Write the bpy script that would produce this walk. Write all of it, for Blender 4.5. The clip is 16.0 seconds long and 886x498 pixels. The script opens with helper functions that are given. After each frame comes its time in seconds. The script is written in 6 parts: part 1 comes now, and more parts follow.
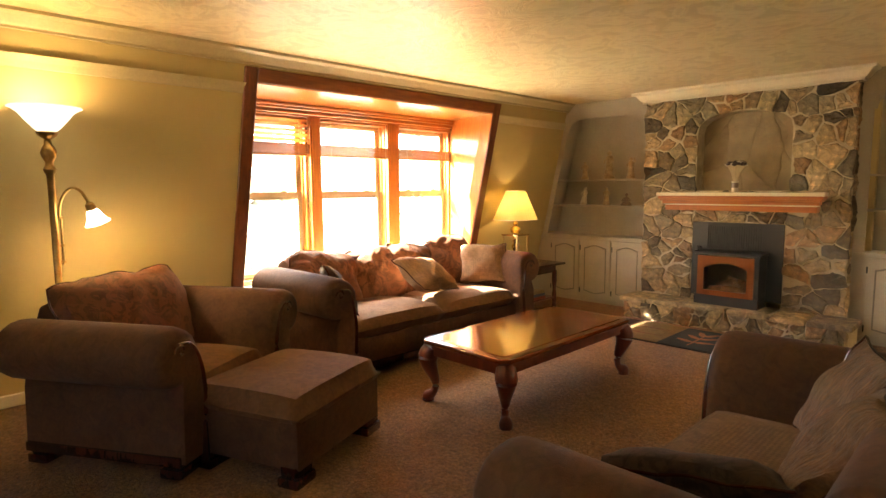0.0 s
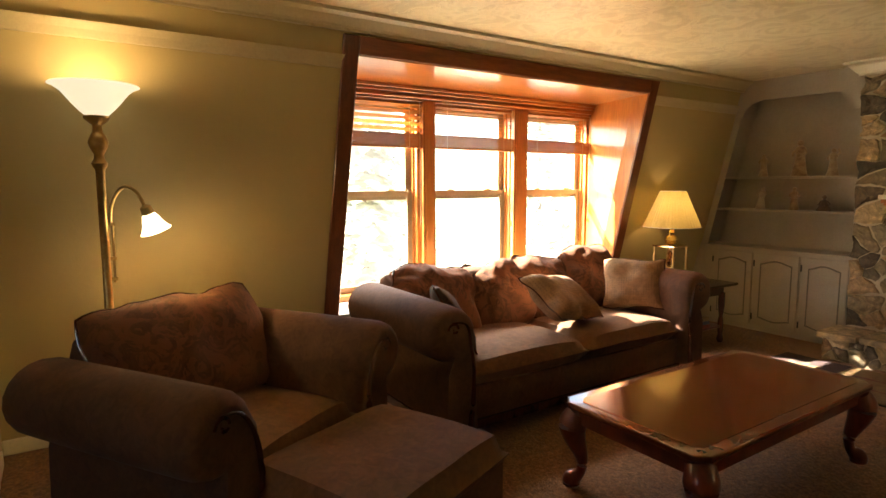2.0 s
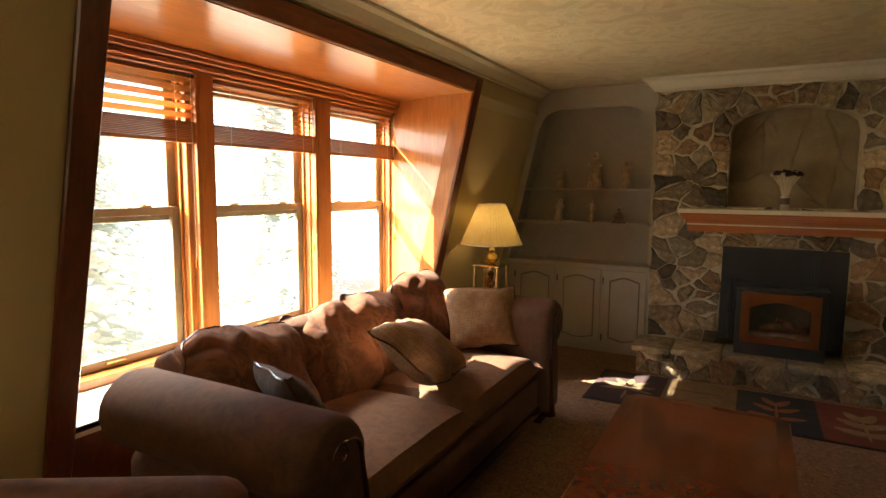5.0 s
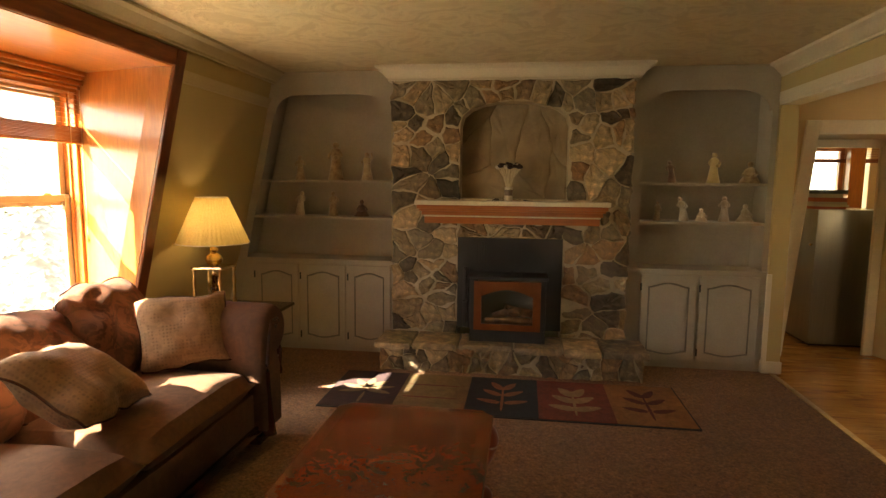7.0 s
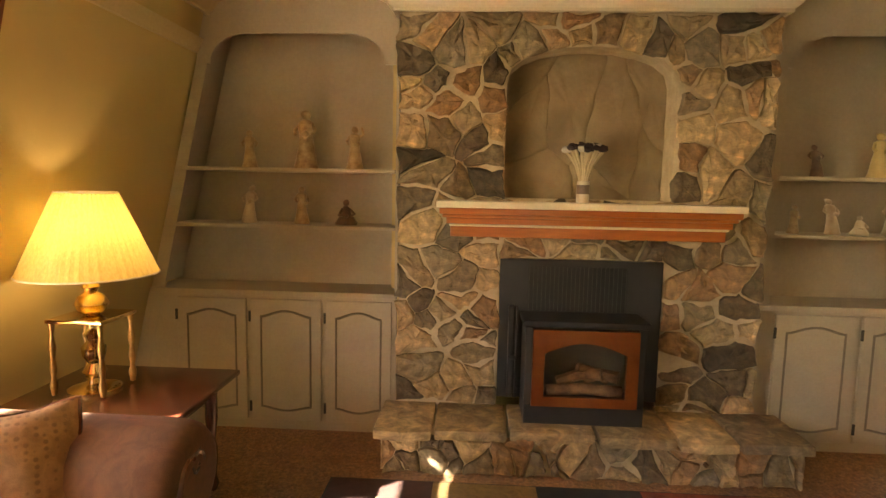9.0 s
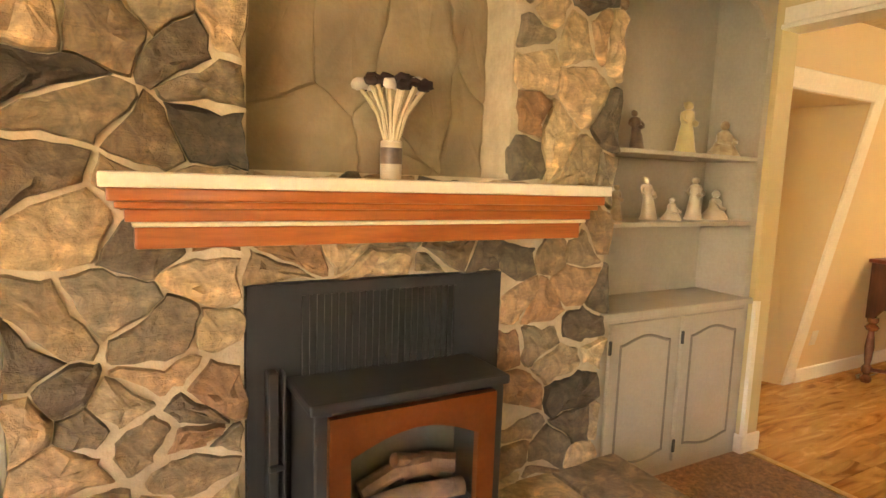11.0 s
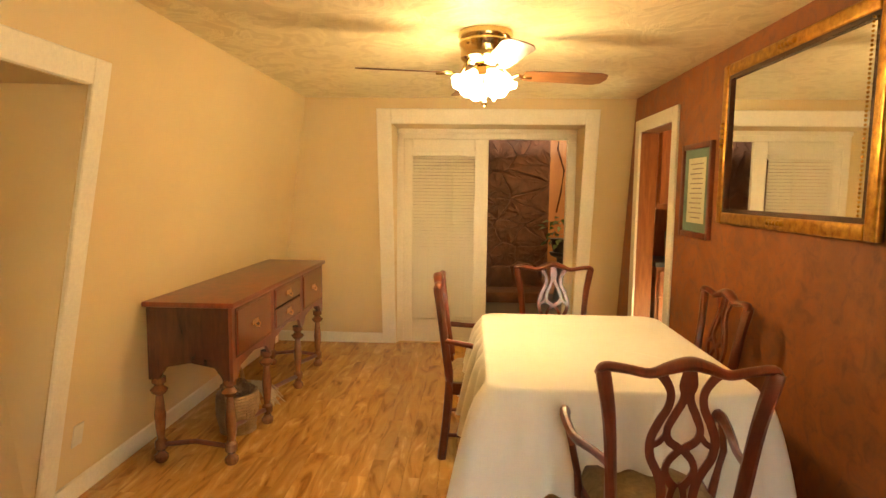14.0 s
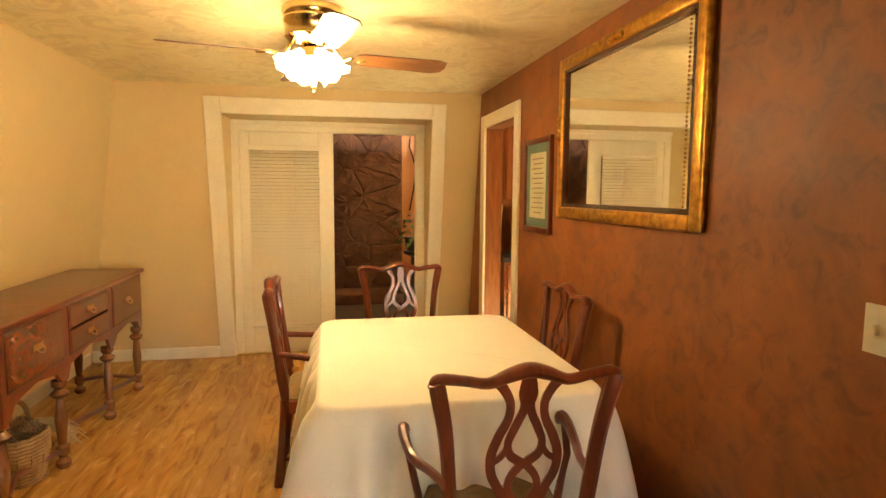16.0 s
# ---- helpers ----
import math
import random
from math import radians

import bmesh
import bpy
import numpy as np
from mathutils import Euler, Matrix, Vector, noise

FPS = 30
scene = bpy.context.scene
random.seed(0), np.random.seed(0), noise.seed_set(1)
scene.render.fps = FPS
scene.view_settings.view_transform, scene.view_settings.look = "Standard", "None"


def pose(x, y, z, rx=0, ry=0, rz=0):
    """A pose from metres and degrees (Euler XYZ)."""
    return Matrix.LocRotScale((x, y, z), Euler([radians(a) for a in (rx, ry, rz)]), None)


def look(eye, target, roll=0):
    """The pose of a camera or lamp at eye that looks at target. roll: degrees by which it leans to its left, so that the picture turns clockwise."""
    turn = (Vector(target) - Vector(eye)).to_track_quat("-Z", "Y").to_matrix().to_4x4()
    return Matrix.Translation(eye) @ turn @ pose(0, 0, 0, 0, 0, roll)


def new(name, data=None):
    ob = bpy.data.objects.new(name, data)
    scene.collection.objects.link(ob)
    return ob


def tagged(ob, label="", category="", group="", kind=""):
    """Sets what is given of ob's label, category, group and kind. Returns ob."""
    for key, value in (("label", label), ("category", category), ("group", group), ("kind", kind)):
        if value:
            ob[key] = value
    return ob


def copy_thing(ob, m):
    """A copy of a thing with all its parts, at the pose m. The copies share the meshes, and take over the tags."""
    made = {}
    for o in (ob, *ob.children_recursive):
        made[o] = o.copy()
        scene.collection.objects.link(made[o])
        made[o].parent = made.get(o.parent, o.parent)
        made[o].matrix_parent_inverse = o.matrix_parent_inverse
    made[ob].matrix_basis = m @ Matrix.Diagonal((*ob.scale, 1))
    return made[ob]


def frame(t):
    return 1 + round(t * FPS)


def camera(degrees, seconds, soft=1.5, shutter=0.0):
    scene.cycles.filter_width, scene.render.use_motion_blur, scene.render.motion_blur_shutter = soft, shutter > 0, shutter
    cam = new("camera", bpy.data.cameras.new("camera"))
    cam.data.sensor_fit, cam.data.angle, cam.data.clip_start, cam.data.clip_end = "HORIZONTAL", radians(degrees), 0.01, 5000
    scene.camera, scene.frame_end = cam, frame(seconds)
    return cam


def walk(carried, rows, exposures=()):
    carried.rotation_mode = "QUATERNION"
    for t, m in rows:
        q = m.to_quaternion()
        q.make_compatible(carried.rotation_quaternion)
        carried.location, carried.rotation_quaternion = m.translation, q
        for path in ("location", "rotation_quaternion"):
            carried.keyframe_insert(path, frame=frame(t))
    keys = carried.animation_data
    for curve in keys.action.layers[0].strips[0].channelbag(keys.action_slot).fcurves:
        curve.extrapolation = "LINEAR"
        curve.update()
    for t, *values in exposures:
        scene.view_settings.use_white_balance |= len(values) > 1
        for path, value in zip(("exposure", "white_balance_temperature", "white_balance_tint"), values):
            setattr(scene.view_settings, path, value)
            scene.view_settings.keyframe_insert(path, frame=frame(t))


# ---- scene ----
cam = camera(75.1, 16.0)
EXPO = [(0.0, 5.3, 7400, 10), (2.0, 4.25, 7000, 10), (3.0, 3.9, 6600, 10), (5.0, 3.6, 6800, 10), (7.5, 4.3, 7800, 10), (8.2, 4.6, 8200, 10),
        (10.4, 5.95, 7000, 10), (11.5, 6.0, 7200, 10), (12.5, 5.7, 7600, 10), (14.0, 5.6, 8000, 10), (16.0, 5.6, 8200, 10)]
PATH = [
    (0, (0.355, -0.244, 1.414), (-1.058, 1.155, 1.201), -0.4),
    (0.5, (0.266, -0.202, 1.404), (-1.233, 1.105, 1.193), -0.7),
    (1, (0.04, -0.072, 1.378), (-1.547, 1.127, 1.162), -0.5),
    (1.5, (-0.194, 0.118, 1.398), (-1.81, 1.276, 1.179), -0.2),
    (2, (-0.512, 0.342, 1.434), (-2.17, 1.438, 1.21), -0.1),
    (2.5, (-0.82, 0.47, 1.405), (-2.509, 1.516, 1.175), 0.0),
    (3, (-1.233, 0.565, 1.433), (-2.909, 1.636, 1.22), -0.2),
    (3.5, (-1.619, 0.691, 1.408), (-3.282, 1.783, 1.199), -0.1),
    (4, (-1.864, 0.766, 1.408), (-3.484, 1.922, 1.203), 0.1),
    (4.5, (-1.867, 0.74, 1.501), (-3.249, 2.169, 1.279), 0.6),
    (5, (-1.856, 0.668, 1.496), (-2.804, 2.416, 1.284), 0.5),
    (5.2, (-1.831, 0.631, 1.495), (-2.628, 2.454, 1.288), 0.5),
    (7.3, (-1.537, 1.357, 1.485), (-1.757, 3.332, 1.257), 0.7),
    (7.5, (-1.672, 1.528, 1.502), (-1.847, 3.507, 1.275), 0.8),
    (8, (-1.943, 1.988, 1.463), (-2.06, 3.973, 1.247), 1.0),
    (8.2, (-2.001, 2.151, 1.463), (-2.121, 4.133, 1.231), 1.1),
    (10.3, (-2.417, 3.712, 1.322), (-2.276, 5.699, 1.139), 1.2),
    (10.5, (-2.393, 3.833, 1.344), (-2.108, 5.8, 1.119), 1.2),
    (11, (-2.368, 4.219, 1.356), (-1.399, 5.951, 1.11), 2.0),
    (11.5, (-2.053, 4.399, 1.367), (-0.717, 5.87, 1.135), 1.8),
    (12, (-1.709, 4.53, 1.397), (-0.088, 5.681, 1.181), 1.4),
    (12.5, (-1.411, 4.545, 1.454), (0.389, 5.389, 1.241), 1.6),
    (13, (-1.119, 4.661, 1.467), (0.78, 5.255, 1.264), 0.9),
    (13.2, (-0.971, 4.74, 1.452), (0.96, 5.219, 1.247), 0.8),
    (13.5, (-0.852, 4.646, 1.453), (1.1, 5.034, 1.256), 0.9),
    (14, (-0.669, 4.56, 1.49), (1.319, 4.654, 1.289), 0.7),
    (14.5, (-0.494, 4.486, 1.464), (1.495, 4.395, 1.272), 0.7),
    (15, (-0.443, 4.411, 1.445), (1.537, 4.203, 1.251), 0.4),
    (15.5, (-0.456, 4.406, 1.475), (1.509, 4.088, 1.28), 0.4),
    (16, (-0.426, 4.43, 1.468), (1.527, 4.049, 1.27), 0.4),
]
walk(cam, [(t, look(e, g, r)) for t, e, g, r in PATH], EXPO)

# ---- world and sun ----
world = bpy.data.worlds.new("world")
scene.world = world
world.use_nodes = True
wn = world.node_tree.nodes
sky = wn.new("ShaderNodeTexSky")
sky.sky_type = "NISHITA"
sky.sun_disc = False
SUN_WAY = Vector((1.0, 0.80, -0.83)).normalized()
sky.sun_elevation = math.asin(-SUN_WAY.z)
sky.sun_rotation = math.atan2(-SUN_WAY.x, -SUN_WAY.y)
world.node_tree.links.new(sky.outputs[0], wn["Background"].inputs[0])
wn["Background"].inputs[1].default_value = 0.07
sun = new("sun", bpy.data.lights.new("sun", "SUN"))
sun.data.energy, sun.data.angle, sun.data.color = 5.0, radians(0.5), (1.0, 0.93, 0.82)
sun.matrix_world = look((0, 0, 6), Vector((0, 0, 6)) + SUN_WAY)


def lamp(name, place, watts, colour, size=0.05, kind="POINT"):
    ob = new(name, bpy.data.lights.new(name, kind))
    ob.data.energy, ob.data.color = watts, colour
    ob.data.shadow_soft_size = size
    ob.location = place
    return ob


WARM = (1.0, 0.70, 0.36)
lamp("torchiere_bulb", (-3.58, 0.50, 1.86), 0.26, WARM, 0.06)
lamp("reading_bulb", (-3.51, 0.71, 1.225), 0.34, WARM, 0.04)
lamp("table_lamp_bulb", (-3.755, 5.0, 1.20), 0.17, WARM, 0.04)
lamp("fan_bulb", (2.35, 4.50, 1.82), 0.8, (1.0, 0.76, 0.44), 0.10)

daylight = new("daylight", bpy.data.lights.new("daylight", "AREA"))
daylight.data.shape, daylight.data.size, daylight.data.size_y = "RECTANGLE", 3.4, 1.6
daylight.data.energy, daylight.data.color = 90, (1.0, 0.95, 0.86)
daylight.matrix_world = look((-5.7, 3.3, 3.35), (-2.6, 3.2, 0.4))

# ---- materials ----


class Nodes:
    def __init__(self, name):
        self.m = bpy.data.materials.new(name)
        self.m.use_nodes = True
        self.t = self.m.node_tree
        self.p = self.t.nodes["Principled BSDF"]

    def n(self, kind, **kw):
        x = self.t.nodes.new("ShaderNode" + kind)
        for k, v in kw.items():
            setattr(x, k, v)
        return x

    def l(self, a, b):
        self.t.links.new(a, b)

    def coord(self, scale=(1, 1, 1), out="Object", rot=(0, 0, 0)):
        c, mp = self.n("TexCoord"), self.n("Mapping")
        self.l(c.outputs[out], mp.inputs[0])
        mp.inputs["Scale"].default_value = scale
        mp.inputs["Rotation"].default_value = rot
        return mp.outputs[0]

    def noise(self, vec, scale, detail=4.0, rough=0.6, dist=0.0):
        x = self.n("TexNoise")
        self.l(vec, x.inputs["Vector"])
        x.inputs["Scale"].default_value, x.inputs["Detail"].default_value = scale, detail
        x.inputs["Roughness"].default_value, x.inputs["Distortion"].default_value = rough, dist
        return x.outputs[0]

    def ramp(self, fac, stops, mode="LINEAR"):
        x = self.n("ValToRGB")
        x.color_ramp.interpolation = mode
        el = x.color_ramp.elements
        while len(el) < len(stops):
            el.new(0.5)
        for e, (p, c) in zip(el, stops):
            e.position, e.color = p, (*c, 1)
        self.l(fac, x.inputs[0])
        return x.outputs[0]

    def mix(self, fac, a, b, mode="MIX"):
        x = self.n("Mix", data_type="RGBA", blend_type=mode)
        for s, v in ((x.inputs[0], fac), (x.inputs[6], a), (x.inputs[7], b)):
            if isinstance(v, (int, float)):
                s.default_value = v
            elif isinstance(v, tuple):
                s.default_value = (*v, 1)
            else:
                self.l(v, s)
        return x.outputs[2]

    def bump(self, h, strength, dist=0.01, after=None):
        x = self.n("Bump")
        self.l(h, x.inputs["Height"])
        x.inputs["Strength"].default_value, x.inputs["Distance"].default_value = strength, dist
        if after:
            self.l(after, x.inputs["Normal"])
        return x.outputs[0]

    def out(self, colour=None, rough=None, metal=0.0, normal=None, **kw):
        for key, v in (("Base Color", colour), ("Roughness", rough), ("Normal", normal), ("Metallic", metal)):
            if v is None:
                continue
            if isinstance(v, (int, float)):
                self.p.inputs[key].default_value = v
            elif isinstance(v, tuple):
                self.p.inputs[key].default_value = (*v, 1)
            else:
                self.l(v, self.p.inputs[key])
        for key, v in kw.items():
            self.p.inputs[key.replace("_", " ")].default_value = v
        return self.m


def plain(name, a, b=None, scale=6.0, fine=60.0, rough=0.6, metal=0.0, bump=0.1, depth=0.002, stretch=(1, 1, 1), **kw):
    k = Nodes(name)
    v = k.coord(stretch)
    b = b or tuple(c * 0.8 for c in a)
    big, small = k.noise(v, scale, 5), k.noise(v, fine, 3)
    c = k.mix(k.ramp(big, [(0.3, (0, 0, 0)), (0.7, (1, 1, 1))]), a, b)
    c = k.mix(0.12, c, k.ramp(small, [(0.3, (0.2, 0.2, 0.2)), (0.7, (1, 1, 1))]), "MULTIPLY")
    return k.out(c, rough, metal, k.bump(small, bump, depth) if bump else None, **kw)


def wood(name, a, b, along=(1, 1, 1), rough=0.3, scale=8.0, coat=0.3, spread=0.0):
    """Grain runs along the axis whose factor is small."""
    k = Nodes(name)
    v = k.coord(along)
    warp = k.noise(v, scale * 0.5, 3, 0.5, 0.6)
    g = k.noise(v, scale * 2.2, 5, 0.6, 0.8)
    c = k.mix(k.ramp(g, [(0.34, (0, 0, 0)), (0.66, (1, 1, 1))]), a, b)
    c = k.mix(0.35, c, k.ramp(warp, [(0.3, (0.5, 0.5, 0.5)), (0.7, (1, 1, 1))]), "MULTIPLY")
    fine = k.noise(v, scale * 9, 3)
    c = k.mix(0.3, c, k.ramp(fine, [(0.35, (0.4, 0.4, 0.4)), (0.6, (1, 1, 1))]), "MULTIPLY")
    if spread:
        r = k.n("ObjectInfo")
        c = k.mix(spread, c, k.ramp(r.outputs["Random"], [(0, (0.35, 0.35, 0.35)), (0.5, (0.8, 0.75, 0.7)), (1, (1, 1, 1))]), "MULTIPLY")
    return k.out(c, rough, 0.0, k.bump(fine, 0.12, 0.001), Coat_Weight=coat, Coat_Roughness=0.15)


def wall_paint(name, a, b, bump=0.35):
    k = Nodes(name)
    v = k.coord()
    big, mid, fine = k.noise(v, 1.6, 4), k.noise(v, 9, 5, 0.6, 0.5), k.noise(v, 70, 3)
    c = k.mix(k.ramp(big, [(0.3, (0, 0, 0)), (0.7, (1, 1, 1))]), a, b)
    return k.out(c, 0.55, 0.0, k.bump(fine, 0.15, 0.001, k.bump(mid, bump, 0.006)))


def ceiling_paint(name, a, b):
    k = Nodes(name)
    v = k.coord()
    swirl = k.noise(v, 3.4, 6, 0.62, 2.0)
    patch = k.ramp(swirl, [(0.42, (0, 0, 0)), (0.52, (1, 1, 1)), (0.62, (0.3, 0.3, 0.3))])
    c = k.mix(patch, a, b)
    return k.out(c, 0.38, 0.0, k.bump(patch, 0.4, 0.005))


def fabric(name, a, b, pattern=0, rough=0.85, scale=14.0):
    k = Nodes(name)
    v = k.coord()
    big, fine = k.noise(v, 4, 4), k.noise(v, 260, 2)
    c = k.mix(k.ramp(big, [(0.3, (0, 0, 0)), (0.7, (1, 1, 1))]), a, b)
    nap = k.noise(v, 22, 4, 0.6, 1.0)
    c = k.mix(0.55, c, k.ramp(nap, [(0.34, (0.5, 0.48, 0.46)), (0.66, (1.15, 1.15, 1.15))]), "MULTIPLY")
    if pattern == 1:
        p = k.noise(v, scale, 3, 0.6, 2.5)
        c = k.mix(k.ramp(p, [(0.46, (0, 0, 0)), (0.52, (0.8, 0.8, 0.8))]), c, tuple(x * 2.2 for x in a))
    if pattern == 3:
        strands = k.noise(k.coord((70, 9, 9)), 1.6, 5, 0.65, 0.9)
        c = k.mix(0.85, c, k.ramp(strands, [(0.32, (0.35, 0.32, 0.28)), (0.52, (1, 1, 1)), (0.7, (1.5, 1.45, 1.35))]), "MULTIPLY")
        return k.out(c, rough, 0.0, k.bump(strands, 1.0, 0.012), Sheen_Weight=0.2)
    if pattern == 2:
        ck = k.n("TexVoronoi")
        k.l(v, ck.inputs["Vector"])
        ck.inputs["Scale"].default_value, ck.inputs["Randomness"].default_value = 55.0, 0.15
        c = k.mix(k.ramp(ck.outputs[0], [(0.25, (1, 1, 1)), (0.4, (0, 0, 0))]), c, tuple(x * 0.55 for x in a))
    return k.out(c, rough, 0.0, k.bump(fine, 0.4, 0.002), Sheen_Weight=0.02, Sheen_Roughness=0.4)


def glow(name, colour, strength):
    k = Nodes(name)
    return k.out(colour, 0.4, 0.0, None, Emission_Color=(*colour, 1), Emission_Strength=strength)


WALL = wall_paint("wall_paint", (0.54, 0.435, 0.215), (0.50, 0.40, 0.195))
WALL_D = wall_paint("wall_paint_dining", (0.66, 0.50, 0.27), (0.62, 0.47, 0.25), 0.15)
CEIL = ceiling_paint("ceiling_paint", (0.64, 0.53, 0.32), (0.78, 0.67, 0.44))
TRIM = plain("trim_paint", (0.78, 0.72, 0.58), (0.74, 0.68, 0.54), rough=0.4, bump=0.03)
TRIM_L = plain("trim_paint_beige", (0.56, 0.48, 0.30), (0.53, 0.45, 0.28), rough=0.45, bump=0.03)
GREY = plain("bookcase_paint", (0.45, 0.405, 0.32), (0.40, 0.36, 0.285), rough=0.45, bump=0.05)
GREY_LINE = plain("bookcase_glaze", (0.22, 0.20, 0.16), rough=0.5)
OAK = wood("window_oak", (0.50, 0.18, 0.038), (0.40, 0.135, 0.028), (1, 0.12, 1), 0.28, 9)
OAK_V = wood("window_oak_upright", (0.50, 0.19, 0.042), (0.40, 0.14, 0.030), (1, 1, 0.1), 0.28, 9)
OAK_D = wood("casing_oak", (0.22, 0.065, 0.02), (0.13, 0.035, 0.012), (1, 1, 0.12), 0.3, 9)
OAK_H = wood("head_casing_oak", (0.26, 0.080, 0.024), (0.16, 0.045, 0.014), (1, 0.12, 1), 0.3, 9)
# lighter copy of the blind's oak: sunlight on the spread slats put into colour
OAK_SUN = wood("sunlit_slat_oak", (0.62, 0.26, 0.06), (0.50, 0.19, 0.04), (1, 0.12, 1), 0.3, 9)
SASH = plain("taupe_sash", (0.30, 0.225, 0.13), (0.24, 0.175, 0.10), rough=0.4, bump=0.03)
MANTEL = wood("mantel_wood", (0.52, 0.17, 0.04), (0.40, 0.11, 0.025), (0.1, 1, 1), 0.3, 9)
CHERRY = wood("cherry", (0.20, 0.036, 0.013), (0.11, 0.019, 0.008), (1, 1, 0.2), 0.3, 7, 0.35)
CHERRY_D = wood("dark_cherry", (0.10, 0.028, 0.014), (0.05, 0.016, 0.01), (1, 1, 0.2), 0.25, 7, 0.5)
k = Nodes("burl_veneer")
v = k.coord((1, 1, 1))
g, fine = k.noise(v, 7, 6, 0.62, 2.6), k.noise(v, 60, 3)
c = k.ramp(g, [(0.30, (0.13, 0.030, 0.011)), (0.46, (0.17, 0.042, 0.014)), (0.60, (0.20, 0.054, 0.018)), (0.72, (0.16, 0.040, 0.014))])
BURL = k.out(k.mix(0.25, c, k.ramp(fine, [(0.35, (0.4, 0.4, 0.4)), (0.6, (1, 1, 1))]), "MULTIPLY"), 0.15, 0.0, None, Coat_Weight=0.8, Coat_Roughness=0.1)
k = Nodes("drawer_burl")
v = k.coord()
g, fine = k.noise(v, 9, 6, 0.65, 3.0), k.noise(v, 70, 3)
c = k.ramp(g, [(0.30, (0.05, 0.012, 0.006)), (0.46, (0.13, 0.030, 0.012)), (0.58, (0.19, 0.048, 0.018)), (0.72, (0.09, 0.022, 0.010))])
BURL_D = k.out(c, 0.22, 0.0, None, Coat_Weight=0.5, Coat_Roughness=0.15)
LEGW = wood("turned_leg_wood", (0.26, 0.095, 0.034), (0.15, 0.05, 0.018), (1, 1, 0.3), 0.25, 9, 0.5)
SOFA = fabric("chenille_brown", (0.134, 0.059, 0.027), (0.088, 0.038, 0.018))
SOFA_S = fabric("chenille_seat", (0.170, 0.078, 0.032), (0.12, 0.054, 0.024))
PILLOW = fabric("floral_pillow", (0.085, 0.032, 0.015), (0.17, 0.070, 0.030), 1, 0.85, 9.0)
PILLOW_L = fabric("dotted_pillow", (0.30, 0.17, 0.08), (0.24, 0.135, 0.065), 2)
PILLOW_K = fabric("dark_pillow", (0.036, 0.021, 0.014), (0.06, 0.034, 0.022), 1)
FUR = fabric("shaggy_pillow", (0.30, 0.165, 0.080), (0.20, 0.105, 0.05), 3, 0.95)
CLOTH = plain("tablecloth_cotton", (0.82, 0.79, 0.70), (0.78, 0.75, 0.66), scale=3, fine=300, rough=0.85, bump=0.15)
BRASS = plain("antique_brass", (0.66, 0.45, 0.19), (0.42, 0.27, 0.11), scale=18, rough=0.3, metal=1.0, bump=0.05)
BRASS_B = plain("bright_brass", (0.80, 0.62, 0.34), (0.62, 0.45, 0.22), rough=0.14, metal=1.0, bump=0.02)
BRASS_T = plain("tray_brass", (0.80, 0.62, 0.34), (0.74, 0.56, 0.30), rough=0.07, metal=1.0, bump=0.02)
BLACK = plain("black_iron", (0.022, 0.022, 0.024), (0.035, 0.033, 0.032), rough=0.45, bump=0.15)
GILT = plain("gilt_frame", (0.72, 0.40, 0.09), (0.30, 0.12, 0.03), scale=30, rough=0.32, metal=0.9, bump=0.4, depth=0.004)
GREENISH = plain("mat_board", (0.16, 0.24, 0.18), rough=0.8)
PAPER = plain("paper", (0.62, 0.58, 0.38), rough=0.8, bump=0.02)
PORCELAIN = plain("porcelain", (0.62, 0.56, 0.44), (0.48, 0.38, 0.26), scale=14, rough=0.3)
PORC_TAN = plain("tan_porcelain", (0.56, 0.47, 0.30), (0.28, 0.18, 0.10), scale=22, rough=0.35)
PORC_YELLOW = plain("pale_yellow_porcelain", (0.60, 0.52, 0.26), (0.54, 0.44, 0.22), scale=14, rough=0.3)
PORC_DARK = plain("painted_porcelain", (0.10, 0.07, 0.06), (0.25, 0.16, 0.10), scale=14, rough=0.35)
STEEL = plain("fridge_steel", (0.34, 0.36, 0.345), (0.28, 0.30, 0.29), rough=0.3, metal=0.6, bump=0.02, stretch=(1, 1, 0.05))
LEAF = plain("leaf", (0.05, 0.11, 0.03), (0.09, 0.15, 0.05), rough=0.5)
CONE = plain("pine_cone_scale", (0.20, 0.12, 0.07), (0.09, 0.05, 0.03), scale=40, rough=0.8)
WICKER = plain("wicker", (0.36, 0.22, 0.10), (0.22, 0.12, 0.05), scale=20, rough=0.6)
PLASTIC = plain("ivory_plastic", (0.72, 0.67, 0.52), rough=0.35, bump=0)
SHADE_W = glow("frosted_shade", (1.0, 0.84, 0.52), 0.42)
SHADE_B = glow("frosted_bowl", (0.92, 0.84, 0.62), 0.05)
SHADE_F = glow("frosted_fan_shade", (1.0, 0.84, 0.55), 0.6)

k = Nodes("lamp_shade_fabric")
tr, df, mx, ft = k.n("BsdfTranslucent"), k.n("BsdfDiffuse"), k.n("MixShader"), k.noise(k.coord((60, 60, 1)), 3.0)
shade_c = k.ramp(ft, [(0.3, (0.64, 0.50, 0.19)), (0.7, (0.78, 0.64, 0.28))])
k.l(shade_c, tr.inputs[0]), k.l(shade_c, df.inputs[0])
mx.inputs[0].default_value = 0.5
k.l(df.outputs[0], mx.inputs[1]), k.l(tr.outputs[0], mx.inputs[2])
k.l(mx.outputs[0], k.t.nodes["Material Output"].inputs[0])
SHADE_Y = k.m

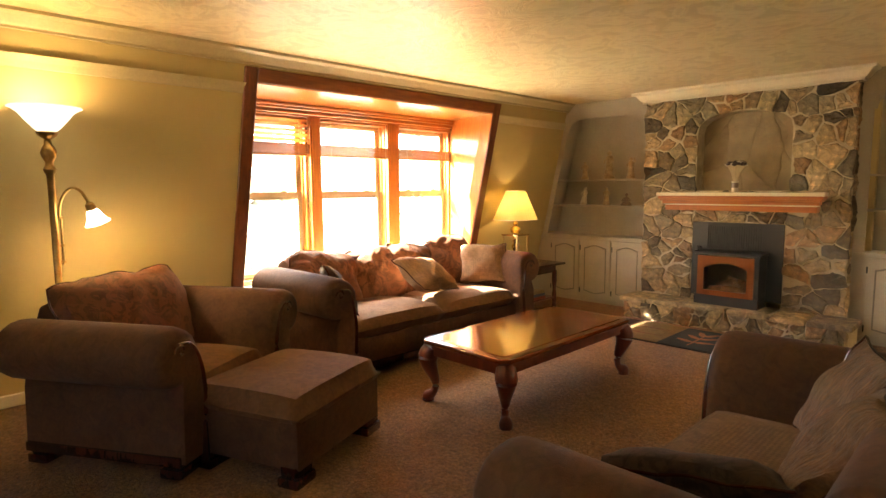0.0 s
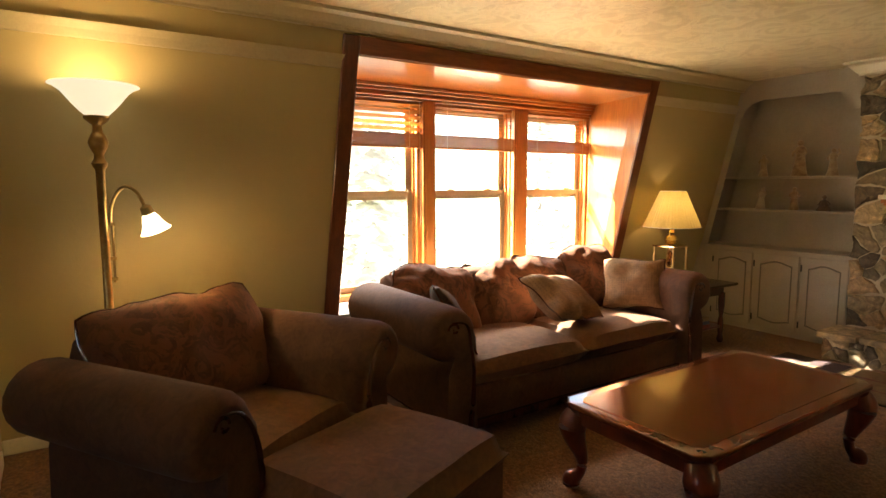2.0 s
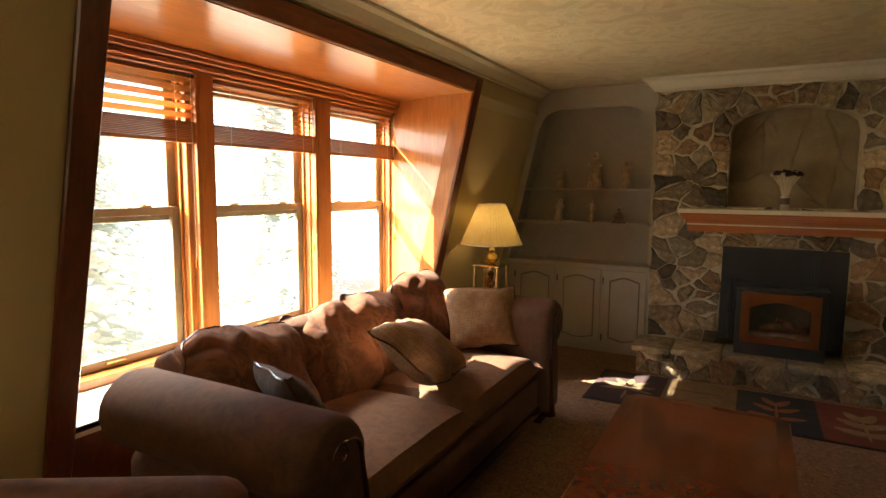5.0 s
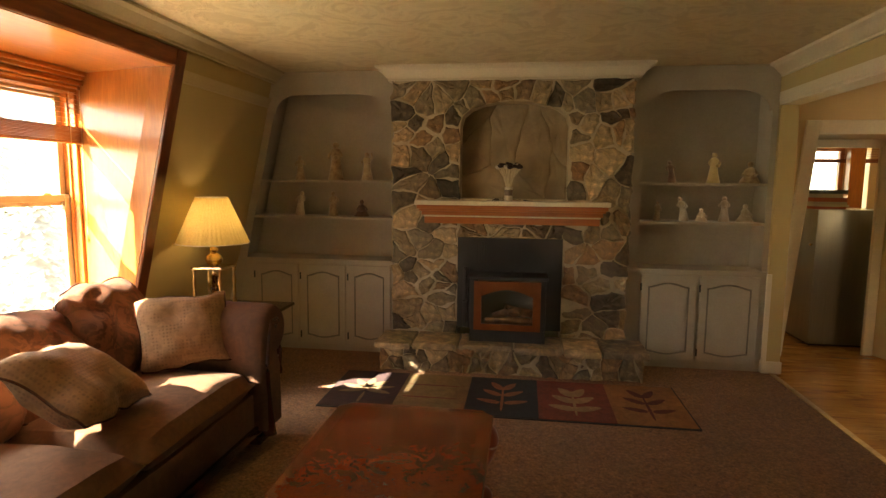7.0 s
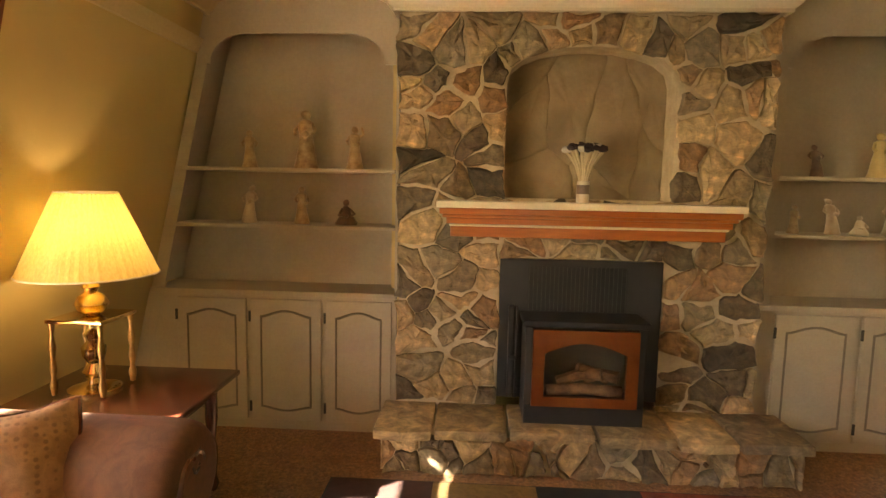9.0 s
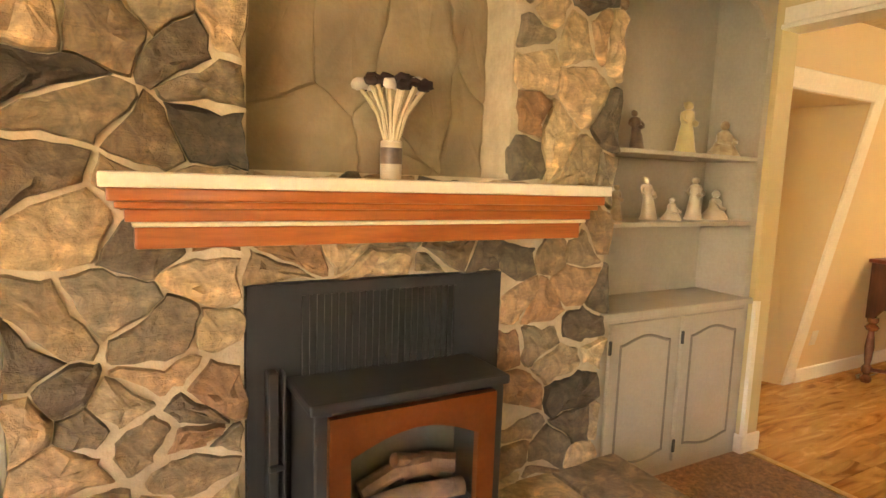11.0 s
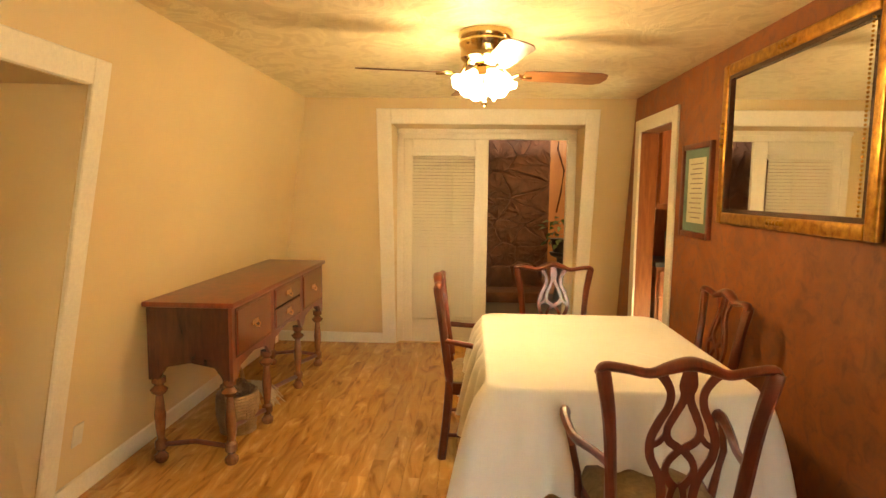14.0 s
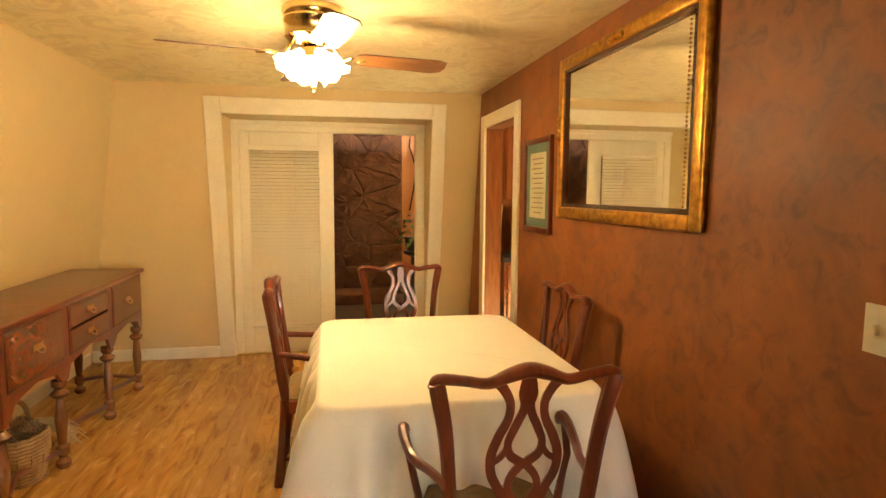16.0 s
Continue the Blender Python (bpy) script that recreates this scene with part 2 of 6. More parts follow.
k = Nodes("window_glass")
tb, gb, mx = k.n("BsdfTransparent"), k.n("BsdfGlossy"), k.n("MixShader")
fr = k.n("LayerWeight")
fr.inputs[0].default_value = 0.12
gb.inputs["Roughness"].default_value = 0.02
k.l(fr.outputs[0], mx.inputs[0]), k.l(tb.outputs[0], mx.inputs[1]), k.l(gb.outputs[0], mx.inputs[2])
# small translucent share laid over the pane, imitating the glare of an overexposed window
veil, veil_mix = k.n("BsdfTranslucent"), k.n("MixShader")
veil_mix.inputs[0].default_value = 0.010
k.l(mx.outputs[0], veil_mix.inputs[1]), k.l(veil.outputs[0], veil_mix.inputs[2])
k.l(veil_mix.outputs[0], k.t.nodes["Material Output"].inputs[0])
GLASS = k.m
k = Nodes("mirror_silver")
MIRROR = k.out((0.86, 0.86, 0.84), 0.02, 1.0)

k = Nodes("carpet")
v = k.coord()
big, tuft, mid, fine = k.noise(v, 1.5, 3), k.noise(v, 17, 4, 0.65, 1.4), k.noise(v, 55, 4, 0.7, 0.8), k.noise(v, 240, 2)
c = k.mix(k.ramp(big, [(0.3, (0, 0, 0)), (0.7, (1, 1, 1))]), (0.36, 0.190, 0.090), (0.28, 0.145, 0.070))
c = k.mix(0.5, c, k.ramp(tuft, [(0.36, (0.5, 0.47, 0.44)), (0.62, (1.1, 1.1, 1.1))]), "MULTIPLY")
c = k.mix(0.8, c, k.ramp(mid, [(0.36, (0.32, 0.30, 0.28)), (0.62, (1.15, 1.15, 1.15))]), "MULTIPLY")
CARPET = k.out(c, 0.95, 0.0, k.bump(fine, 0.5, 0.004, k.bump(mid, 1.0, 0.014, k.bump(tuft, 0.5, 0.012))), Sheen_Weight=0.08)

k = Nodes("floor_plank")
r = k.n("ObjectInfo")
v = k.coord((1, 4.5, 1))
sh = k.n("VectorMath", operation="SCALE")
cb = k.n("CombineXYZ")
k.l(r.outputs["Random"], cb.inputs[2])
k.l(cb.outputs[0], sh.inputs[0])
sh.inputs["Scale"].default_value = 40.0
ad = k.n("VectorMath", operation="ADD")
k.l(v, ad.inputs[0]), k.l(sh.outputs[0], ad.inputs[1])
g = k.noise(ad.outputs[0], 2.0, 5, 0.55, 1.8)
c = k.ramp(g, [(0.3, (0.24, 0.105, 0.028)), (0.46, (0.44, 0.225, 0.066)), (0.58, (0.50, 0.27, 0.085)), (0.7, (0.66, 0.40, 0.15))])
c = k.mix(0.4, c, k.ramp(r.outputs["Random"], [(0, (0.68, 0.56, 0.46)), (0.5, (1.0, 0.92, 0.82)), (1, (1.25, 1.18, 1.02))]), "MULTIPLY")
PLANK = k.out(c, 0.24, 0.0, k.bump(g, 0.08, 0.001), Coat_Weight=0.25, Coat_Roughness=0.12)

k = Nodes("field_stone")
r = k.n("ObjectInfo")
v = k.coord()
g, fine = k.noise(v, 9.0, 6, 0.65, 1.2), k.noise(v, 38, 5, 0.7)
c = k.ramp(r.outputs["Random"], [(0.0, (0.055, 0.045, 0.035)), (0.14, (0.13, 0.11, 0.085)), (0.30, (0.46, 0.37, 0.24)), (0.46, (0.20, 0.18, 0.145)), (0.60, (0.27, 0.16, 0.09)), (0.74, (0.50, 0.41, 0.28)), (0.88, (0.10, 0.082, 0.064)), (1.0, (0.33, 0.24, 0.145))])
c = k.mix(0.85, c, k.ramp(g, [(0.30, (0.42, 0.40, 0.36)), (0.5, (1.0, 0.95, 0.86)), (0.68, (1.9, 1.75, 1.45))]), "MULTIPLY")
lay_v = k.coord((1.0, 1.0, 3.2), rot=(0, radians(24), 0))
lay_n = k.noise(lay_v, 13.0, 5, 0.65, 0.9)
c = k.mix(0.55, c, k.ramp(lay_n, [(0.30, (0.5, 0.47, 0.42)), (0.52, (1, 0.97, 0.9)), (0.72, (1.6, 1.5, 1.3))]), "MULTIPLY")
g = k.mix(0.5, g, lay_n)
STONE = k.out(c, 0.72, 0.0, k.bump(fine, 0.7, 0.008, k.bump(g, 0.7, 0.02)))
MORTAR = plain("mortar", (0.66, 0.57, 0.40), (0.46, 0.38, 0.26), scale=9, fine=50, rough=0.9, bump=0.6, depth=0.008)
SLAB = plain("niche_stone", (0.40, 0.31, 0.19), (0.20, 0.15, 0.095), scale=3.5, fine=30, rough=0.75, bump=0.5, depth=0.006)
k = Nodes("brown_faux_plaster")
v = k.coord()
big, mid, fine = k.noise(v, 2.2, 6, 0.65, 1.2), k.noise(v, 11, 5, 0.65, 1.0), k.noise(v, 60, 3)
c = k.mix(k.ramp(big, [(0.36, (0, 0, 0)), (0.64, (1, 1, 1))]), (0.30, 0.100, 0.031), (0.21, 0.071, 0.024))
c = k.mix(0.7, c, k.ramp(mid, [(0.34, (0.55, 0.48, 0.45)), (0.5, (1, 0.98, 0.95)), (0.7, (1.25, 1.2, 1.15))]), "MULTIPLY")
BROWN = k.out(c, k.ramp(mid, [(0.4, (0.50, 0.50, 0.50)), (0.65, (0.66, 0.66, 0.66))]), 0.0, k.bump(fine, 0.2, 0.001, k.bump(mid, 0.22, 0.004)))

# ---- mesh helpers ----


def box(bm, x0, x1, y0, y1, z0, z1, rot=None, at=(0, 0, 0)):
    vs = [bm.verts.new((x, y, z)) for x in (x0, x1) for y in (y0, y1) for z in (z0, z1)]
    for f in ((0, 1, 3, 2), (4, 6, 7, 5), (0, 4, 5, 1), (2, 3, 7, 6), (0, 2, 6, 4), (1, 5, 7, 3)):
        bm.faces.new([vs[i] for i in f])
    if rot:
        bmesh.ops.transform(bm, matrix=pose(*at, *rot), verts=vs)
    return vs


def fresh():
    return bmesh.new()


def soft(bm, width, seg=2):
    bmesh.ops.bevel(bm, geom=list(bm.edges), offset=width, segments=seg, profile=0.6, affect="EDGES", clamp_overlap=True)
    return bm


def prism(bm, pts, axis, a, b):
    """A polygon pts (two numbers each) drawn out along axis from a to b."""
    def place(p, h):
        return {"x": (h, p[0], p[1]), "y": (p[0], h, p[1]), "z": (p[0], p[1], h)}[axis]
    lo, hi = [bm.verts.new(place(p, a)) for p in pts], [bm.verts.new(place(p, b)) for p in pts]
    n = len(pts)
    bm.faces.new(lo), bm.faces.new(hi[::-1])
    for i in range(n):
        bm.faces.new((lo[i], hi[i], hi[(i + 1) % n], lo[(i + 1) % n]))
    bmesh.ops.recalc_face_normals(bm, faces=bm.faces)
    return bm


def lathe(bm, prof, n=24, at=(0, 0, 0), cap=True):
    rings = []
    for r, z in prof:
        rings.append([bm.verts.new((at[0] + r * math.cos(2 * math.pi * i / n), at[1] + r * math.sin(2 * math.pi * i / n), at[2] + z)) for i in range(n)])
    for A, B in zip(rings, rings[1:]):
        for i in range(n):
            bm.faces.new((A[i], A[(i + 1) % n], B[(i + 1) % n], B[i]))
    if cap:
        bm.faces.new(rings[0][::-1]), bm.faces.new(rings[-1])
    return bm


def flowing(pts, taper=None, k=4):
    """The points with k steps between each two, on a smooth curve, and their tapers."""
    q = [Vector((*p, t)) for p, t in zip(pts, taper or [1.0] * len(pts))]
    q = [q[0] * 2 - q[1], *q, q[-1] * 2 - q[-2]]
    out = []
    for i in range(1, len(q) - 2):
        a, b, c, d = q[i - 1:i + 3]
        for j in range(k):
            t = j / k
            out.append(0.5 * (2 * b + (c - a) * t + (2 * a - 5 * b + 4 * c - d) * t * t + (3 * b - a - 3 * c + d) * t ** 3))
    out.append(q[-2])
    return [tuple(v)[:3] for v in out], [v[3] for v in out]


def tube(bm, pts, r, n=10, taper=None, squash=1.0, flow=False):
    """A round bar through pts."""
    if flow:
        pts, taper = flowing(pts, taper)
    pts = [Vector(p) for p in pts]
    rings, up = [], Vector((0.02, 0.03, 1))
    for i, p in enumerate(pts):
        d = (pts[min(i + 1, len(pts) - 1)] - pts[max(i - 1, 0)]).normalized()
        u = d.cross(up)
        u = (u if u.length > 0.05 else d.cross(Vector((1, 0, 0)))).normalized()
        w = d.cross(u)
        q = r if taper is None else r * taper[i]
        rings.append([bm.verts.new(p + q * (math.cos(a) * u + squash * math.sin(a) * w)) for a in (2 * math.pi * k / n for k in range(n))])
    for A, B in zip(rings, rings[1:]):
        for i in range(n):
            bm.faces.new((A[i], A[(i + 1) % n], B[(i + 1) % n], B[i]))
    bm.faces.new(rings[0][::-1]), bm.faces.new(rings[-1])
    bmesh.ops.recalc_face_normals(bm, faces=bm.faces)
    return bm


def cushion(bm, w, d, h, crown=0.5, wob=0.01, seed=0, nx=16, ny=16, power=3.4, pull=0.0):
    """A stuffed cushion, w by d by h, about the origin; wob: how crumpled; pull: corners drawn in (+) or out (-)."""
    rows = {}
    for s in (1, -1):
        for i in range(nx + 1):
            for j in range(ny + 1):
                u, v = 2 * i / nx - 1, 2 * j / ny - 1
                edge = i in (0, nx) or j in (0, ny)
                if s < 0 and edge:
                    rows[s, i, j] = rows[1, i, j]
                    continue
                k = max(0.0, (1 - abs(u) ** power)) ** crown * max(0.0, (1 - abs(v) ** power)) ** crown
                pu, pv = (1 - pull * v ** 4, 1 - pull * u ** 4) if pull >= 0 else (1 + pull * (1 - v * v), 1 + pull * (1 - u * u))
                p = Vector((u * w / 2 * pu, v * d / 2 * pv, s * h / 2 * k))
                q = noise.noise_vector(Vector((p.x * 5 + seed * 3.7, p.y * 5, p.z * 4 + (0 if edge else s)))) + 0.35 * noise.noise_vector(Vector((p.x * 14 + seed, p.y * 11, s * k * 2)))
                p += q * wob
                rows[s, i, j] = bm.verts.new(p)
        for i in range(nx):
            for j in range(ny):
                f = (rows[s, i, j], rows[s, i + 1, j], rows[s, i + 1, j + 1], rows[s, i, j + 1])
                bm.faces.new(f if s > 0 else f[::-1])
    return bm


def smooth(me, angle=0.7):
    for f in me.polygons:
        f.use_smooth = True
    me.set_sharp_from_angle(angle=angle)


def mesh_of(name, bm, material, sm=True, angle=0.7):
    me = bpy.data.meshes.new(name)
    bm.to_mesh(me)
    bm.free()
    me.materials.append(material)
    if sm:
        smooth(me, angle)
    return me


def part(name, bm, material, parent, label="", sm=True, m=None):
    ob = new(name, mesh_of(name, bm, material, sm))
    ob.parent = parent
    if m is not None:
        ob.matrix_basis = m
    return tagged(ob, label) if label else ob


def thing(name, m, label, category, group=""):
    ob = new(name)
    ob.matrix_basis = m
    ob.empty_display_size = 0.1
    return tagged(ob, label, category, group)


def solid(name, bm, material, label="", category="", kind="structure", sm=False):
    return tagged(new(name, mesh_of(name, bm, material, sm)), label, category, "", kind)


def boxes(*bs):
    bm = fresh()
    for b in bs:
        box(bm, *b)
    return bm


# ---- structure ----
LEAN = 0.187
H, HD = 2.41, 2.29
LEAN_W = 0.235
WX0 = -3.74 - LEAN_W * 2.2      # west wall at the floor
NY0, EX0 = 6.45, 4.85           # dining north and east walls at the floor
SY, BY, HX = 0.0, 3.16, 0.37    # south wall, brown wall, header


def wx(z):
    return WX0 + LEAN_W * z


def ny(z):
    return NY0 - LEAN * z


def ex(z):
    return EX0 - LEAN * z


def leaning(name, face, axis, spans, material, thick, label):
    """Pieces of a leaning wall: spans of (a, b, z0, z1) along it."""
    bm = fresh()
    for a, b, z0, z1 in spans:
        q = [(face(z0), z0), (face(z1), z1), (face(z1) + thick, z1), (face(z0) + thick, z0)]
        if axis == "y":
            prism(bm, q, "y", a, b)
        else:
            lo = [bm.verts.new((a, p, z)) for p, z in q]
            hi = [bm.verts.new((b, p, z)) for p, z in q]
            bm.faces.new(lo), bm.faces.new(hi[::-1])
            for i in range(4):
                bm.faces.new((lo[i], hi[i], hi[(i + 1) % 4], lo[(i + 1) % 4]))
    bmesh.ops.recalc_face_normals(bm, faces=bm.faces)
    return solid(name, bm, material, label)


WY0, WY1, WZ0, WZ1 = 1.865, 4.57, 0.53, 2.20    # window opening in the sloping wall
leaning("wall_west", wx, "y", [(-2.6, WY0, 0, H), (WY1, 6.3, 0, H), (WY0, WY1, WZ1, H), (WY0, WY1, 0, WZ0)], WALL, -0.06, "sloping beige painted living room wall under the mansard")
leaning("wall_dining_north", ny, "x", [(0.50, 0.72, 0, HD), (1.62, 5.0, 0, HD), (0.72, 1.62, 1.90, HD)], WALL_D, 0.10, "sloping yellow beige dining room wall")
leaning("wall_dining_east", ex, "y", [(5.27, 6.6, 0, HD), (2.9, 3.57, 0, HD), (3.57, 5.29, 2.08, HD)], WALL_D, 0.10, "sloping beige end wall around the garden door")
solid("wall_brown", boxes((0.50, 3.45, BY - 0.12, BY, 0, HD), (4.25, 4.9, BY - 0.12, BY, 0, HD), (3.45, 4.25, BY - 0.12, BY, 2.0, HD)), BROWN, "rust brown faux plaster dining room wall")
solid("wall_living_east", boxes((HX, HX + 0.13, 0.45, BY, 0, H)), WALL, "beige painted wall behind the love seat")
solid("wall_south", boxes((-4.4, -3.76, SY - 0.12, SY, 0, H)), WALL, "beige painted wall with a wide opening")
solid("wall_hall", boxes((1.3, 1.42, -2.6, 0.6, 0, H), (-4.6, -1.5, -2.72, -2.6, 0, H), (-1.0, 1.42, -2.72, -2.6, 0, H), (-1.5, -1.0, -2.72, -2.6, 0, 1.0), (-1.5, -1.0, -2.72, -2.6, 1.85, H), (0.5, 1.42, 0.45, 0.57, 0, H)), WALL, "plain beige walls of the hall")
solid("wall_fireplace", boxes((-4.3, -2.62, 6.27, 6.35, 0, H), (-2.70, -0.6, 6.12, 6.20, 0, H), (-0.72, 0.37, 6.27, 6.35, 0, H), (HX, 0.50, 5.92, 6.5, 0, H)), WALL, "back wall behind the bookcases and the end post")
solid("beam_header", boxes((HX, 0.50, BY, 5.92, 2.12, H)), WALL, "beam between living room and dining room")
solid("ceiling", boxes((-4.3, 0.50, -2.7, 6.35, H, H + 0.05), (0.50, 1.45, -2.7, 0.6, H, H + 0.05)), CEIL, "swirled cream living room ceiling")
solid("ceiling_dining", boxes((0.50, 5.1, 2.9, 6.7, HD, HD + 0.05)), CEIL, "swirled cream dining room ceiling")
solid("floor", boxes((-4.6, 0.44, -2.7, 6.3, -0.06, 0.0), (0.44, 1.4, -2.7, 3.1, -0.06, 0.0)), CARPET, "brown shaggy carpet")
solid("floor_base", boxes((0.44, 9.2, 3.0, 10.0, -0.08, -0.012)), CHERRY_D, "dark bed under the wood floor")
solid("threshold", boxes((0.42, 0.46, BY, 5.92, -0.01, 0.006)), BRASS, "thin metal carpet edge strip")


def crown(name, pts, z, size, material, closed=False):
    """Cornice: (x, y, inward x, inward y) corners, stepped in three."""
    bm = fresh()
    prof = [(0, 0), (size, 0), (size, -0.02), (size * 0.7, -0.035), (size * 0.35, -size * 0.75), (size * 0.2, -size * 0.85), (size * 0.2, -size), (0, -size)]
    rings = [[bm.verts.new((x + ix * a, y + iy * a, z + b)) for a, b in prof] for x, y, ix, iy in pts]
    for A, B in zip(rings, rings[1:]):
        for i in range(len(prof)):
            bm.faces.new((A[i], A[(i + 1) % len(prof)], B[(i + 1) % len(prof)], B[i]))
    bm.faces.new(rings[0]), bm.faces.new(rings[-1][::-1])
    bmesh.ops.recalc_face_normals(bm, faces=bm.faces)
    return solid(name, bm, material, "painted crown moulding")


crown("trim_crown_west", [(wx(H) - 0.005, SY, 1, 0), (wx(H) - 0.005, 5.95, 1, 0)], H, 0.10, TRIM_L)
crown("trim_crown_header", [(HX, 3.3, -1, 0), (HX, 5.92, -1, 0)], H, 0.10, TRIM)
crown("trim_crown_chimney", [(-2.64, 6.0, -1, 0), (-2.64, 5.84, -1, -1), (-0.70, 5.84, 1, -1), (-0.70, 6.0, 1, 0)], H, 0.11, TRIM)
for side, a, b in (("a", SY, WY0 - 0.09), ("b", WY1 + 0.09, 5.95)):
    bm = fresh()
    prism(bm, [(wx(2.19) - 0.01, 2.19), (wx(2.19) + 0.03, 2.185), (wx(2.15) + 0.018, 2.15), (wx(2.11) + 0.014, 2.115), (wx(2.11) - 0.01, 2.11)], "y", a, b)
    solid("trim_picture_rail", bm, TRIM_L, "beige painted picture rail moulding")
solid("trim_header", boxes((HX - 0.025, HX, 3.3, 5.90, 2.12, 2.19), (HX - 0.012, HX + 0.14, 3.3, 5.92, 2.10, 2.12)), TRIM, "cream casing along the beam")


def skirting(name, bxs, material):
    bm = boxes(*bxs)
    return solid(name, soft(bm, 0.006, 1), material, "painted baseboard")


skirting("baseboard_west", [(wx(0.0), wx(0) + 0.03, SY, 1.9, 0, 0.085), (wx(0), wx(0) + 0.03, 1.9, 5.9, 0, 0.085)], TRIM)
skirting("baseboard_south", [(-4.1, -3.86, SY, SY + 0.015, 0, 0.085)], TRIM)
skirting("baseboard_post", [(HX - 0.012, 0.512, 5.905, 5.92, 0, 0.10), (0.50, 0.512, 5.92, 6.4, 0, 0.10), (HX - 0.012, HX, 5.905, 5.96, 0, 0.10)], TRIM)
skirting("baseboard_dining_north", [(1.74, 4.78, NY0 - 0.03, NY0, 0, 0.10)], TRIM)
skirting("baseboard_dining_east", [(EX0 - 0.03, EX0, 5.40, 6.43, 0, 0.10)], TRIM)
solid("trim_post", boxes((HX - 0.014, HX + 0.02, 5.90, 5.92, 0.10, 0.80)), TRIM, "white strip beside the cabinet")

door_trim = solid("door_trim_south", soft(boxes((-3.85, -3.76, SY, SY + 0.018, 0, H - 0.12), (-3.76, -3.745, SY - 0.12, SY + 0.018, 0, H)), 0.004, 1), TRIM, "cream painted casing at the end of the wall")

# ---- window ----
win = thing("window_1", pose(0, 0, 0), "wide oak bay window with three double hung sashes and raised blinds", "window")
win["kind"] = "structure"
WP = -4.60
bm = fresh()
q0, q1 = 1.90, 4.80
for y, yy, s in ((WY0, q0, -1), (WY1, q1, 1)):
    lo = [bm.verts.new((wx(z) + 0.0, y, z)) for z in (WZ0, WZ1)] + [bm.verts.new((WP - 0.02, yy, z)) for z in (WZ1, WZ0)]
    hi = [bm.verts.new(v.co + Vector((0, 0.02 * s, 0))) for v in lo]
    bm.faces.new(lo), bm.faces.new(hi[::-1])
    for i in range(4):
        bm.faces.new((lo[i], hi[i], hi[(i + 1) % 4], lo[(i + 1) % 4]))
bmesh.ops.recalc_face_normals(bm, faces=bm.faces)
part("side_panel", bm, OAK_V, win, "honey oak panel", sm=False)
bm = prism(fresh(), [(wx(WZ1) - 0.0, WY0), (WP - 0.02, q0), (WP - 0.02, q1), (wx(WZ1), WY1)], "z", WZ1, WZ1 + 0.02)
part("soffit", bm, OAK, win, "honey oak soffit", sm=False)
bm = prism(fresh(), [(wx(WZ0) + 0.0, WY0), (WP - 0.02, q0), (WP - 0.02, q1), (wx(WZ0), WY1)], "z", WZ0 - 0.02, WZ0)
part("window_sill", bm, TRIM, win, "pale painted sill", sm=False)
bm = fresh()
for i, (d, z0, z1) in enumerate(((0.10, 2.17, 2.198), (0.085, 2.145, 2.17), (0.055, 2.13, 2.145), (0.07, 2.108, 2.13), (0.03, 2.09, 2.108))):
    box(bm, WP + 0.02, WP + 0.02 + d, q0 - 0.02, q1 - 0.05, z0, z1)
part("head_moulding", soft(bm, 0.004, 1), OAK, win, "stepped oak head moulding", sm=False)


def sloped_bar(bm, y0, y1, z0, z1, out, back=0.0):
    """A flat board on the sloping wall."""
    prism(bm, [(wx(z0) - back, z0), (wx(z0) + out, z0), (wx(z1) + out, z1), (wx(z1) - back, z1)], "y", y0, y1)


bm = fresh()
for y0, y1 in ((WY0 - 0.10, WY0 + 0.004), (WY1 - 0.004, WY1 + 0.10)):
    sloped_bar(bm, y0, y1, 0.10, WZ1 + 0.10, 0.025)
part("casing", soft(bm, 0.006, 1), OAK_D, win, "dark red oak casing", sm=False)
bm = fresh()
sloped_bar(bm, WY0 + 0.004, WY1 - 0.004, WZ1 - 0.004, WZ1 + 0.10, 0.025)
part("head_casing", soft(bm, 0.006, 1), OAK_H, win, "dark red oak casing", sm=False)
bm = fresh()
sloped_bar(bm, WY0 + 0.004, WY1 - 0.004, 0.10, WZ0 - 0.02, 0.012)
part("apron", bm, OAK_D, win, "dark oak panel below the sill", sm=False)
GP = WP - 0.085                  # the sashes stand back from the mullions
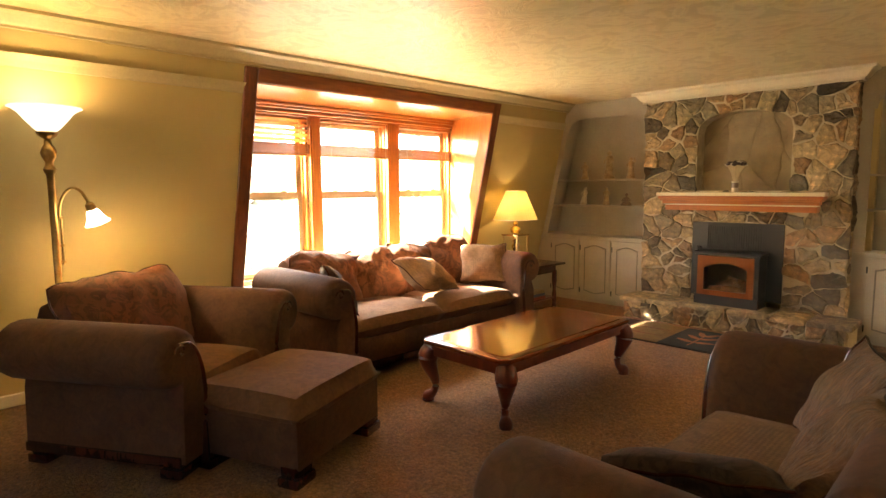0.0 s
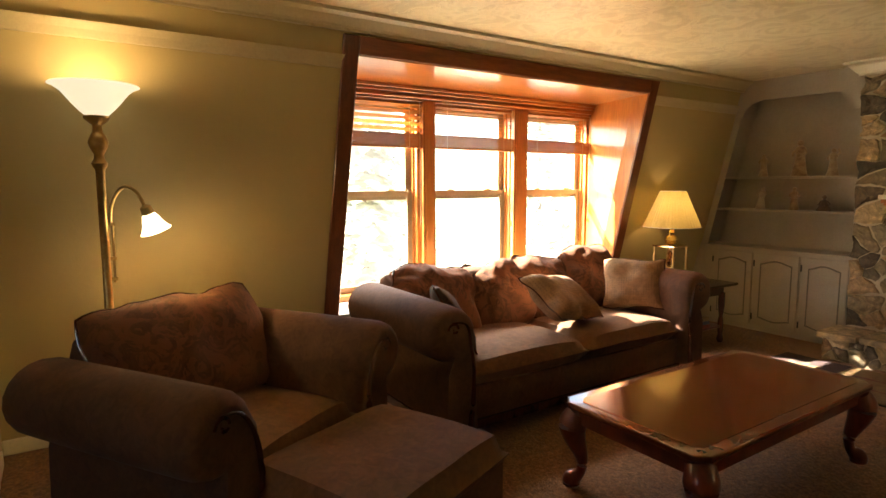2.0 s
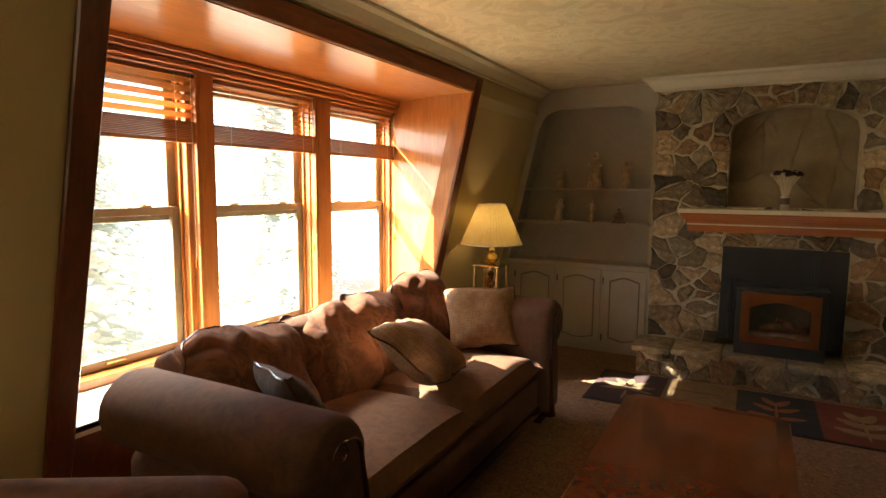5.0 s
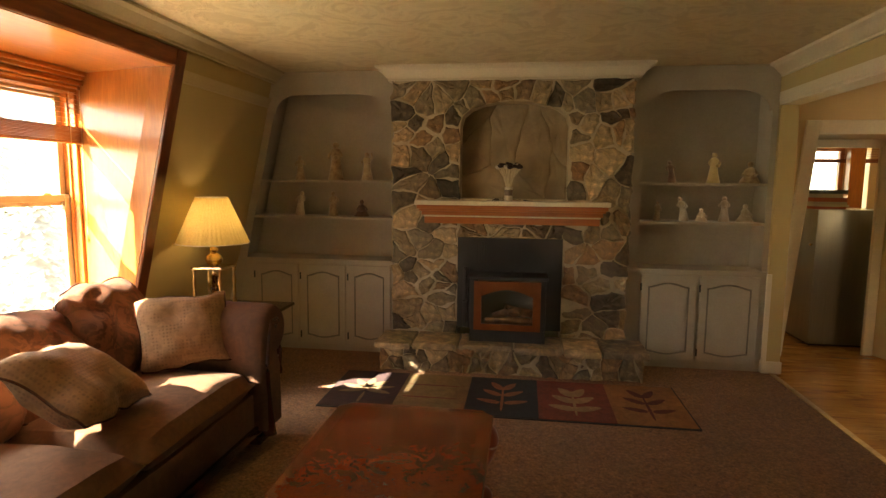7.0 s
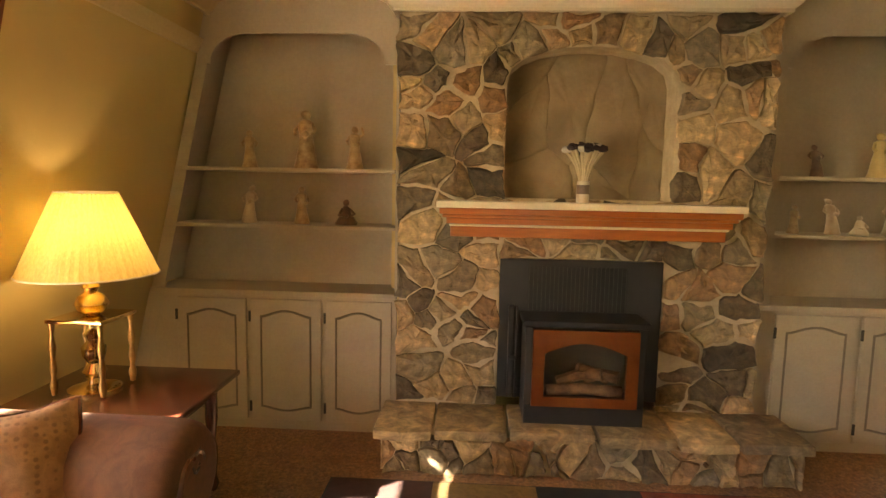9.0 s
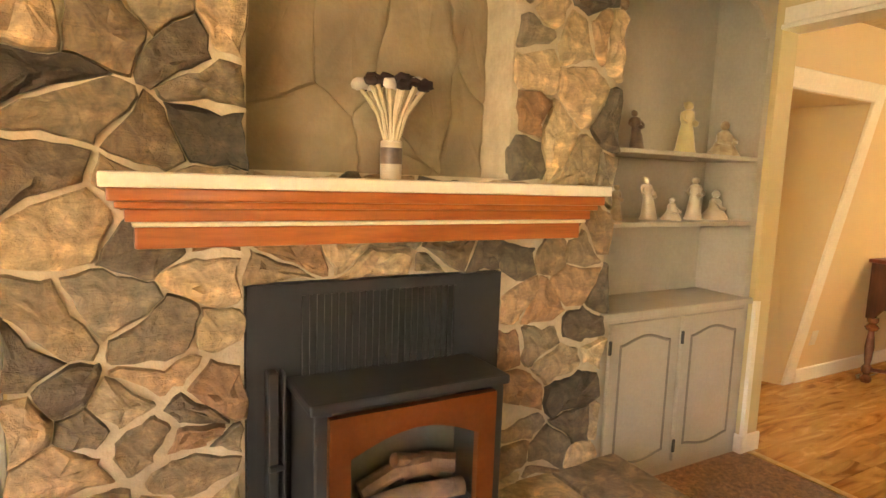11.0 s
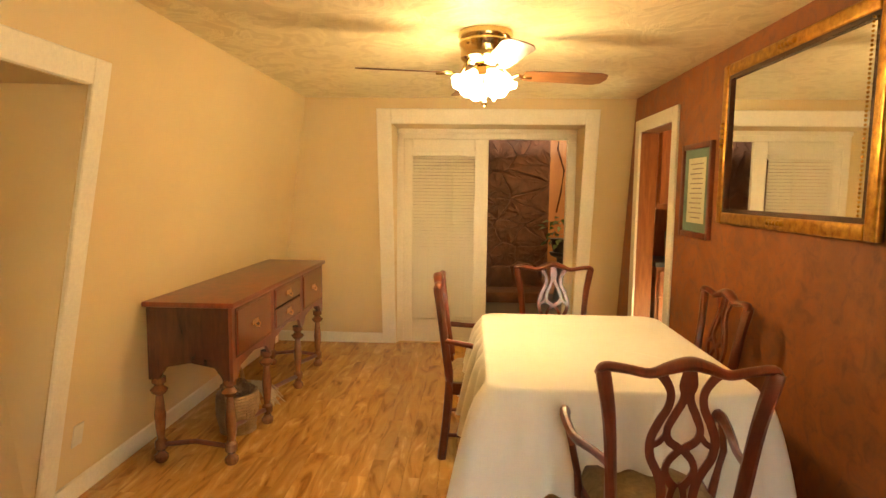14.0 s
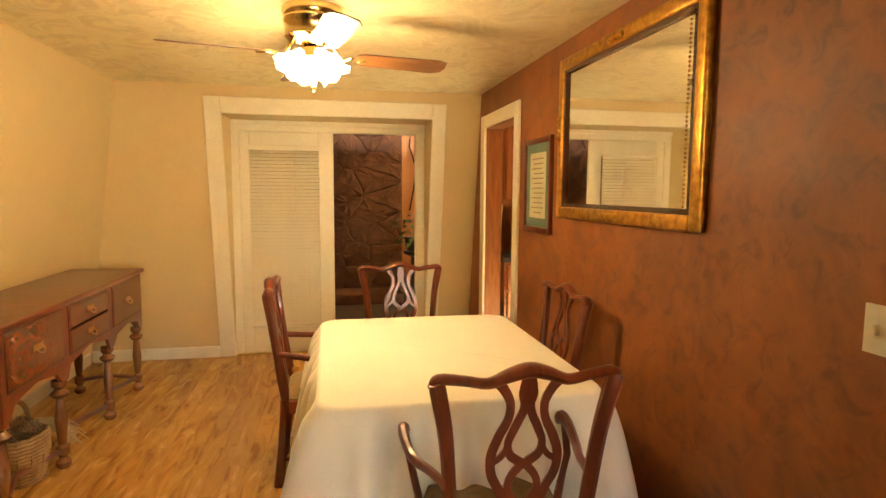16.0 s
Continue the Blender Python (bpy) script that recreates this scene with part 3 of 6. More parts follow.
for i, (a, b) in enumerate(((1.97, 2.79), (2.97, 3.775), (3.975, 4.765))):
    bm = boxes((WP - 0.13, WP + 0.0, a - 0.035, a, 0.55, 2.10), (WP - 0.13, WP + 0.0, b, b + 0.035, 0.55, 2.10), (WP - 0.13, WP + 0.03, a, b, 2.065, 2.10), (WP - 0.13, WP + 0.02, a, b, 0.53, 0.575))
    part("window_frame", soft(bm, 0.004, 1), OAK_V, win, sm=False)
    for nm, x, z0, z1 in (("lower_sash", GP, 0.575, 1.38), ("upper_sash", GP - 0.03, 1.305, 2.065)):
        bm = boxes((x - 0.014, x + 0.014, a, a + 0.052, z0, z1), (x - 0.014, x + 0.014, b - 0.052, b, z0, z1), (x - 0.014, x + 0.014, a + 0.052, b - 0.052, z1 - 0.045, z1), (x - 0.014, x + 0.014, a + 0.052, b - 0.052, z0, z0 + 0.05))
        sash = part(nm, soft(bm, 0.003, 1), SASH, win, "taupe painted sash", sm=False)
        pn = part("pane", boxes((x - 0.003, x + 0.001, a + 0.05, b - 0.05, z0 + 0.048, z1 - 0.043)), GLASS, win, sm=False)
        pn.visible_shadow = False
    part("sash_lift", soft(boxes((GP + 0.014, GP + 0.026, (a + b) / 2 - 0.05, (a + b) / 2 + 0.05, 0.60, 0.612)), 0.003, 1), BRASS, win, sm=False)
    for f in (0.25, 0.75):
        y = a + (b - a) * f
        part("sash_lock", soft(boxes((GP + 0.002, GP + 0.024, y - 0.03, y + 0.03, 1.38, 1.392)), 0.003, 1), BRASS, win, sm=False)
    part("parting_bead", soft(boxes((WP - 0.06, WP - 0.045, b - 0.014, b, 0.575, 2.065)), 0.003, 1), OAK_V, win, sm=False)
    y0, y1 = ((1.94, 2.818), (2.942, 3.782), (3.948, 4.785))[i]
    blind = thing("blind", pose(WP + 0.022, (y0 + y1) / 2, 2.10), "raised oak venetian blind with its slats bunched near the window head", "blind", "window blinds")
    bw = (y1 - y0) / 2
    part("headrail", boxes((-0.02, 0.02, -bw, bw, -0.012, 0.02)), OAK_H, blind, sm=False)
    half, gap, tilt, n = ((0.023, 0.046, -30, 5), (0.014, 0.0325, 4, 7))[i > 0]
    for j in range(n):
        part("slat", boxes((-half, half, -bw, bw, -0.0012, 0.0012)), OAK_SUN, blind, sm=False, m=pose(0, 0, -0.045 - gap * j, 0, tilt, 0))
    for j in range(11):
        part("slat", boxes((-0.022, 0.022, -bw, bw, -0.270 - 0.0085 * j, -0.2635 - 0.0085 * j)), OAK, blind, sm=False, m=pose(0.002 * ((j * 7) % 3 - 1), 0, 0))
    part("bottom_rail", soft(boxes((-0.024, 0.024, -bw, bw, -0.378, -0.357)), 0.003, 1), OAK, blind, sm=False)
    for y in (-bw * 0.72, bw * 0.72):
        part("ladder_cord", tube(fresh(), [(0.024, y, -0.03), (0.024, y, -0.385)], 0.0012, 5), TRIM, blind)
    part("cord_tassel", lathe(fresh(), [(0.002, 0.02), (0.006, 0), (0.006, -0.03), (0.002, -0.035)], 8, (0.032, bw - 0.03, -1.02)), OAK, blind)
    part("cord", tube(fresh(), [(0.03, bw - 0.03, -0.02), (0.032, bw - 0.03, -1.01)], 0.0016, 5), TRIM, blind)
for y0, y1 in ((2.82, 2.94), (3.784, 3.946)):
    bm = boxes((WP - 0.13, WP + 0.05, y0, y1, 0.53, 2.10), (WP + 0.05, WP + 0.058, y0 + 0.02, y1 - 0.02, 0.53, 2.09))
    part("mullion", soft(bm, 0.005, 1), OAK_V, win, "honey oak mullion", sm=False)
part("end_post", boxes((WP - 0.13, WP + 0.03, 1.84, 1.936, 0.53, 2.10), (WP - 0.13, WP + 0.03, 4.79, 4.84, 0.53, 2.10)), OAK_V, win, sm=False)
solid("wall_outer_west", boxes((WP - 0.14, WP - 0.02, -2.0, 1.84, -0.5, 3.0), (WP - 0.14, WP - 0.02, 4.84, 6.4, -0.5, 3.0), (WP - 0.14, WP - 0.02, 1.84, 4.84, 2.10, 3.0), (WP - 0.14, WP - 0.02, 1.84, 4.84, -0.5, 0.53)), WALL, "outer wall around the bay")

for y in (WY0 + 0.001, WY1 - 0.006):
    bm = prism(fresh(), [(wx(WZ0) - 0.13, WZ0), (wx(WZ0) + 0.002, WZ0), (wx(WZ1) + 0.002, WZ1 - 0.004), (wx(WZ1) - 0.13, WZ1 - 0.004)], "y", y, y + 0.005)
    part("jamb_lining", bm, OAK_V, win, sm=False)
part("head_lining", boxes((wx(WZ1) - 0.16, wx(WZ1) + 0.004, WY0 + 0.006, WY1 - 0.006, WZ1 - 0.0085, WZ1 - 0.0035)), OAK, win, sm=False)

# ---- outdoors ----
solid("ground", boxes((-300, 60, -300, 300, -3.1, -3.0)), plain("dry_grass", (0.42, 0.38, 0.24), (0.30, 0.29, 0.16), scale=0.4, fine=8, rough=0.95), "dry pale lawn sloping away from the house", "", "structure")


def spruce(at, h, seed):
    t = thing("spruce_tree", pose(*at), "blue green spruce tree outside the window, paled to imitate glare", "tree", "trees outside the window")
    rng = random.Random(seed)
    part("trunk", lathe(fresh(), [(0.16, 0), (0.12, h * 0.4), (0.02, h)], 8), plain("bark", (0.30, 0.26, 0.22), rough=0.9), t)
    bm = fresh()
    for lvl in range(64):
        z = h * (0.06 + 0.92 * lvl / 64)
        r = (h - z) * 0.42 + 0.5
        for _ in range(22):
            a, s = rng.uniform(0, 6.28), rng.uniform(0.7, 1.1)
            d = Vector((math.cos(a), math.sin(a), -0.25))
            w = Vector((-d.y, d.x, 0))
            p0 = Vector((0, 0, z))
            for m in range(5):
                c = p0 + d * r * s * (0.25 + 0.18 * m)
                q = 0.16 * (1 - 0.12 * m)
                for sg in (-1, 1):
                    f = [bm.verts.new(c), bm.verts.new(c + w * sg * q * rng.uniform(0.8, 1.5) + d * q), bm.verts.new(c + d * q * 1.6 + Vector((0, 0, rng.uniform(-0.1, 0.05))))]
                    bm.faces.new(f)
    # needle colour lifted far towards white; the window's glare is put into it
    part("crown", bm, plain("glare_pale_needles", (0.50, 0.54, 0.46), (0.66, 0.68, 0.60), scale=2, rough=0.7), t, sm=False)


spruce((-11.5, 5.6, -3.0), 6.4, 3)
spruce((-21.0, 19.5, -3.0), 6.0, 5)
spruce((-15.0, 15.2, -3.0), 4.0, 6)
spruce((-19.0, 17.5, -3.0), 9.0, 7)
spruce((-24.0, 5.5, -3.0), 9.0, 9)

# ---- fireplace ----
FX0, FX1, FY, FZ0, FZ1 = -2.64, -0.71, 5.86, 0.235, 2.31
NX0, NX1, NSP, NTOP = -2.07, -1.205, 1.95, 2.14
IX0, IX1, IZ1 = -2.08, -1.225, 1.045
chim = thing("fireplace", pose(0, 0, 0), "fieldstone chimney breast with an arched niche and raised hearth", "fireplace")
chim["kind"] = "structure"
ARCH = [(NX0 + (NX1 - NX0) * (0.5 - 0.5 * math.cos(math.pi * i / 10)), NSP + (NTOP - NSP) * math.sin(math.pi * i / 10) ** 0.8) for i in range(11)]
bm = fresh()
for bx in ((FX0 + 0.02, IX0, FY, 6.12, FZ0 - 0.1, 1.36), (IX1, FX1 - 0.02, FY, 6.12, FZ0 - 0.1, 1.36), (IX0, IX1, FY, 6.12, IZ1, 1.36), (FX0 + 0.02, NX0, FY, 6.12, 1.36, NSP), (NX1, FX1 - 0.02, FY, 6.12, 1.36, NSP)):
    part("mortar_pier", boxes(bx), MORTAR, chim, sm=False)
top = [(FX0 + 0.02, NSP), *ARCH, (FX1 - 0.02, NSP), (FX1 - 0.02, H), (FX0 + 0.02, H)]
half = len(ARCH) // 2
prism(bm, [(FX0 + 0.02, NSP), *ARCH[:half + 1], (ARCH[half][0], H), (FX0 + 0.02, H)], "y", FY, 6.12)
prism(bm, [(FX1 - 0.02, H), (ARCH[half][0], H), *ARCH[half:], (FX1 - 0.02, NSP)], "y", FY, 6.12)
part("mortar_wall", bm, MORTAR, chim, "pale grey mortar", sm=False)
part("niche_back", boxes((NX0 - 0.02, NX1 + 0.02, 6.04, 6.10, 1.30, 2.2)), SLAB, chim, sm=False)


def clip(poly, p, n):
    """The part of poly on the side of p to which n points."""
    out = []
    for i, a in enumerate(poly):
        b = poly[(i + 1) % len(poly)]
        da, db = (a[0] - p[0]) * n[0] + (a[1] - p[1]) * n[1], (b[0] - p[0]) * n[0] + (b[1] - p[1]) * n[1]
        if da >= 0:
            out.append(a)
        if da * db < 0:
            f = da / (da - db)
            out.append((a[0] + (b[0] - a[0]) * f, a[1] + (b[1] - a[1]) * f))
    return out


def voids_cut(poly, seed, voids):
    for v in voids:
        worst, best = None, 0.0
        inside = True
        for i, a in enumerate(v):
            b = v[(i + 1) % len(v)]
            n = (b[1] - a[1], a[0] - b[0])
            ln = math.hypot(*n) or 1
            d = ((seed[0] - a[0]) * n[0] + (seed[1] - a[1]) * n[1]) / ln
            if d > best:
                best, worst, inside = d, (a, (n[0] / ln, n[1] / ln)), False
        if inside:
            return []
        poly = clip(poly, *worst)
    return poly


def stones(rect, count, voids, rng, stretch=1.0):
    x0, x1, z0, z1 = rect
    pts = []
    for v in voids:
        for i, a in enumerate(v):
            b = v[(i + 1) % len(v)]
            ln = math.hypot(b[0] - a[0], b[1] - a[1]) or 1
            n = (-(a[1] - b[1]) / ln, -(b[0] - a[0]) / ln)
            for q in range(max(1, round(ln / 0.16))):
                f = (q + 0.5) / max(1, round(ln / 0.16))
                o = rng.uniform(0.045, 0.075)
                for sg in (-1, 1):
                    p = (a[0] + (b[0] - a[0]) * f + sg * n[0] * o, a[1] + (b[1] - a[1]) * f + sg * n[1] * o)
                    inside = any(all((p[0] - c[0]) * (d[1] - c[1]) - (p[1] - c[1]) * (d[0] - c[0]) < 0 for c, d in zip(w, w[1:] + w[:1])) or all((p[0] - c[0]) * (d[1] - c[1]) - (p[1] - c[1]) * (d[0] - c[0]) > 0 for c, d in zip(w, w[1:] + w[:1])) for w in voids)
                    if not inside and x0 < p[0] < x1 and z0 < p[1] < z1 and all(math.hypot(p[0] - u[0], p[1] - u[1]) > 0.07 for u in pts):
                        pts.append(p)
    tries = 0
    gap = 0.66 * math.sqrt((x1 - x0) * (z1 - z0) / count)
    while len(pts) < count and tries < 6000:
        tries += 1
        p = (rng.uniform(x0, x1), rng.uniform(z0, z1))
        r = gap * (0.55 + 1.7 * abs(noise.noise(Vector((p[0] * 3.2, p[1] * 3.2, 1)))))
        if all(math.hypot((p[0] - q[0]) / stretch, p[1] - q[1]) > r for q in pts):
            pts.append(p)
    size = {p: rng.uniform(0, 1) ** 1.5 * gap * gap * 0.55 for p in pts}
    for p in pts:
        poly = [(x0, z0), (x1, z0), (x1, z1), (x0, z1)]
        # long low stones here, tall narrow ones there
        k = stretch * (1.0 + 0.9 * noise.noise(Vector((p[0] * 2.1, p[1] * 2.1, 7.7))))
        for q in pts:
            if q is not p and abs(q[0] - p[0]) < 0.9 and abs(q[1] - p[1]) < 0.9:
                kk = 0.5 * (k + stretch * (1.0 + 0.9 * noise.noise(Vector((q[0] * 2.1, q[1] * 2.1, 7.7)))))
                n = ((p[0] - q[0]) / kk ** 2, p[1] - q[1])
                f = 0.5 + 0.5 * max(-0.6, min(0.6, (size[p] - size[q]) / ((p[0] - q[0]) ** 2 + (p[1] - q[1]) ** 2)))
                poly = clip(poly, (p[0] + (q[0] - p[0]) * f, p[1] + (q[1] - p[1]) * f), n)
        poly = voids_cut(poly, p, voids)
        if len(poly) >= 3:
            yield poly


def stone_mesh(poly, depth, rng, joint=0.0085):
    """A rough stone with its outline in x and z, its face towards -y."""
    cx, cz = sum(p[0] for p in poly) / len(poly), sum(p[1] for p in poly) / len(poly)
    ring = []
    for i, a in enumerate(poly):
        b = poly[(i + 1) % len(poly)]
        ln = math.hypot(b[0] - a[0], b[1] - a[1])
        n = max(1, min(6, int(ln / 0.035)))
        for f in [(q + 0.5) / n for q in range(n)] + ([0.0] if ln > 0.06 else []):
            x, z = a[0] + (b[0] - a[0]) * f, a[1] + (b[1] - a[1]) * f
            w = noise.noise_vector(Vector((x * 8, z * 8, 3.3))) * 0.026 + noise.noise_vector(Vector((x * 34, z * 34, 5.1))) * 0.010
            ring.append((f == 0.0, i, f, x + w.x, z + w.y))
    ring = [(x, z) for _, i, f, x, z in sorted(ring, key=lambda r: (r[1], r[2]))]
    bm = fresh()
    rows = []
    for s, d in ((1.0, 0.012), (1.0, -depth * 0.35), (0.95, -depth * 0.85), (0.78, -depth), (0.52, -depth * 1.05), (0.22, -depth)):
        row = []
        for x, z in ring:
            dx, dz = x - cx, z - cz
            r = math.hypot(dx, dz) or 1
            gap = joint * (0.25 + 1.5 * max(0.0, 0.4 + 1.9 * noise.noise(Vector(((x + dx * 0.3) * 4.5, (z + dz * 0.3) * 4.5, 9.1))))) * rng.uniform(0.75, 1.25)
            e = max(0.2, (r - gap) / r) * s
            j = (noise.noise(Vector((x * 17, z * 17, cx * 7 + s * 2))) * depth * 0.9 + noise.noise(Vector((x * 40 * s, z * 40 * s, cz * 3))) * depth * 0.25) if s < 1 else 0
            row.append(bm.verts.new((dx * e, d + j, dz * e)))
        rows.append(row)
    n = len(ring)
    for A, B in zip(rows, rows[1:]):
        for i in range(n):
            bm.faces.new((A[i], A[(i + 1) % n], B[(i + 1) % n], B[i]))
    bm.faces.new(rows[-1])
    bmesh.ops.recalc_face_normals(bm, faces=bm.faces)
    return bm, cx, cz


def lay(rect, count, voids, parent, y, depth, seed, turn=0, material=STONE, name="stone", stretch=1.25, joint=0.0085):
    rng = random.Random(seed)
    for poly in list(stones(rect, count, voids, rng, stretch)):
        d = depth * rng.uniform(0.7, 1.5)
        bm, cx, cz = stone_mesh(poly, d, rng, joint)
        m = {0: pose(cx, y, cz), 1: pose(y, cx, cz, 0, 0, 90), -1: pose(y, rect[0] + rect[1] - cx, cz, 0, 0, -90)}[turn]
        ob = part(name, bm, material, parent, sm=True, m=m)
        ob.data.set_sharp_from_angle(angle=0.7)


NICHE = [(NX0 - 0.0, 1.36)] + [(x, z) for x, z in ARCH] + [(NX1, 1.36)]
NICHE = NICHE[::-1]
INSERT = [(IX0, 0.0), (IX1, 0.0), (IX1, 1.17), (IX0, 1.17)]
lay((FX0, FX1, FZ0, FZ1), 175, [NICHE, INSERT], chim, FY, 0.019, 11)
lay((IX0, IX1, IZ1, 1.17), 8, [], chim, FY, 0.024, 17)
lay((5.92, 6.0, FZ0, FZ1), 12, [], chim, FX1 - 0.02, 0.02, 5, 1)
lay((NX0 - 0.01, NX1 + 0.01, 1.35, 2.16), 8, [], chim, 6.04, 0.009, 44, 0, SLAB, "niche_slab", 0.7, 0.002)
# hearth
HY, HT = 5.52, 0.235
part("hearth_core", boxes((-2.66, -0.62, HY + 0.01, 5.9, 0, HT - 0.05)), MORTAR, chim, sm=False)
lay((-2.66, -0.62, 0.0, HT - 0.04), 34, [], chim, HY, 0.020, 21, stretch=1.0)
rng = random.Random(8)
xs = [-2.70, -2.40, -2.03, -1.60, -1.22, -0.93, -0.58]
for a, b in zip(xs, xs[1:]):
    bm = fresh()
    fy = HY - 0.045 + rng.uniform(-0.012, 0.02)
    pts = [(a + 0.008, fy), ((a + b) / 2, fy - rng.uniform(-0.01, 0.02)), (b - 0.008, fy + 0.005), (b - 0.006, 5.87), (a + 0.006, 5.87)]
    prism(bm, pts, "z", HT - 0.055, HT + rng.uniform(-0.006, 0.006))
    part("hearth_slab", soft(bm, 0.012, 2), STONE, chim, "flat grey hearth slab", sm=True)

mantel = thing("mantel", pose(-1.65, 5.86, 1.16), "stepped red oak mantel shelf with a pale painted top", "mantel shelf")
for w, d, z0, z1, mt, nm in ((0.695, 0.10, 0.0, 0.055, MANTEL, "moulding"), (0.70, 0.125, 0.055, 0.068, TRIM, "bead"), (0.715, 0.13, 0.068, 0.10, MANTEL, "moulding"), (0.735, 0.145, 0.10, 0.118, MANTEL, "moulding"), (0.75, 0.16, 0.118, 0.15, MANTEL, "moulding"), (0.765, 0.175, 0.15, 0.185, TRIM, "shelf_top")):
    part(nm, soft(boxes((-w, w, -d, 0.0, z0, z1)), 0.006, 2), mt, mantel, sm=False)

ins = thing("fireplace_insert", pose(-1.652, 5.86, HT), "black cast iron gas fireplace insert with a copper coloured arched door", "fireplace insert")
part("surround", boxes((-0.425, 0.425, -0.02, 0.02, 0.05, 0.805)), BLACK, ins, "black steel surround", sm=False)
bm = fresh()
for i in range(24):
    box(bm, -0.27 + i * 0.022, -0.262 + i * 0.022, -0.028, -0.018, 0.53, 0.77)
part("vent_grille", bm, BLACK, ins, sm=False)
part("plinth", soft(boxes((-0.30, 0.295, -0.25, 0.0, 0.0, 0.10)), 0.008, 2), BLACK, ins, "black iron body", sm=False)
for x in (-0.30, 0.245):
    part("side_wall", soft(boxes((x, x + 0.05, -0.25, 0, 0.10, 0.50)), 0.008, 2), BLACK, ins, sm=False)
part("top_plate", soft(boxes((-0.315, 0.31, -0.26, 0, 0.50, 0.53)), 0.008, 2), BLACK, ins, sm=False)
arch = [(-0.205 + 0.40 * i / 12, 0.37 + 0.055 * math.sin(math.pi * i / 12)) for i in range(13)]
COPPER = plain("copper_door", (0.36, 0.125, 0.038), (0.25, 0.08, 0.025), rough=0.35, metal=0.7, bump=0.05)
bm = fresh()
prism(bm, [(-0.265, 0.10), (-0.205, 0.15), *arch[:7], (-0.005, 0.49), (-0.265, 0.49)], "y", -0.27, -0.245)
prism(bm, [(0.255, 0.49), (-0.005, 0.49), *arch[6:], (0.195, 0.15), (0.255, 0.10)], "y", -0.27, -0.245)
prism(bm, [(0.255, 0.10), (0.195, 0.15), (-0.205, 0.15), (-0.265, 0.10)], "y", -0.27, -0.245)
bmesh.ops.remove_doubles(bm, verts=bm.verts, dist=0.0001)
dr = part("door", bm, COPPER, ins, "copper coloured arched door frame", sm=False)
gl = part("pane", boxes((-0.205, 0.195, -0.252, -0.249, 0.15, 0.425)), GLASS, ins, sm=False)
part("firebox", boxes((-0.25, 0.245, -0.045, -0.03, 0.10, 0.5)), plain("firebrick", (0.20, 0.17, 0.13), rough=0.9), ins, sm=False)
LOGM = plain("ceramic_log", (0.34, 0.20, 0.11), (0.14, 0.09, 0.06), scale=14, rough=0.9, bump=0.5, depth=0.01)
for i, (p, q, r) in enumerate((((-0.18, -0.17, 0.15), (0.20, -0.18, 0.155), 0.030), ((-0.12, -0.12, 0.18), (0.10, -0.16, 0.24), 0.030), ((0.14, -0.12, 0.19), (-0.02, -0.14, 0.27), 0.022), ((0.02, -0.1, 0.20), (0.19, -0.15, 0.22), 0.032))):
    part("log", tube(fresh(), [p, ((p[0] + q[0]) / 2, p[1], (p[2] + q[2]) / 2 + 0.012), q], r, 9), LOGM, ins)
part("side_rail", soft(boxes((-0.375, -0.345, -0.06, 0, 0.06, 0.56), (-0.335, -0.325, -0.07, -0.02, 0.06, 0.56), (-0.375, -0.325, -0.07, -0.02, 0.27, 0.29)), 0.004, 1), BLACK, ins, sm=False)

# ---- bookcases ----


def arch_panel(bm, x0, x1, a0, a1, zs, zt, z0, z1, y0, y1):
    """A face frame from x0 to x1 with a flat arched opening a0 to a1."""
    pts = []
    for i in range(9):
        t = math.pi / 2 * i / 8
        pts.append((a0 + 0.20 * (1 - math.cos(t)), zs + (zt - zs) * math.sin(t)))
    for i in range(9):
        t = math.pi / 2 * i / 8
        pts.append((a1 - 0.20 * (1 - math.sin(t)), zs + (zt - zs) * math.cos(t)))
    mid = len(pts) // 2
    xm = (a0 + a1) / 2
    prism(bm, [(x0, zs), *pts[:mid], (xm, zt), (xm, z1), (x0, z1)], "y", y0, y1)
    prism(bm, [(x1, z1), (xm, z1), (xm, zt), *pts[mid:], (x1, zs)], "y", y0, y1)


def panel_door(name, parent, x0, x1, z0, z1, y):
    d = part(name, soft(boxes((x0, x1, y - 0.018, y, z0, z1)), 0.003, 1), GREY, parent, "grey glazed cabinet door", sm=False)
    a, b, lo, hi = x0 + 0.055, x1 - 0.055, z0 + 0.075, z1 - 0.095
    w = b - a
    ring = []
    for i in range(17):
        t = i / 16
        ring.append((a + w * t, hi + 0.035 * math.sin(math.pi * t) ** 1.5))
    for i in range(17):
        t = 1 - i / 16
        ring.append((a + w * t, lo - 0.025 * math.sin(math.pi * t) ** 1.5))
    cx, cz = (a + b) / 2, (lo + hi) / 2
    bm = fresh()
    rows = []
    for s, dy in ((1.0, -0.0185), (0.972, -0.024), (0.945, -0.024), (0.92, -0.0185)):
        rows.append([bm.verts.new((cx + (x - cx) * s - (0), y + dy, cz + (z - cz) * (s + (1 - s) * 0.45))) for x, z in ring])
    n = len(ring)
    for A, B in zip(rows, rows[1:]):
        for i in range(n):
            bm.faces.new((A[i], A[(i + 1) % n], B[(i + 1) % n], B[i]))
    bmesh.ops.recalc_face_normals(bm, faces=bm.faces)
    part("panel_moulding", bm, GREY_LINE, d, "darker glazed arched moulding", sm=False)
    for z in (z0 + 0.08, z1 - 0.1):
        part("hinge", boxes((x0 - 0.008, x0 + 0.004, y - 0.024, y - 0.016, z - 0.03, z + 0.03)), BLACK, d, sm=False)
    return d


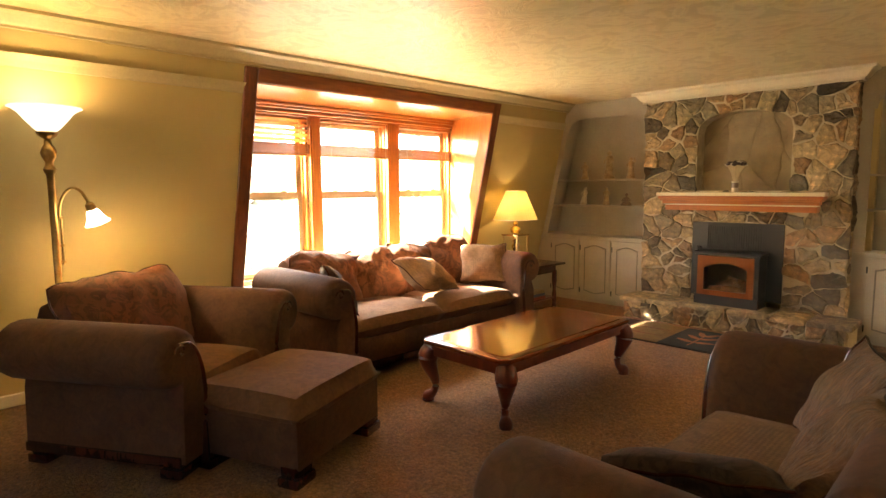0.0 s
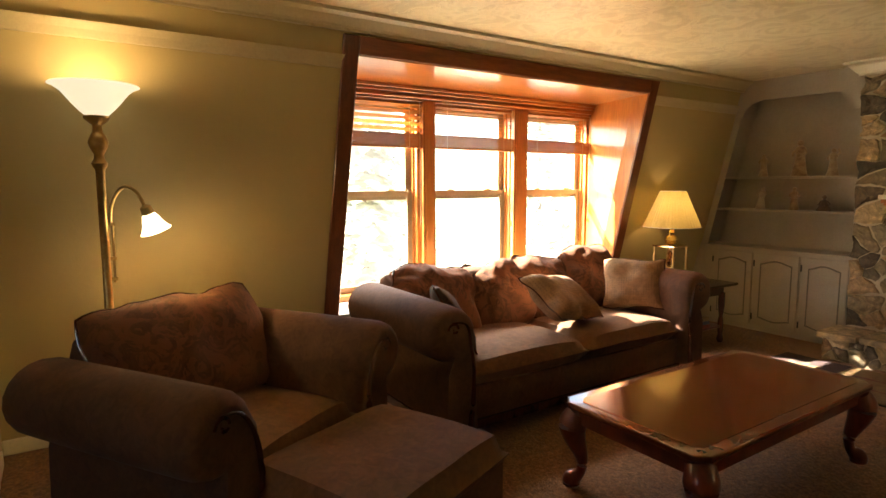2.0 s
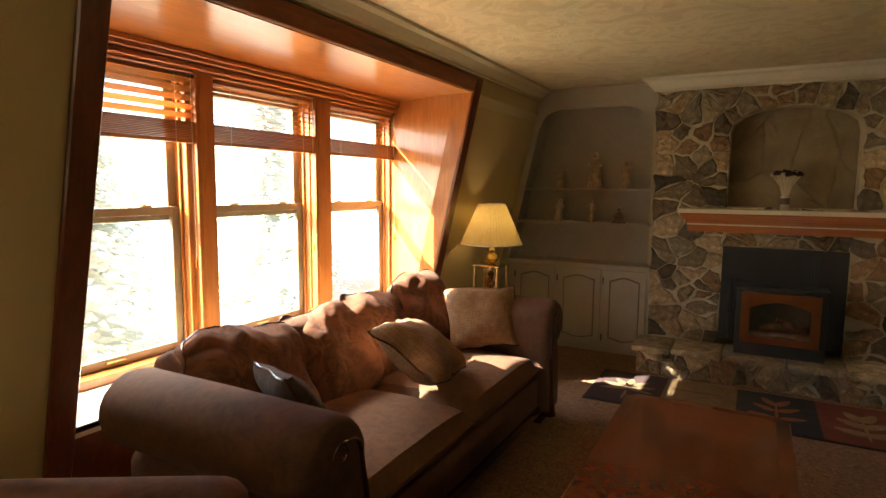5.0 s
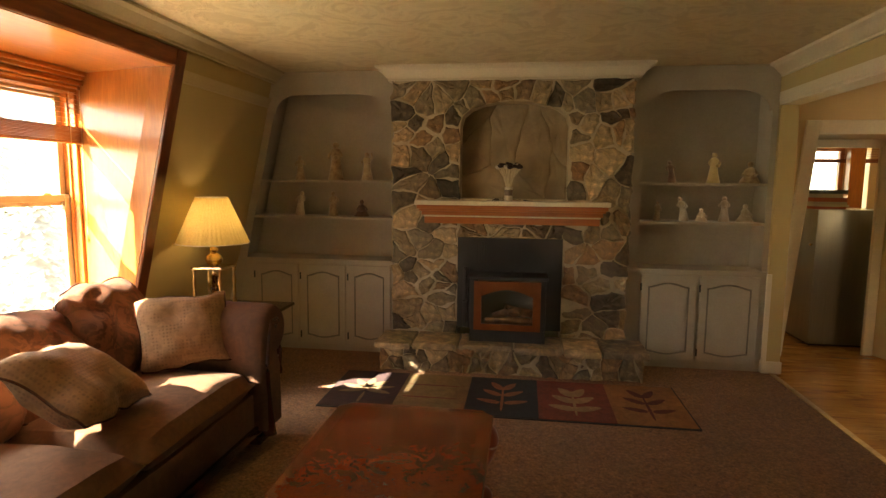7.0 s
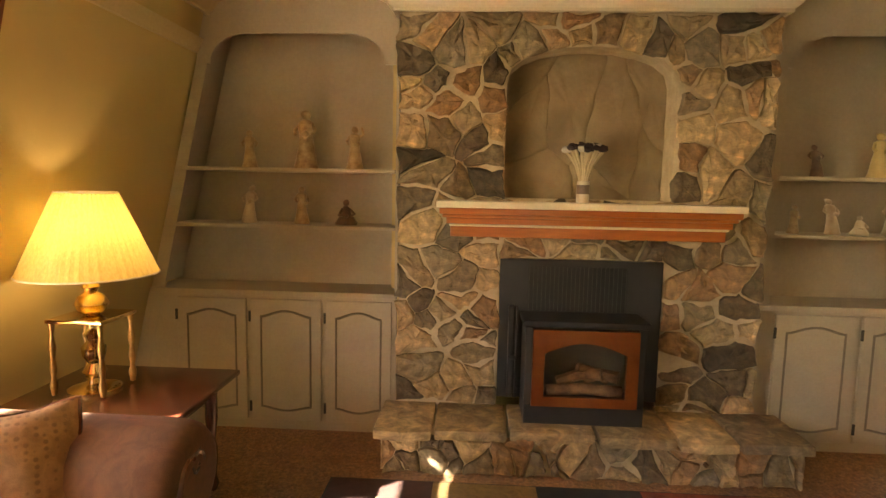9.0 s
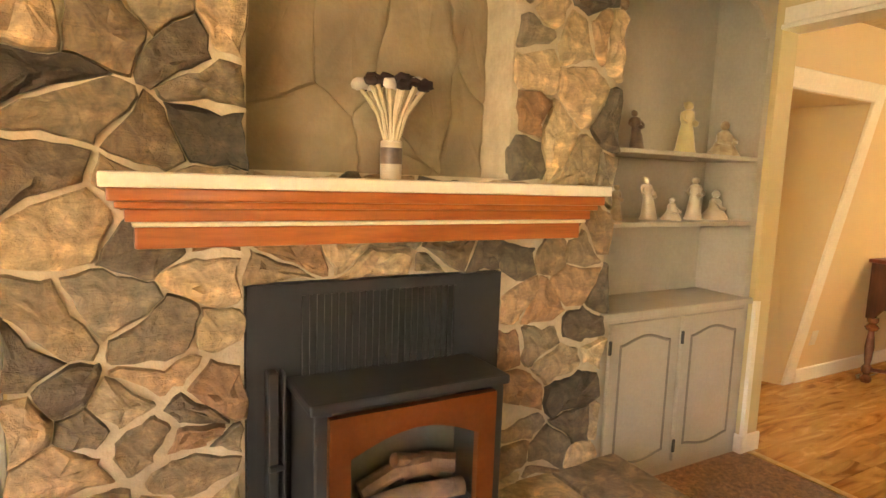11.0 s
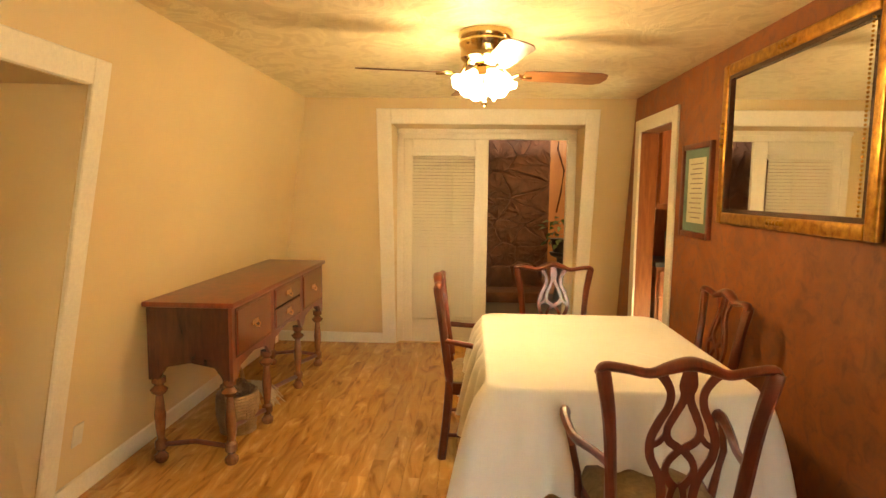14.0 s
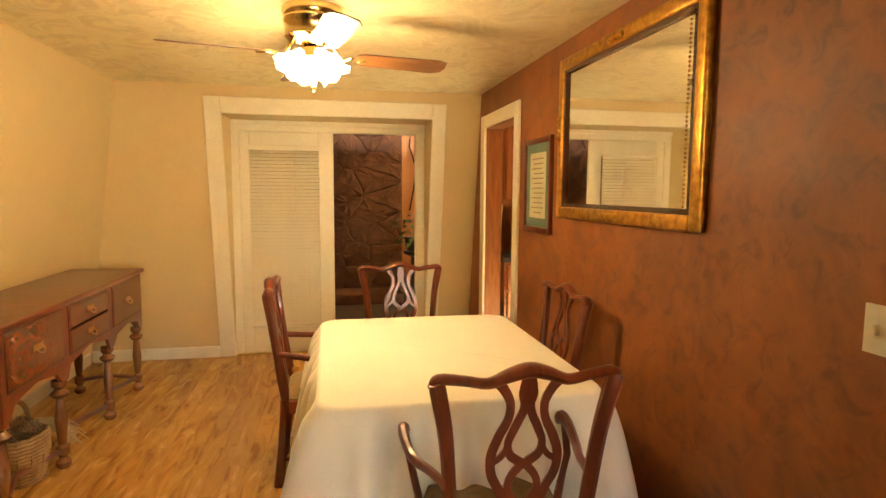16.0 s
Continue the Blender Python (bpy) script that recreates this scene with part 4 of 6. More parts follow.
BFY = 5.95
left = thing("bookcase", pose(0, 0, 0), "grey built-in bookcase with sloping side and three arched doors", "bookcase", "built-in bookcases")


def lx(z):
    return wx(z) + 0.012


bm = fresh()
prism(bm, [(lx(0.0), 0.0), (lx(0) + 0.08, 0.0), (lx(H - 0.02) + 0.06, H - 0.02), (lx(H - 0.02), H - 0.02)], "y", BFY, BFY + 0.02)
arch_panel(bm, lx(2.08) + 0.0, -2.645, lx(2.08) + 0.075, -2.72, 2.06, 2.22, 2.06, H - 0.003, BFY + 0.001, BFY + 0.02)
part("face_frame", bm, GREY, left, sm=False)
part("back", boxes((-4.15, -2.64, 6.24, 6.265, 0.8, H - 0.003)), GREY, left, sm=False)
part("side", boxes((-2.66, -2.645, BFY + 0.02, 6.24, 0.8, H - 0.003)), GREY, left, sm=False)
bm = fresh()
prism(bm, [(lx(0.82) + 0.002, 0.83), (lx(0.82) + 0.03, 0.83), (lx(2.3) + 0.03, 2.3), (lx(2.3), 2.3)], "y", BFY + 0.021, 6.24)
part("sloping_side", bm, GREY, left, sm=False)
for z in (1.185, 1.50):
    part("shelf", soft(boxes((lx(z) + 0.03, -2.66, BFY + 0.0, 6.24, z - 0.02, z)), 0.003, 1), GREY, left, sm=False)
part("worktop", soft(boxes((lx(0.80) + 0.005, -2.645, BFY - 0.025, 6.24, 0.785, 0.815)), 0.006, 2), GREY, left, "grey painted counter ledge", sm=False)
bm = fresh()
prism(bm, [(lx(0.0) - 0.01, 0.0), (-2.645, 0.0), (-2.645, 0.785), (lx(0.785) - 0.01, 0.785)], "y", BFY + 0.0015, BFY + 0.0185)
part("cupboard_front", bm, GREY, left, sm=False)
for a, b in ((-3.90, -3.50), (-3.475, -3.07), (-3.045, -2.67)):
    panel_door("door", left, a, b, 0.06, 0.765, BFY)
right = thing("bookcase", pose(0, 0, 0), "grey built-in bookcase with two shelves and paired arched doors", "bookcase", "built-in bookcases")
bm = fresh()
box(bm, -0.71, -0.62, BFY, BFY + 0.02, 0.0, 2.06)
box(bm, 0.325, HX - 0.002, BFY, BFY + 0.02, 0.0, 2.06)
arch_panel(bm, -0.71, HX - 0.002, -0.60, 0.30, 2.06, 2.22, 2.06, H - 0.003, BFY + 0.001, BFY + 0.02)
part("face_frame", bm, GREY, right, sm=False)
part("back", boxes((-0.71, HX - 0.002, 6.24, 6.265, 0.8, H - 0.003)), GREY, right, sm=False)
part("side", boxes((-0.66, -0.645, BFY + 0.02, 6.24, 0.8, H - 0.003)), GREY, right, sm=False)
part("side", boxes((0.335, 0.35, BFY + 0.02, 6.24, 0.8, H - 0.003)), GREY, right, sm=False)
for z in (1.195, 1.505):
    part("shelf", soft(boxes((-0.645, 0.335, BFY, 6.24, z - 0.02, z)), 0.003, 1), GREY, right, sm=False)
part("worktop", soft(boxes((-0.70, HX - 0.003, BFY - 0.025, 6.24, 0.785, 0.815)), 0.006, 2), GREY, right, "grey painted counter ledge", sm=False)
part("cupboard_front", boxes((-0.70, 0.34, BFY + 0.001, BFY + 0.02, 0.0, 0.785)), GREY, right, sm=False)
for a, b in ((-0.585, -0.155), (-0.13, 0.315)):
    panel_door("door", right, a, b, 0.06, 0.765, BFY)

# ---- living room furniture ----


def scroll(h, w, r, out):
    """Arm outline: inner face at 0, slab w wide, roll of radius r that leans out."""
    pts = [(0.0, 0.10), (0.0, h - r * 1.2)]
    cx, cz = out, h - r
    a0, a1 = math.radians(165), math.radians(-95)
    for i in range(15):
        a = a0 + (a1 - a0) * i / 14
        pts.append((cx + r * math.cos(a) * 1.05, cz + r * math.sin(a)))
    pts += [(w * 0.95, h - r * 2.4), (w, 0.10)]
    return pts


def rolled_arm(parent, x, side, depth, h=0.79, w=0.20, r=0.15, out=0.155, fabric_m=SOFA):
    pts = [(x + side * p, q) for p, q in scroll(h, w, r, out)]
    bm, rows = fresh(), []
    cx, cz = x + side * out, h - r
    for y, k in ((-depth / 2 - 0.012, 0.66), (-depth / 2 - 0.004, 0.82), (-depth / 2 + 0.016, 0.93), (-depth / 2 + 0.045, 0.985), (-depth / 2 + 0.09, 1.0), (0.0, 1.012), (depth / 2 - 0.09, 1.0), (depth / 2 - 0.06, 0.96)):
        row = []
        for p, q in pts:
            f = k if q > h - r * 2.4 else 1.0
            row.append(bm.verts.new((cx + (p - cx) * f, y, cz + (q - cz) * f)))
        rows.append(row)
    for A, B in zip(rows, rows[1:]):
        for i in range(len(A)):
            bm.faces.new((A[i], A[(i + 1) % len(A)], B[(i + 1) % len(A)], B[i]))
    bm.faces.new(rows[0][::-1]), bm.faces.new(rows[-1])
    bmesh.ops.recalc_face_normals(bm, faces=bm.faces)
    arm = part("arm", bm, fabric_m, parent, "rolled upholstered arm")
    inset = [(x + side * p * 0.99, q) for p, q in scroll(h - 0.012, w * 0.8, r * 0.86, out)]
    part("scroll_trim", tube(fresh(), [(x + side * (out + 0.0 + p[0]), -depth / 2 - 0.006, h - r + p[1]) for p in [(0.040 * (1 - k / 13) * math.cos(k * 0.6), 0.035 + 0.040 * (1 - k / 13) * math.sin(k * 0.6)) for k in range(12)]], 0.009, 8), CHERRY_D, arm, "carved dark wood scroll")
    part("wood_post", tube(fresh(), [(x + side * q[0], -depth / 2 - 0.004, q[1]) for q in ((out + 0.02, h - r + 0.075), (out - r * 0.5, h - r + 0.055), (0.05, h - r * 1.35), (0.03, h * 0.55), (0.035, 0.25), (0.05, 0.06))], 0.017, 10, [0.5, 0.9, 1.1, 1.2, 1.5, 2.4], 0.6, True), CHERRY_D, arm, "dark carved wood arm front")
    part("side_rail", soft(boxes((min(x + side * w * 0.90, x + side * (w + 0.012)), max(x + side * w * 0.90, x + side * (w + 0.012)), -depth / 2 + 0.01, depth / 2 - 0.06, 0.085, 0.135)), 0.006, 2), CHERRY_D, arm, "dark wooden side rail")
    return arm


def foot(parent, x, y):
    bm = fresh()
    box(bm, x - 0.075, x + 0.075, y - 0.06, y + 0.06, 0.0, 0.05)
    box(bm, x - 0.062, x + 0.062, y - 0.05, y + 0.05, 0.05, 0.105)
    part("foot", soft(bm, 0.012, 2), CHERRY_D, parent, "dark wooden block foot")


def sofa(name, m, inner, seats, depth, label, category, back_h=0.84, seat_h=0.46, fab=SOFA, seat_m=SOFA_S, arm_h=0.79, out=0.155):
    t = thing(name, m, label, category)
    hw = inner / 2
    part("base", soft(boxes((-hw - 0.10, hw + 0.10, -depth / 2 + 0.06, depth / 2, 0.10, seat_h - 0.15)), 0.02, 2), fab, t)
    part("base_rail", soft(boxes((-hw - 0.12, hw + 0.12, -depth / 2 + 0.035, -depth / 2 + 0.06, 0.075, 0.125)), 0.008, 2), CHERRY_D, t, "dark wooden front rail")
    for s in (-1, 1):
        rolled_arm(t, s * hw, s, depth, arm_h, out=out)
        for y in (-depth / 2 + 0.10, depth / 2 - 0.08):
            foot(t, s * (hw + 0.10), y)
    w = inner / seats
    for i in range(seats):
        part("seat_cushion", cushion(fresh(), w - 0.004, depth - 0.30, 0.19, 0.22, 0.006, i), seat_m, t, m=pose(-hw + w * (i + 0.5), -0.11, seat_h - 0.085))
    bm = fresh()
    prof = [(depth / 2 - 0.20, 0.12), (depth / 2 - 0.24, back_h - 0.10), (depth / 2 - 0.20, back_h - 0.03), (depth / 2 - 0.12, back_h), (depth / 2 - 0.03, back_h - 0.04), (depth / 2, back_h - 0.12), (depth / 2 - 0.02, 0.12)]
    lo = [bm.verts.new((-hw - 0.06, y, z)) for y, z in prof]
    hi = [bm.verts.new((hw + 0.06, y, z)) for y, z in prof]
    bm.faces.new(lo), bm.faces.new(hi[::-1])
    for i in range(len(prof)):
        bm.faces.new((lo[i], hi[i], hi[(i + 1) % len(prof)], lo[(i + 1) % len(prof)]))
    bmesh.ops.recalc_face_normals(bm, faces=bm.faces)
    part("backrest", soft(bm, 0.03, 3), fab, t)
    return t


def pillow(m, w, h, d, mat_, label, seed, group="sofa pillows", wob=0.018, pull=-0.05):
    p = thing("pillow", m, label, "pillow", group)
    part("pillow_body", cushion(fresh(), w, h, d, 0.55, wob, seed, 26, 26, 3.0, pull), mat_, p)
    ring = [(i / 13 - 1, -1) for i in range(26)] + [(1, i / 13 - 1) for i in range(26)] + [(1 - i / 13, 1) for i in range(26)] + [(-1, 1 - i / 13) for i in range(27)]
    edge = []
    for u, v in ring:
        pu, pv = (1 - pull * v ** 4, 1 - pull * u ** 4) if pull >= 0 else (1 + pull * (1 - v * v), 1 + pull * (1 - u * u))
        e = Vector((u * w / 2 * pu, v * h / 2 * pv, 0))
        edge.append(e + (noise.noise_vector(Vector((e.x * 5 + seed * 3.7, e.y * 5, 0.0))) + 0.35 * noise.noise_vector(Vector((e.x * 14 + seed, e.y * 11, 0.0)))) * wob)
    part("piping", tube(fresh(), edge, 0.005, 6), CHERRY_D, p, "dark piping")
    return p


SX, SYM = -3.475, 3.11
sofa("sofa", pose(SX, SYM, 0, 0, 0, 90), 1.88, 2, 1.06, "long brown chenille rolled arm sofa with loose cushions under the window", "sofa")
for i, (y, x, z, lean, tw, w, h) in enumerate(((2.42, -3.73, 0.645, 57, 6, 0.66, 0.54), (2.96, -3.76, 0.625, 56, -5, 0.60, 0.53), (3.45, -3.76, 0.64, 56, 4, 0.58, 0.54), (3.95, -3.75, 0.665, 60, -4, 0.58, 0.56))):
    pillow(pose(x, y, z, lean, tw, 90), w, h, 0.20, PILLOW, "large brown floral back cushion leaning on the sofa back", i + 1, "sofa back cushions", 0.045, 0.10)
pillow(pose(-3.33, 2.27, 0.64, 58, 8, 150), 0.46, 0.44, 0.14, PILLOW_K, "dark patterned throw pillow against the sofa arm", 11)
pillow(pose(-3.38, 3.24, 0.64, 34, 6, 102), 0.52, 0.44, 0.20, PILLOW_L, "light dotted throw pillow lying on the sofa seat in the sun", 12, "sofa pillows", 0.03)
pillow(pose(-3.38, 4.00, 0.67, 66, -4, 30), 0.46, 0.40, 0.15, PILLOW_L, "light dotted throw pillow against the sofa arm", 13, "sofa pillows", 0.025)
sofa("love_seat", pose(-0.14, 1.76, 0, 0, 0, -90), 1.26, 1, 0.94, "brown rolled arm love seat with patterned seat and fluffy pillows", "sofa", arm_h=0.74, out=0.185, seat_m=fabric("love_seat_fabric", (0.26, 0.15, 0.07), (0.21, 0.12, 0.06), 2))
pillow(pose(-0.02, 2.14, 0.63, 60, 5, -60), 0.46, 0.44, 0.16, FUR, "shaggy tan throw pillow on the love seat", 21, "love seat pillows", 0.03)
pillow(pose(0.02, 1.70, 0.62, 55, -4, -80), 0.48, 0.44, 0.18, FUR, "shaggy tan throw pillow on the love seat", 22, "love seat pillows", 0.03)
pillow(pose(-0.28, 1.44, 0.55, 26, 4, 196), 0.50, 0.40, 0.14, PILLOW_K, "dark throw pillow lying by the love seat arm", 23, "love seat pillows", 0.02)
CH = pose(-3.09, 0.91, 0, 0, 0, 122)
sofa("armchair", CH, 0.66, 1, 0.98, "wide brown chenille armchair with carved scroll arms and floral back cushion", "armchair", back_h=0.84, arm_h=0.77, out=0.19)
pillow(CH @ pose(0, 0.21, 0.68, 64, 0, 0), 0.92, 0.54, 0.26, PILLOW, "large brown floral back cushion on the armchair", 31, "armchair cushions", 0.025, 0.05)
ott = thing("ottoman", pose(-2.40, 1.31, 0, 0, 0, 112), "square brown chenille ottoman in front of the armchair", "ottoman")
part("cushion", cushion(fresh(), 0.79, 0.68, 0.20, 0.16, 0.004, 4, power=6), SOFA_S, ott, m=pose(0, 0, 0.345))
part("body", soft(boxes((-0.38, 0.38, -0.325, 0.325, 0.08, 0.33)), 0.02, 2), SOFA, ott)
for x in (-0.32, 0.32):
    for y in (-0.27, 0.27):
        foot(ott, x, y)

# coffee table
ct = thing("coffee_table", pose(-2.03, 3.0, 0), "polished cherry coffee table with burl top and cabriole legs", "coffee table")
CW, CL, CZ = 0.37, 0.75, 0.425


def notched(w, l, c):
    return [(-w + c, -l), (w - c, -l), (w - c * 0.6, -l + c * 0.6), (w, -l + c), (w, l - c), (w - c * 0.6, l - c * 0.6), (w - c, l), (-w + c, l), (-w + c * 0.6, l - c * 0.6), (-w, l - c), (-w, -l + c), (-w + c * 0.6, -l + c * 0.6)]


part("tabletop", soft(prism(fresh(), notched(CW, CL, 0.05), "z", CZ - 0.028, CZ), 0.008, 3), BURL, ct, "polished burl top", sm=True)
part("apron", soft(prism(fresh(), notched(CW - 0.035, CL - 0.035, 0.05), "z", CZ - 0.105, CZ - 0.028), 0.006, 2), CHERRY, ct, "carved apron")
part("inlay", prism(fresh(), notched(CW - 0.06, CL - 0.06, 0.03), "z", CZ - 0.004, CZ + 0.003), BURL, ct, sm=False)
for sx in (-1, 1):
    for sy in (-1, 1):
        x, y = sx * (CW - 0.06), sy * (CL - 0.07)
        pts = [(x, y, CZ - 0.06), (x + sx * 0.02, y + sy * 0.02, CZ - 0.12), (x + sx * 0.015, y + sy * 0.015, CZ - 0.18), (x - sx * 0.012, y - sy * 0.012, 0.14), (x - sx * 0.008, y - sy * 0.008, 0.07), (x + sx * 0.018, y + sy * 0.018, 0.035), (x + sx * 0.022, y + sy * 0.022, 0.004)]
        part("leg", tube(fresh(), pts, 0.034, 12, [1.7, 2.0, 1.6, 0.85, 0.70, 1.25, 1.15], 1.0, True), CHERRY, ct, "carved cabriole leg")

# rug
rug = thing("rug", pose(0, 0, 0), "runner rug of five leaf motif squares in front of the hearth", "rug")
RC = [((0.045, 0.018, 0.016), (0.20, 0.13, 0.06)), ((0.22, 0.145, 0.06), (0.17, 0.035, 0.02)), ((0.022, 0.026, 0.030), (0.30, 0.12, 0.055)), ((0.20, 0.045, 0.025), (0.34, 0.22, 0.11)), ((0.33, 0.15, 0.05), (0.13, 0.03, 0.02))]


def leaf_shape(bm, cx, cy, ang, ln, w, z):
    bm = fresh()
    c, s = math.cos(ang), math.sin(ang)
    vs = []
    for k in range(12):
        t = 2 * math.pi * k / 12
        u, v = ln / 2 * math.cos(t), w / 2 * math.sin(t) * (1 - 0.35 * math.cos(t))
        vs.append(bm.verts.new((cx + u * c - v * s, cy + u * s + v * c, z)))
    bm.faces.new(vs)
    part("motif", bm, motif_m, rug, sm=False)


R0, R1, RY0, RY1 = -2.87, -0.45, 4.69, 5.40
part("backing", boxes((R0 - 0.012, R1 + 0.012, RY0 - 0.012, RY1 + 0.012, 0.001, 0.010)), fabric("rug_edge", (0.02, 0.018, 0.018), (0.03, 0.025, 0.025)), rug, sm=False)
for i, (ca, cb) in enumerate(RC):
    w = (R1 - R0) / 5
    a, b = R0 + w * i, R0 + w * (i + 1)
    part("panel", boxes((a, b, RY0, RY1, 0.004, 0.014)), fabric("rug_ground", ca, tuple(x * 0.75 for x in ca), 0, 0.95), rug, sm=False)
    cx, cy, z = (a + b) / 2, (RY0 + RY1) / 2, 0.0155
    motif_m = fabric("rug_motif", cb, tuple(x * 0.7 for x in cb), 0, 0.95)
    if i == 0:
        for k in range(7):
            an = math.radians(-20 + 36.7 * k)
            leaf_shape(None, cx + 0.10 * math.cos(an), cy + 0.12 * math.sin(an) - 0.02, an, 0.2, 0.065, z)
        leaf_shape(None, cx, cy - 0.18, math.pi / 2, 0.2, 0.025, z)
    elif i == 1:
        for dy in (-0.12, 0.12):
            leaf_shape(None, cx, cy + dy, 0.0, 0.42, 0.022, z)
    else:
        leaf_shape(None, cx, cy - 0.06, math.pi / 2, 0.46, 0.02, z)
        for k, an in enumerate((20, 160, 40, 140, 62, 118)):
            an = math.radians(an)
            dy = (-0.14, -0.14, 0.0, 0.0, 0.12, 0.12)[k]
            if i == 3:
                leaf_shape(None, cx + 0.09 * math.cos(an), cy + dy + 0.05 * math.sin(an) - 0.03, an, 0.19, 0.085, z)
            else:
                leaf_shape(None, cx + 0.10 * math.cos(an), cy + dy + 0.07 * math.sin(an), an, 0.17, 0.062, z)

# floor lamp
fl = thing("floor_lamp", pose(-3.58, 0.50, 0), "brass torchiere floor lamp with frosted bowl and reading arm", "floor lamp")
part("base", lathe(fresh(), [(0.15, 0), (0.15, 0.015), (0.12, 0.03), (0.04, 0.045), (0.022, 0.08)], 28), BRASS, fl)
part("pole", lathe(fresh(), [(0.019, 0.07), (0.019, 0.62), (0.026, 0.63), (0.026, 0.66), (0.019, 0.67), (0.019, 1.50), (0.030, 1.515), (0.034, 1.53), (0.022, 1.55), (0.020, 1.57), (0.036, 1.60), (0.042, 1.625), (0.030, 1.655), (0.020, 1.67), (0.019, 1.70), (0.05, 1.725), (0.056, 1.74), (0.03, 1.745)], 20), BRASS, fl)
part("bowl_shade", lathe(fresh(), [(0.045, 1.742), (0.07, 1.765), (0.10, 1.80), (0.135, 1.845), (0.17, 1.872), (0.182, 1.874), (0.178, 1.879), (0.13, 1.852), (0.095, 1.806), (0.06, 1.77)], 32, cap=False), SHADE_B, fl, "frosted glass bowl shade, lit")
arm = [(0.0, 0.025, 1.25), (0.012, 0.035, 1.34), (0.03, 0.065, 1.405), (0.045, 0.10, 1.425), (0.06, 0.135, 1.40), (0.068, 0.155, 1.36), (0.07, 0.162, 1.34)]
part("gooseneck", tube(fresh(), arm, 0.008, 10, None, 1.0, True), BRASS, fl)
part("arm_bracket", tube(fresh(), [(0, 0.032, 0.98), (0, 0.036, 1.25)], 0.006, 8), BRASS, fl)
for z in (1.245, 1.085, 0.99):
    part("bracket_collar", boxes((-0.008, 0.008, 0.0, 0.045, z, z + 0.016)), BRASS, fl, sm=False)
TIP = pose(0.07, 0.164, 1.34, 20, 6, 0) @ Matrix.Scale(0.80, 4)
part("cap", lathe(fresh(), [(0.012, 0.0), (0.03, -0.012), (0.036, -0.055), (0.03, -0.06)], 18), BRASS, fl, m=TIP)
part("reading_shade", lathe(fresh(), [(0.032, -0.05), (0.045, -0.08), (0.058, -0.12), (0.078, -0.155), (0.088, -0.163), (0.082, -0.163), (0.052, -0.12), (0.03, -0.06)], 26, cap=False), SHADE_W, fl, "frosted glass bell shade, lit", m=TIP)

# end table and lamp
et = thing("end_table", pose(-3.70, 5.02, 0), "dark cherry end table beside the sofa arm", "side table")
part("top", soft(boxes((-0.30, 0.42, -0.30, 0.30, 0.535, 0.56)), 0.01, 3), CHERRY_D, et)
part("rail", boxes((-0.29, 0.31, -0.26, 0.26, 0.44, 0.535)), CHERRY_D, et, sm=False)
part("shelf", soft(boxes((-0.29, 0.31, -0.26, 0.26, 0.14, 0.16)), 0.005, 1), CHERRY, et)
for x in (-0.28, 0.30):
    for y in (-0.25, 0.25):
        part("leg", lathe(fresh(), [(0.018, 0), (0.028, 0.03), (0.018, 0.07), (0.024, 0.14), (0.024, 0.2), (0.016, 0.24), (0.028, 0.34), (0.028, 0.46)], 14, (x, y, 0)), CHERRY_D, et)
bk = thing("book_stack", pose(-3.55, 4.97, 0.16), "small stack of books on the end table shelf", "books")
for i, (w, z, c) in enumerate(((0.12, 0, (0.30, 0.06, 0.03)), (0.11, 0.035, (0.10, 0.12, 0.18)), (0.10, 0.065, (0.36, 0.26, 0.12)))):
    part("book", soft(boxes((-0.09, 0.16, -w, w, z, z + 0.03)), 0.003, 1), plain("book_cover", c, rough=0.5), bk, sm=False)
tl = thing("table_lamp", pose(-3.755, 5.0, 0.56), "lit brass table lamp with pleated yellow shade", "table lamp")
part("base", lathe(fresh(), [(0.10, 0), (0.10, 0.012), (0.085, 0.02), (0.03, 0.035), (0.02, 0.06)], 28), BRASS_B, tl)
part("column", lathe(fresh(), [(0.02, 0.05), (0.045, 0.08), (0.022, 0.115), (0.042, 0.145), (0.046, 0.18), (0.024, 0.21), (0.036, 0.235), (0.020, 0.255), (0.018, 0.28), (0.03, 0.316), (0.05, 0.33), (0.062, 0.36), (0.05, 0.39), (0.022, 0.41), (0.035, 0.43), (0.02, 0.45), (0.012, 0.50)], 26), BRASS_B, tl)
part("tray", soft(boxes((-0.115, 0.115, -0.115, 0.115, 0.298, 0.314)), 0.005, 2), BRASS_T, tl, "polished square plate", sm=False)
for k in range(4):
    a = math.radians(45 + 90 * k)
    x, y = 0.14 * math.cos(a), 0.14 * math.sin(a)
    part("spindle", lathe(fresh(), [(0.010, 0.01), (0.016, 0.05), (0.008, 0.08), (0.014, 0.12), (0.009, 0.16), (0.015, 0.2), (0.008, 0.25), (0.013, 0.30)], 10, (x, y, 0)), BRASS, tl)
bm = fresh()
prof = [(0.250, 0.480), (0.178, 0.648), (0.108, 0.808)]
n = 96
rings = []
for r, z in prof:
    rings.append([bm.verts.new(((r + 0.0035 * (i % 2)) * math.cos(2 * math.pi * i / n), (r + 0.0035 * (i % 2)) * math.sin(2 * math.pi * i / n), z)) for i in range(n)])
for A, B in zip(rings, rings[1:]):
    for i in range(n):
        bm.faces.new((A[i], A[(i + 1) % n], B[(i + 1) % n], B[i]))
part("shade", bm, SHADE_Y, tl, "pleated yellow fabric shade", sm=False)
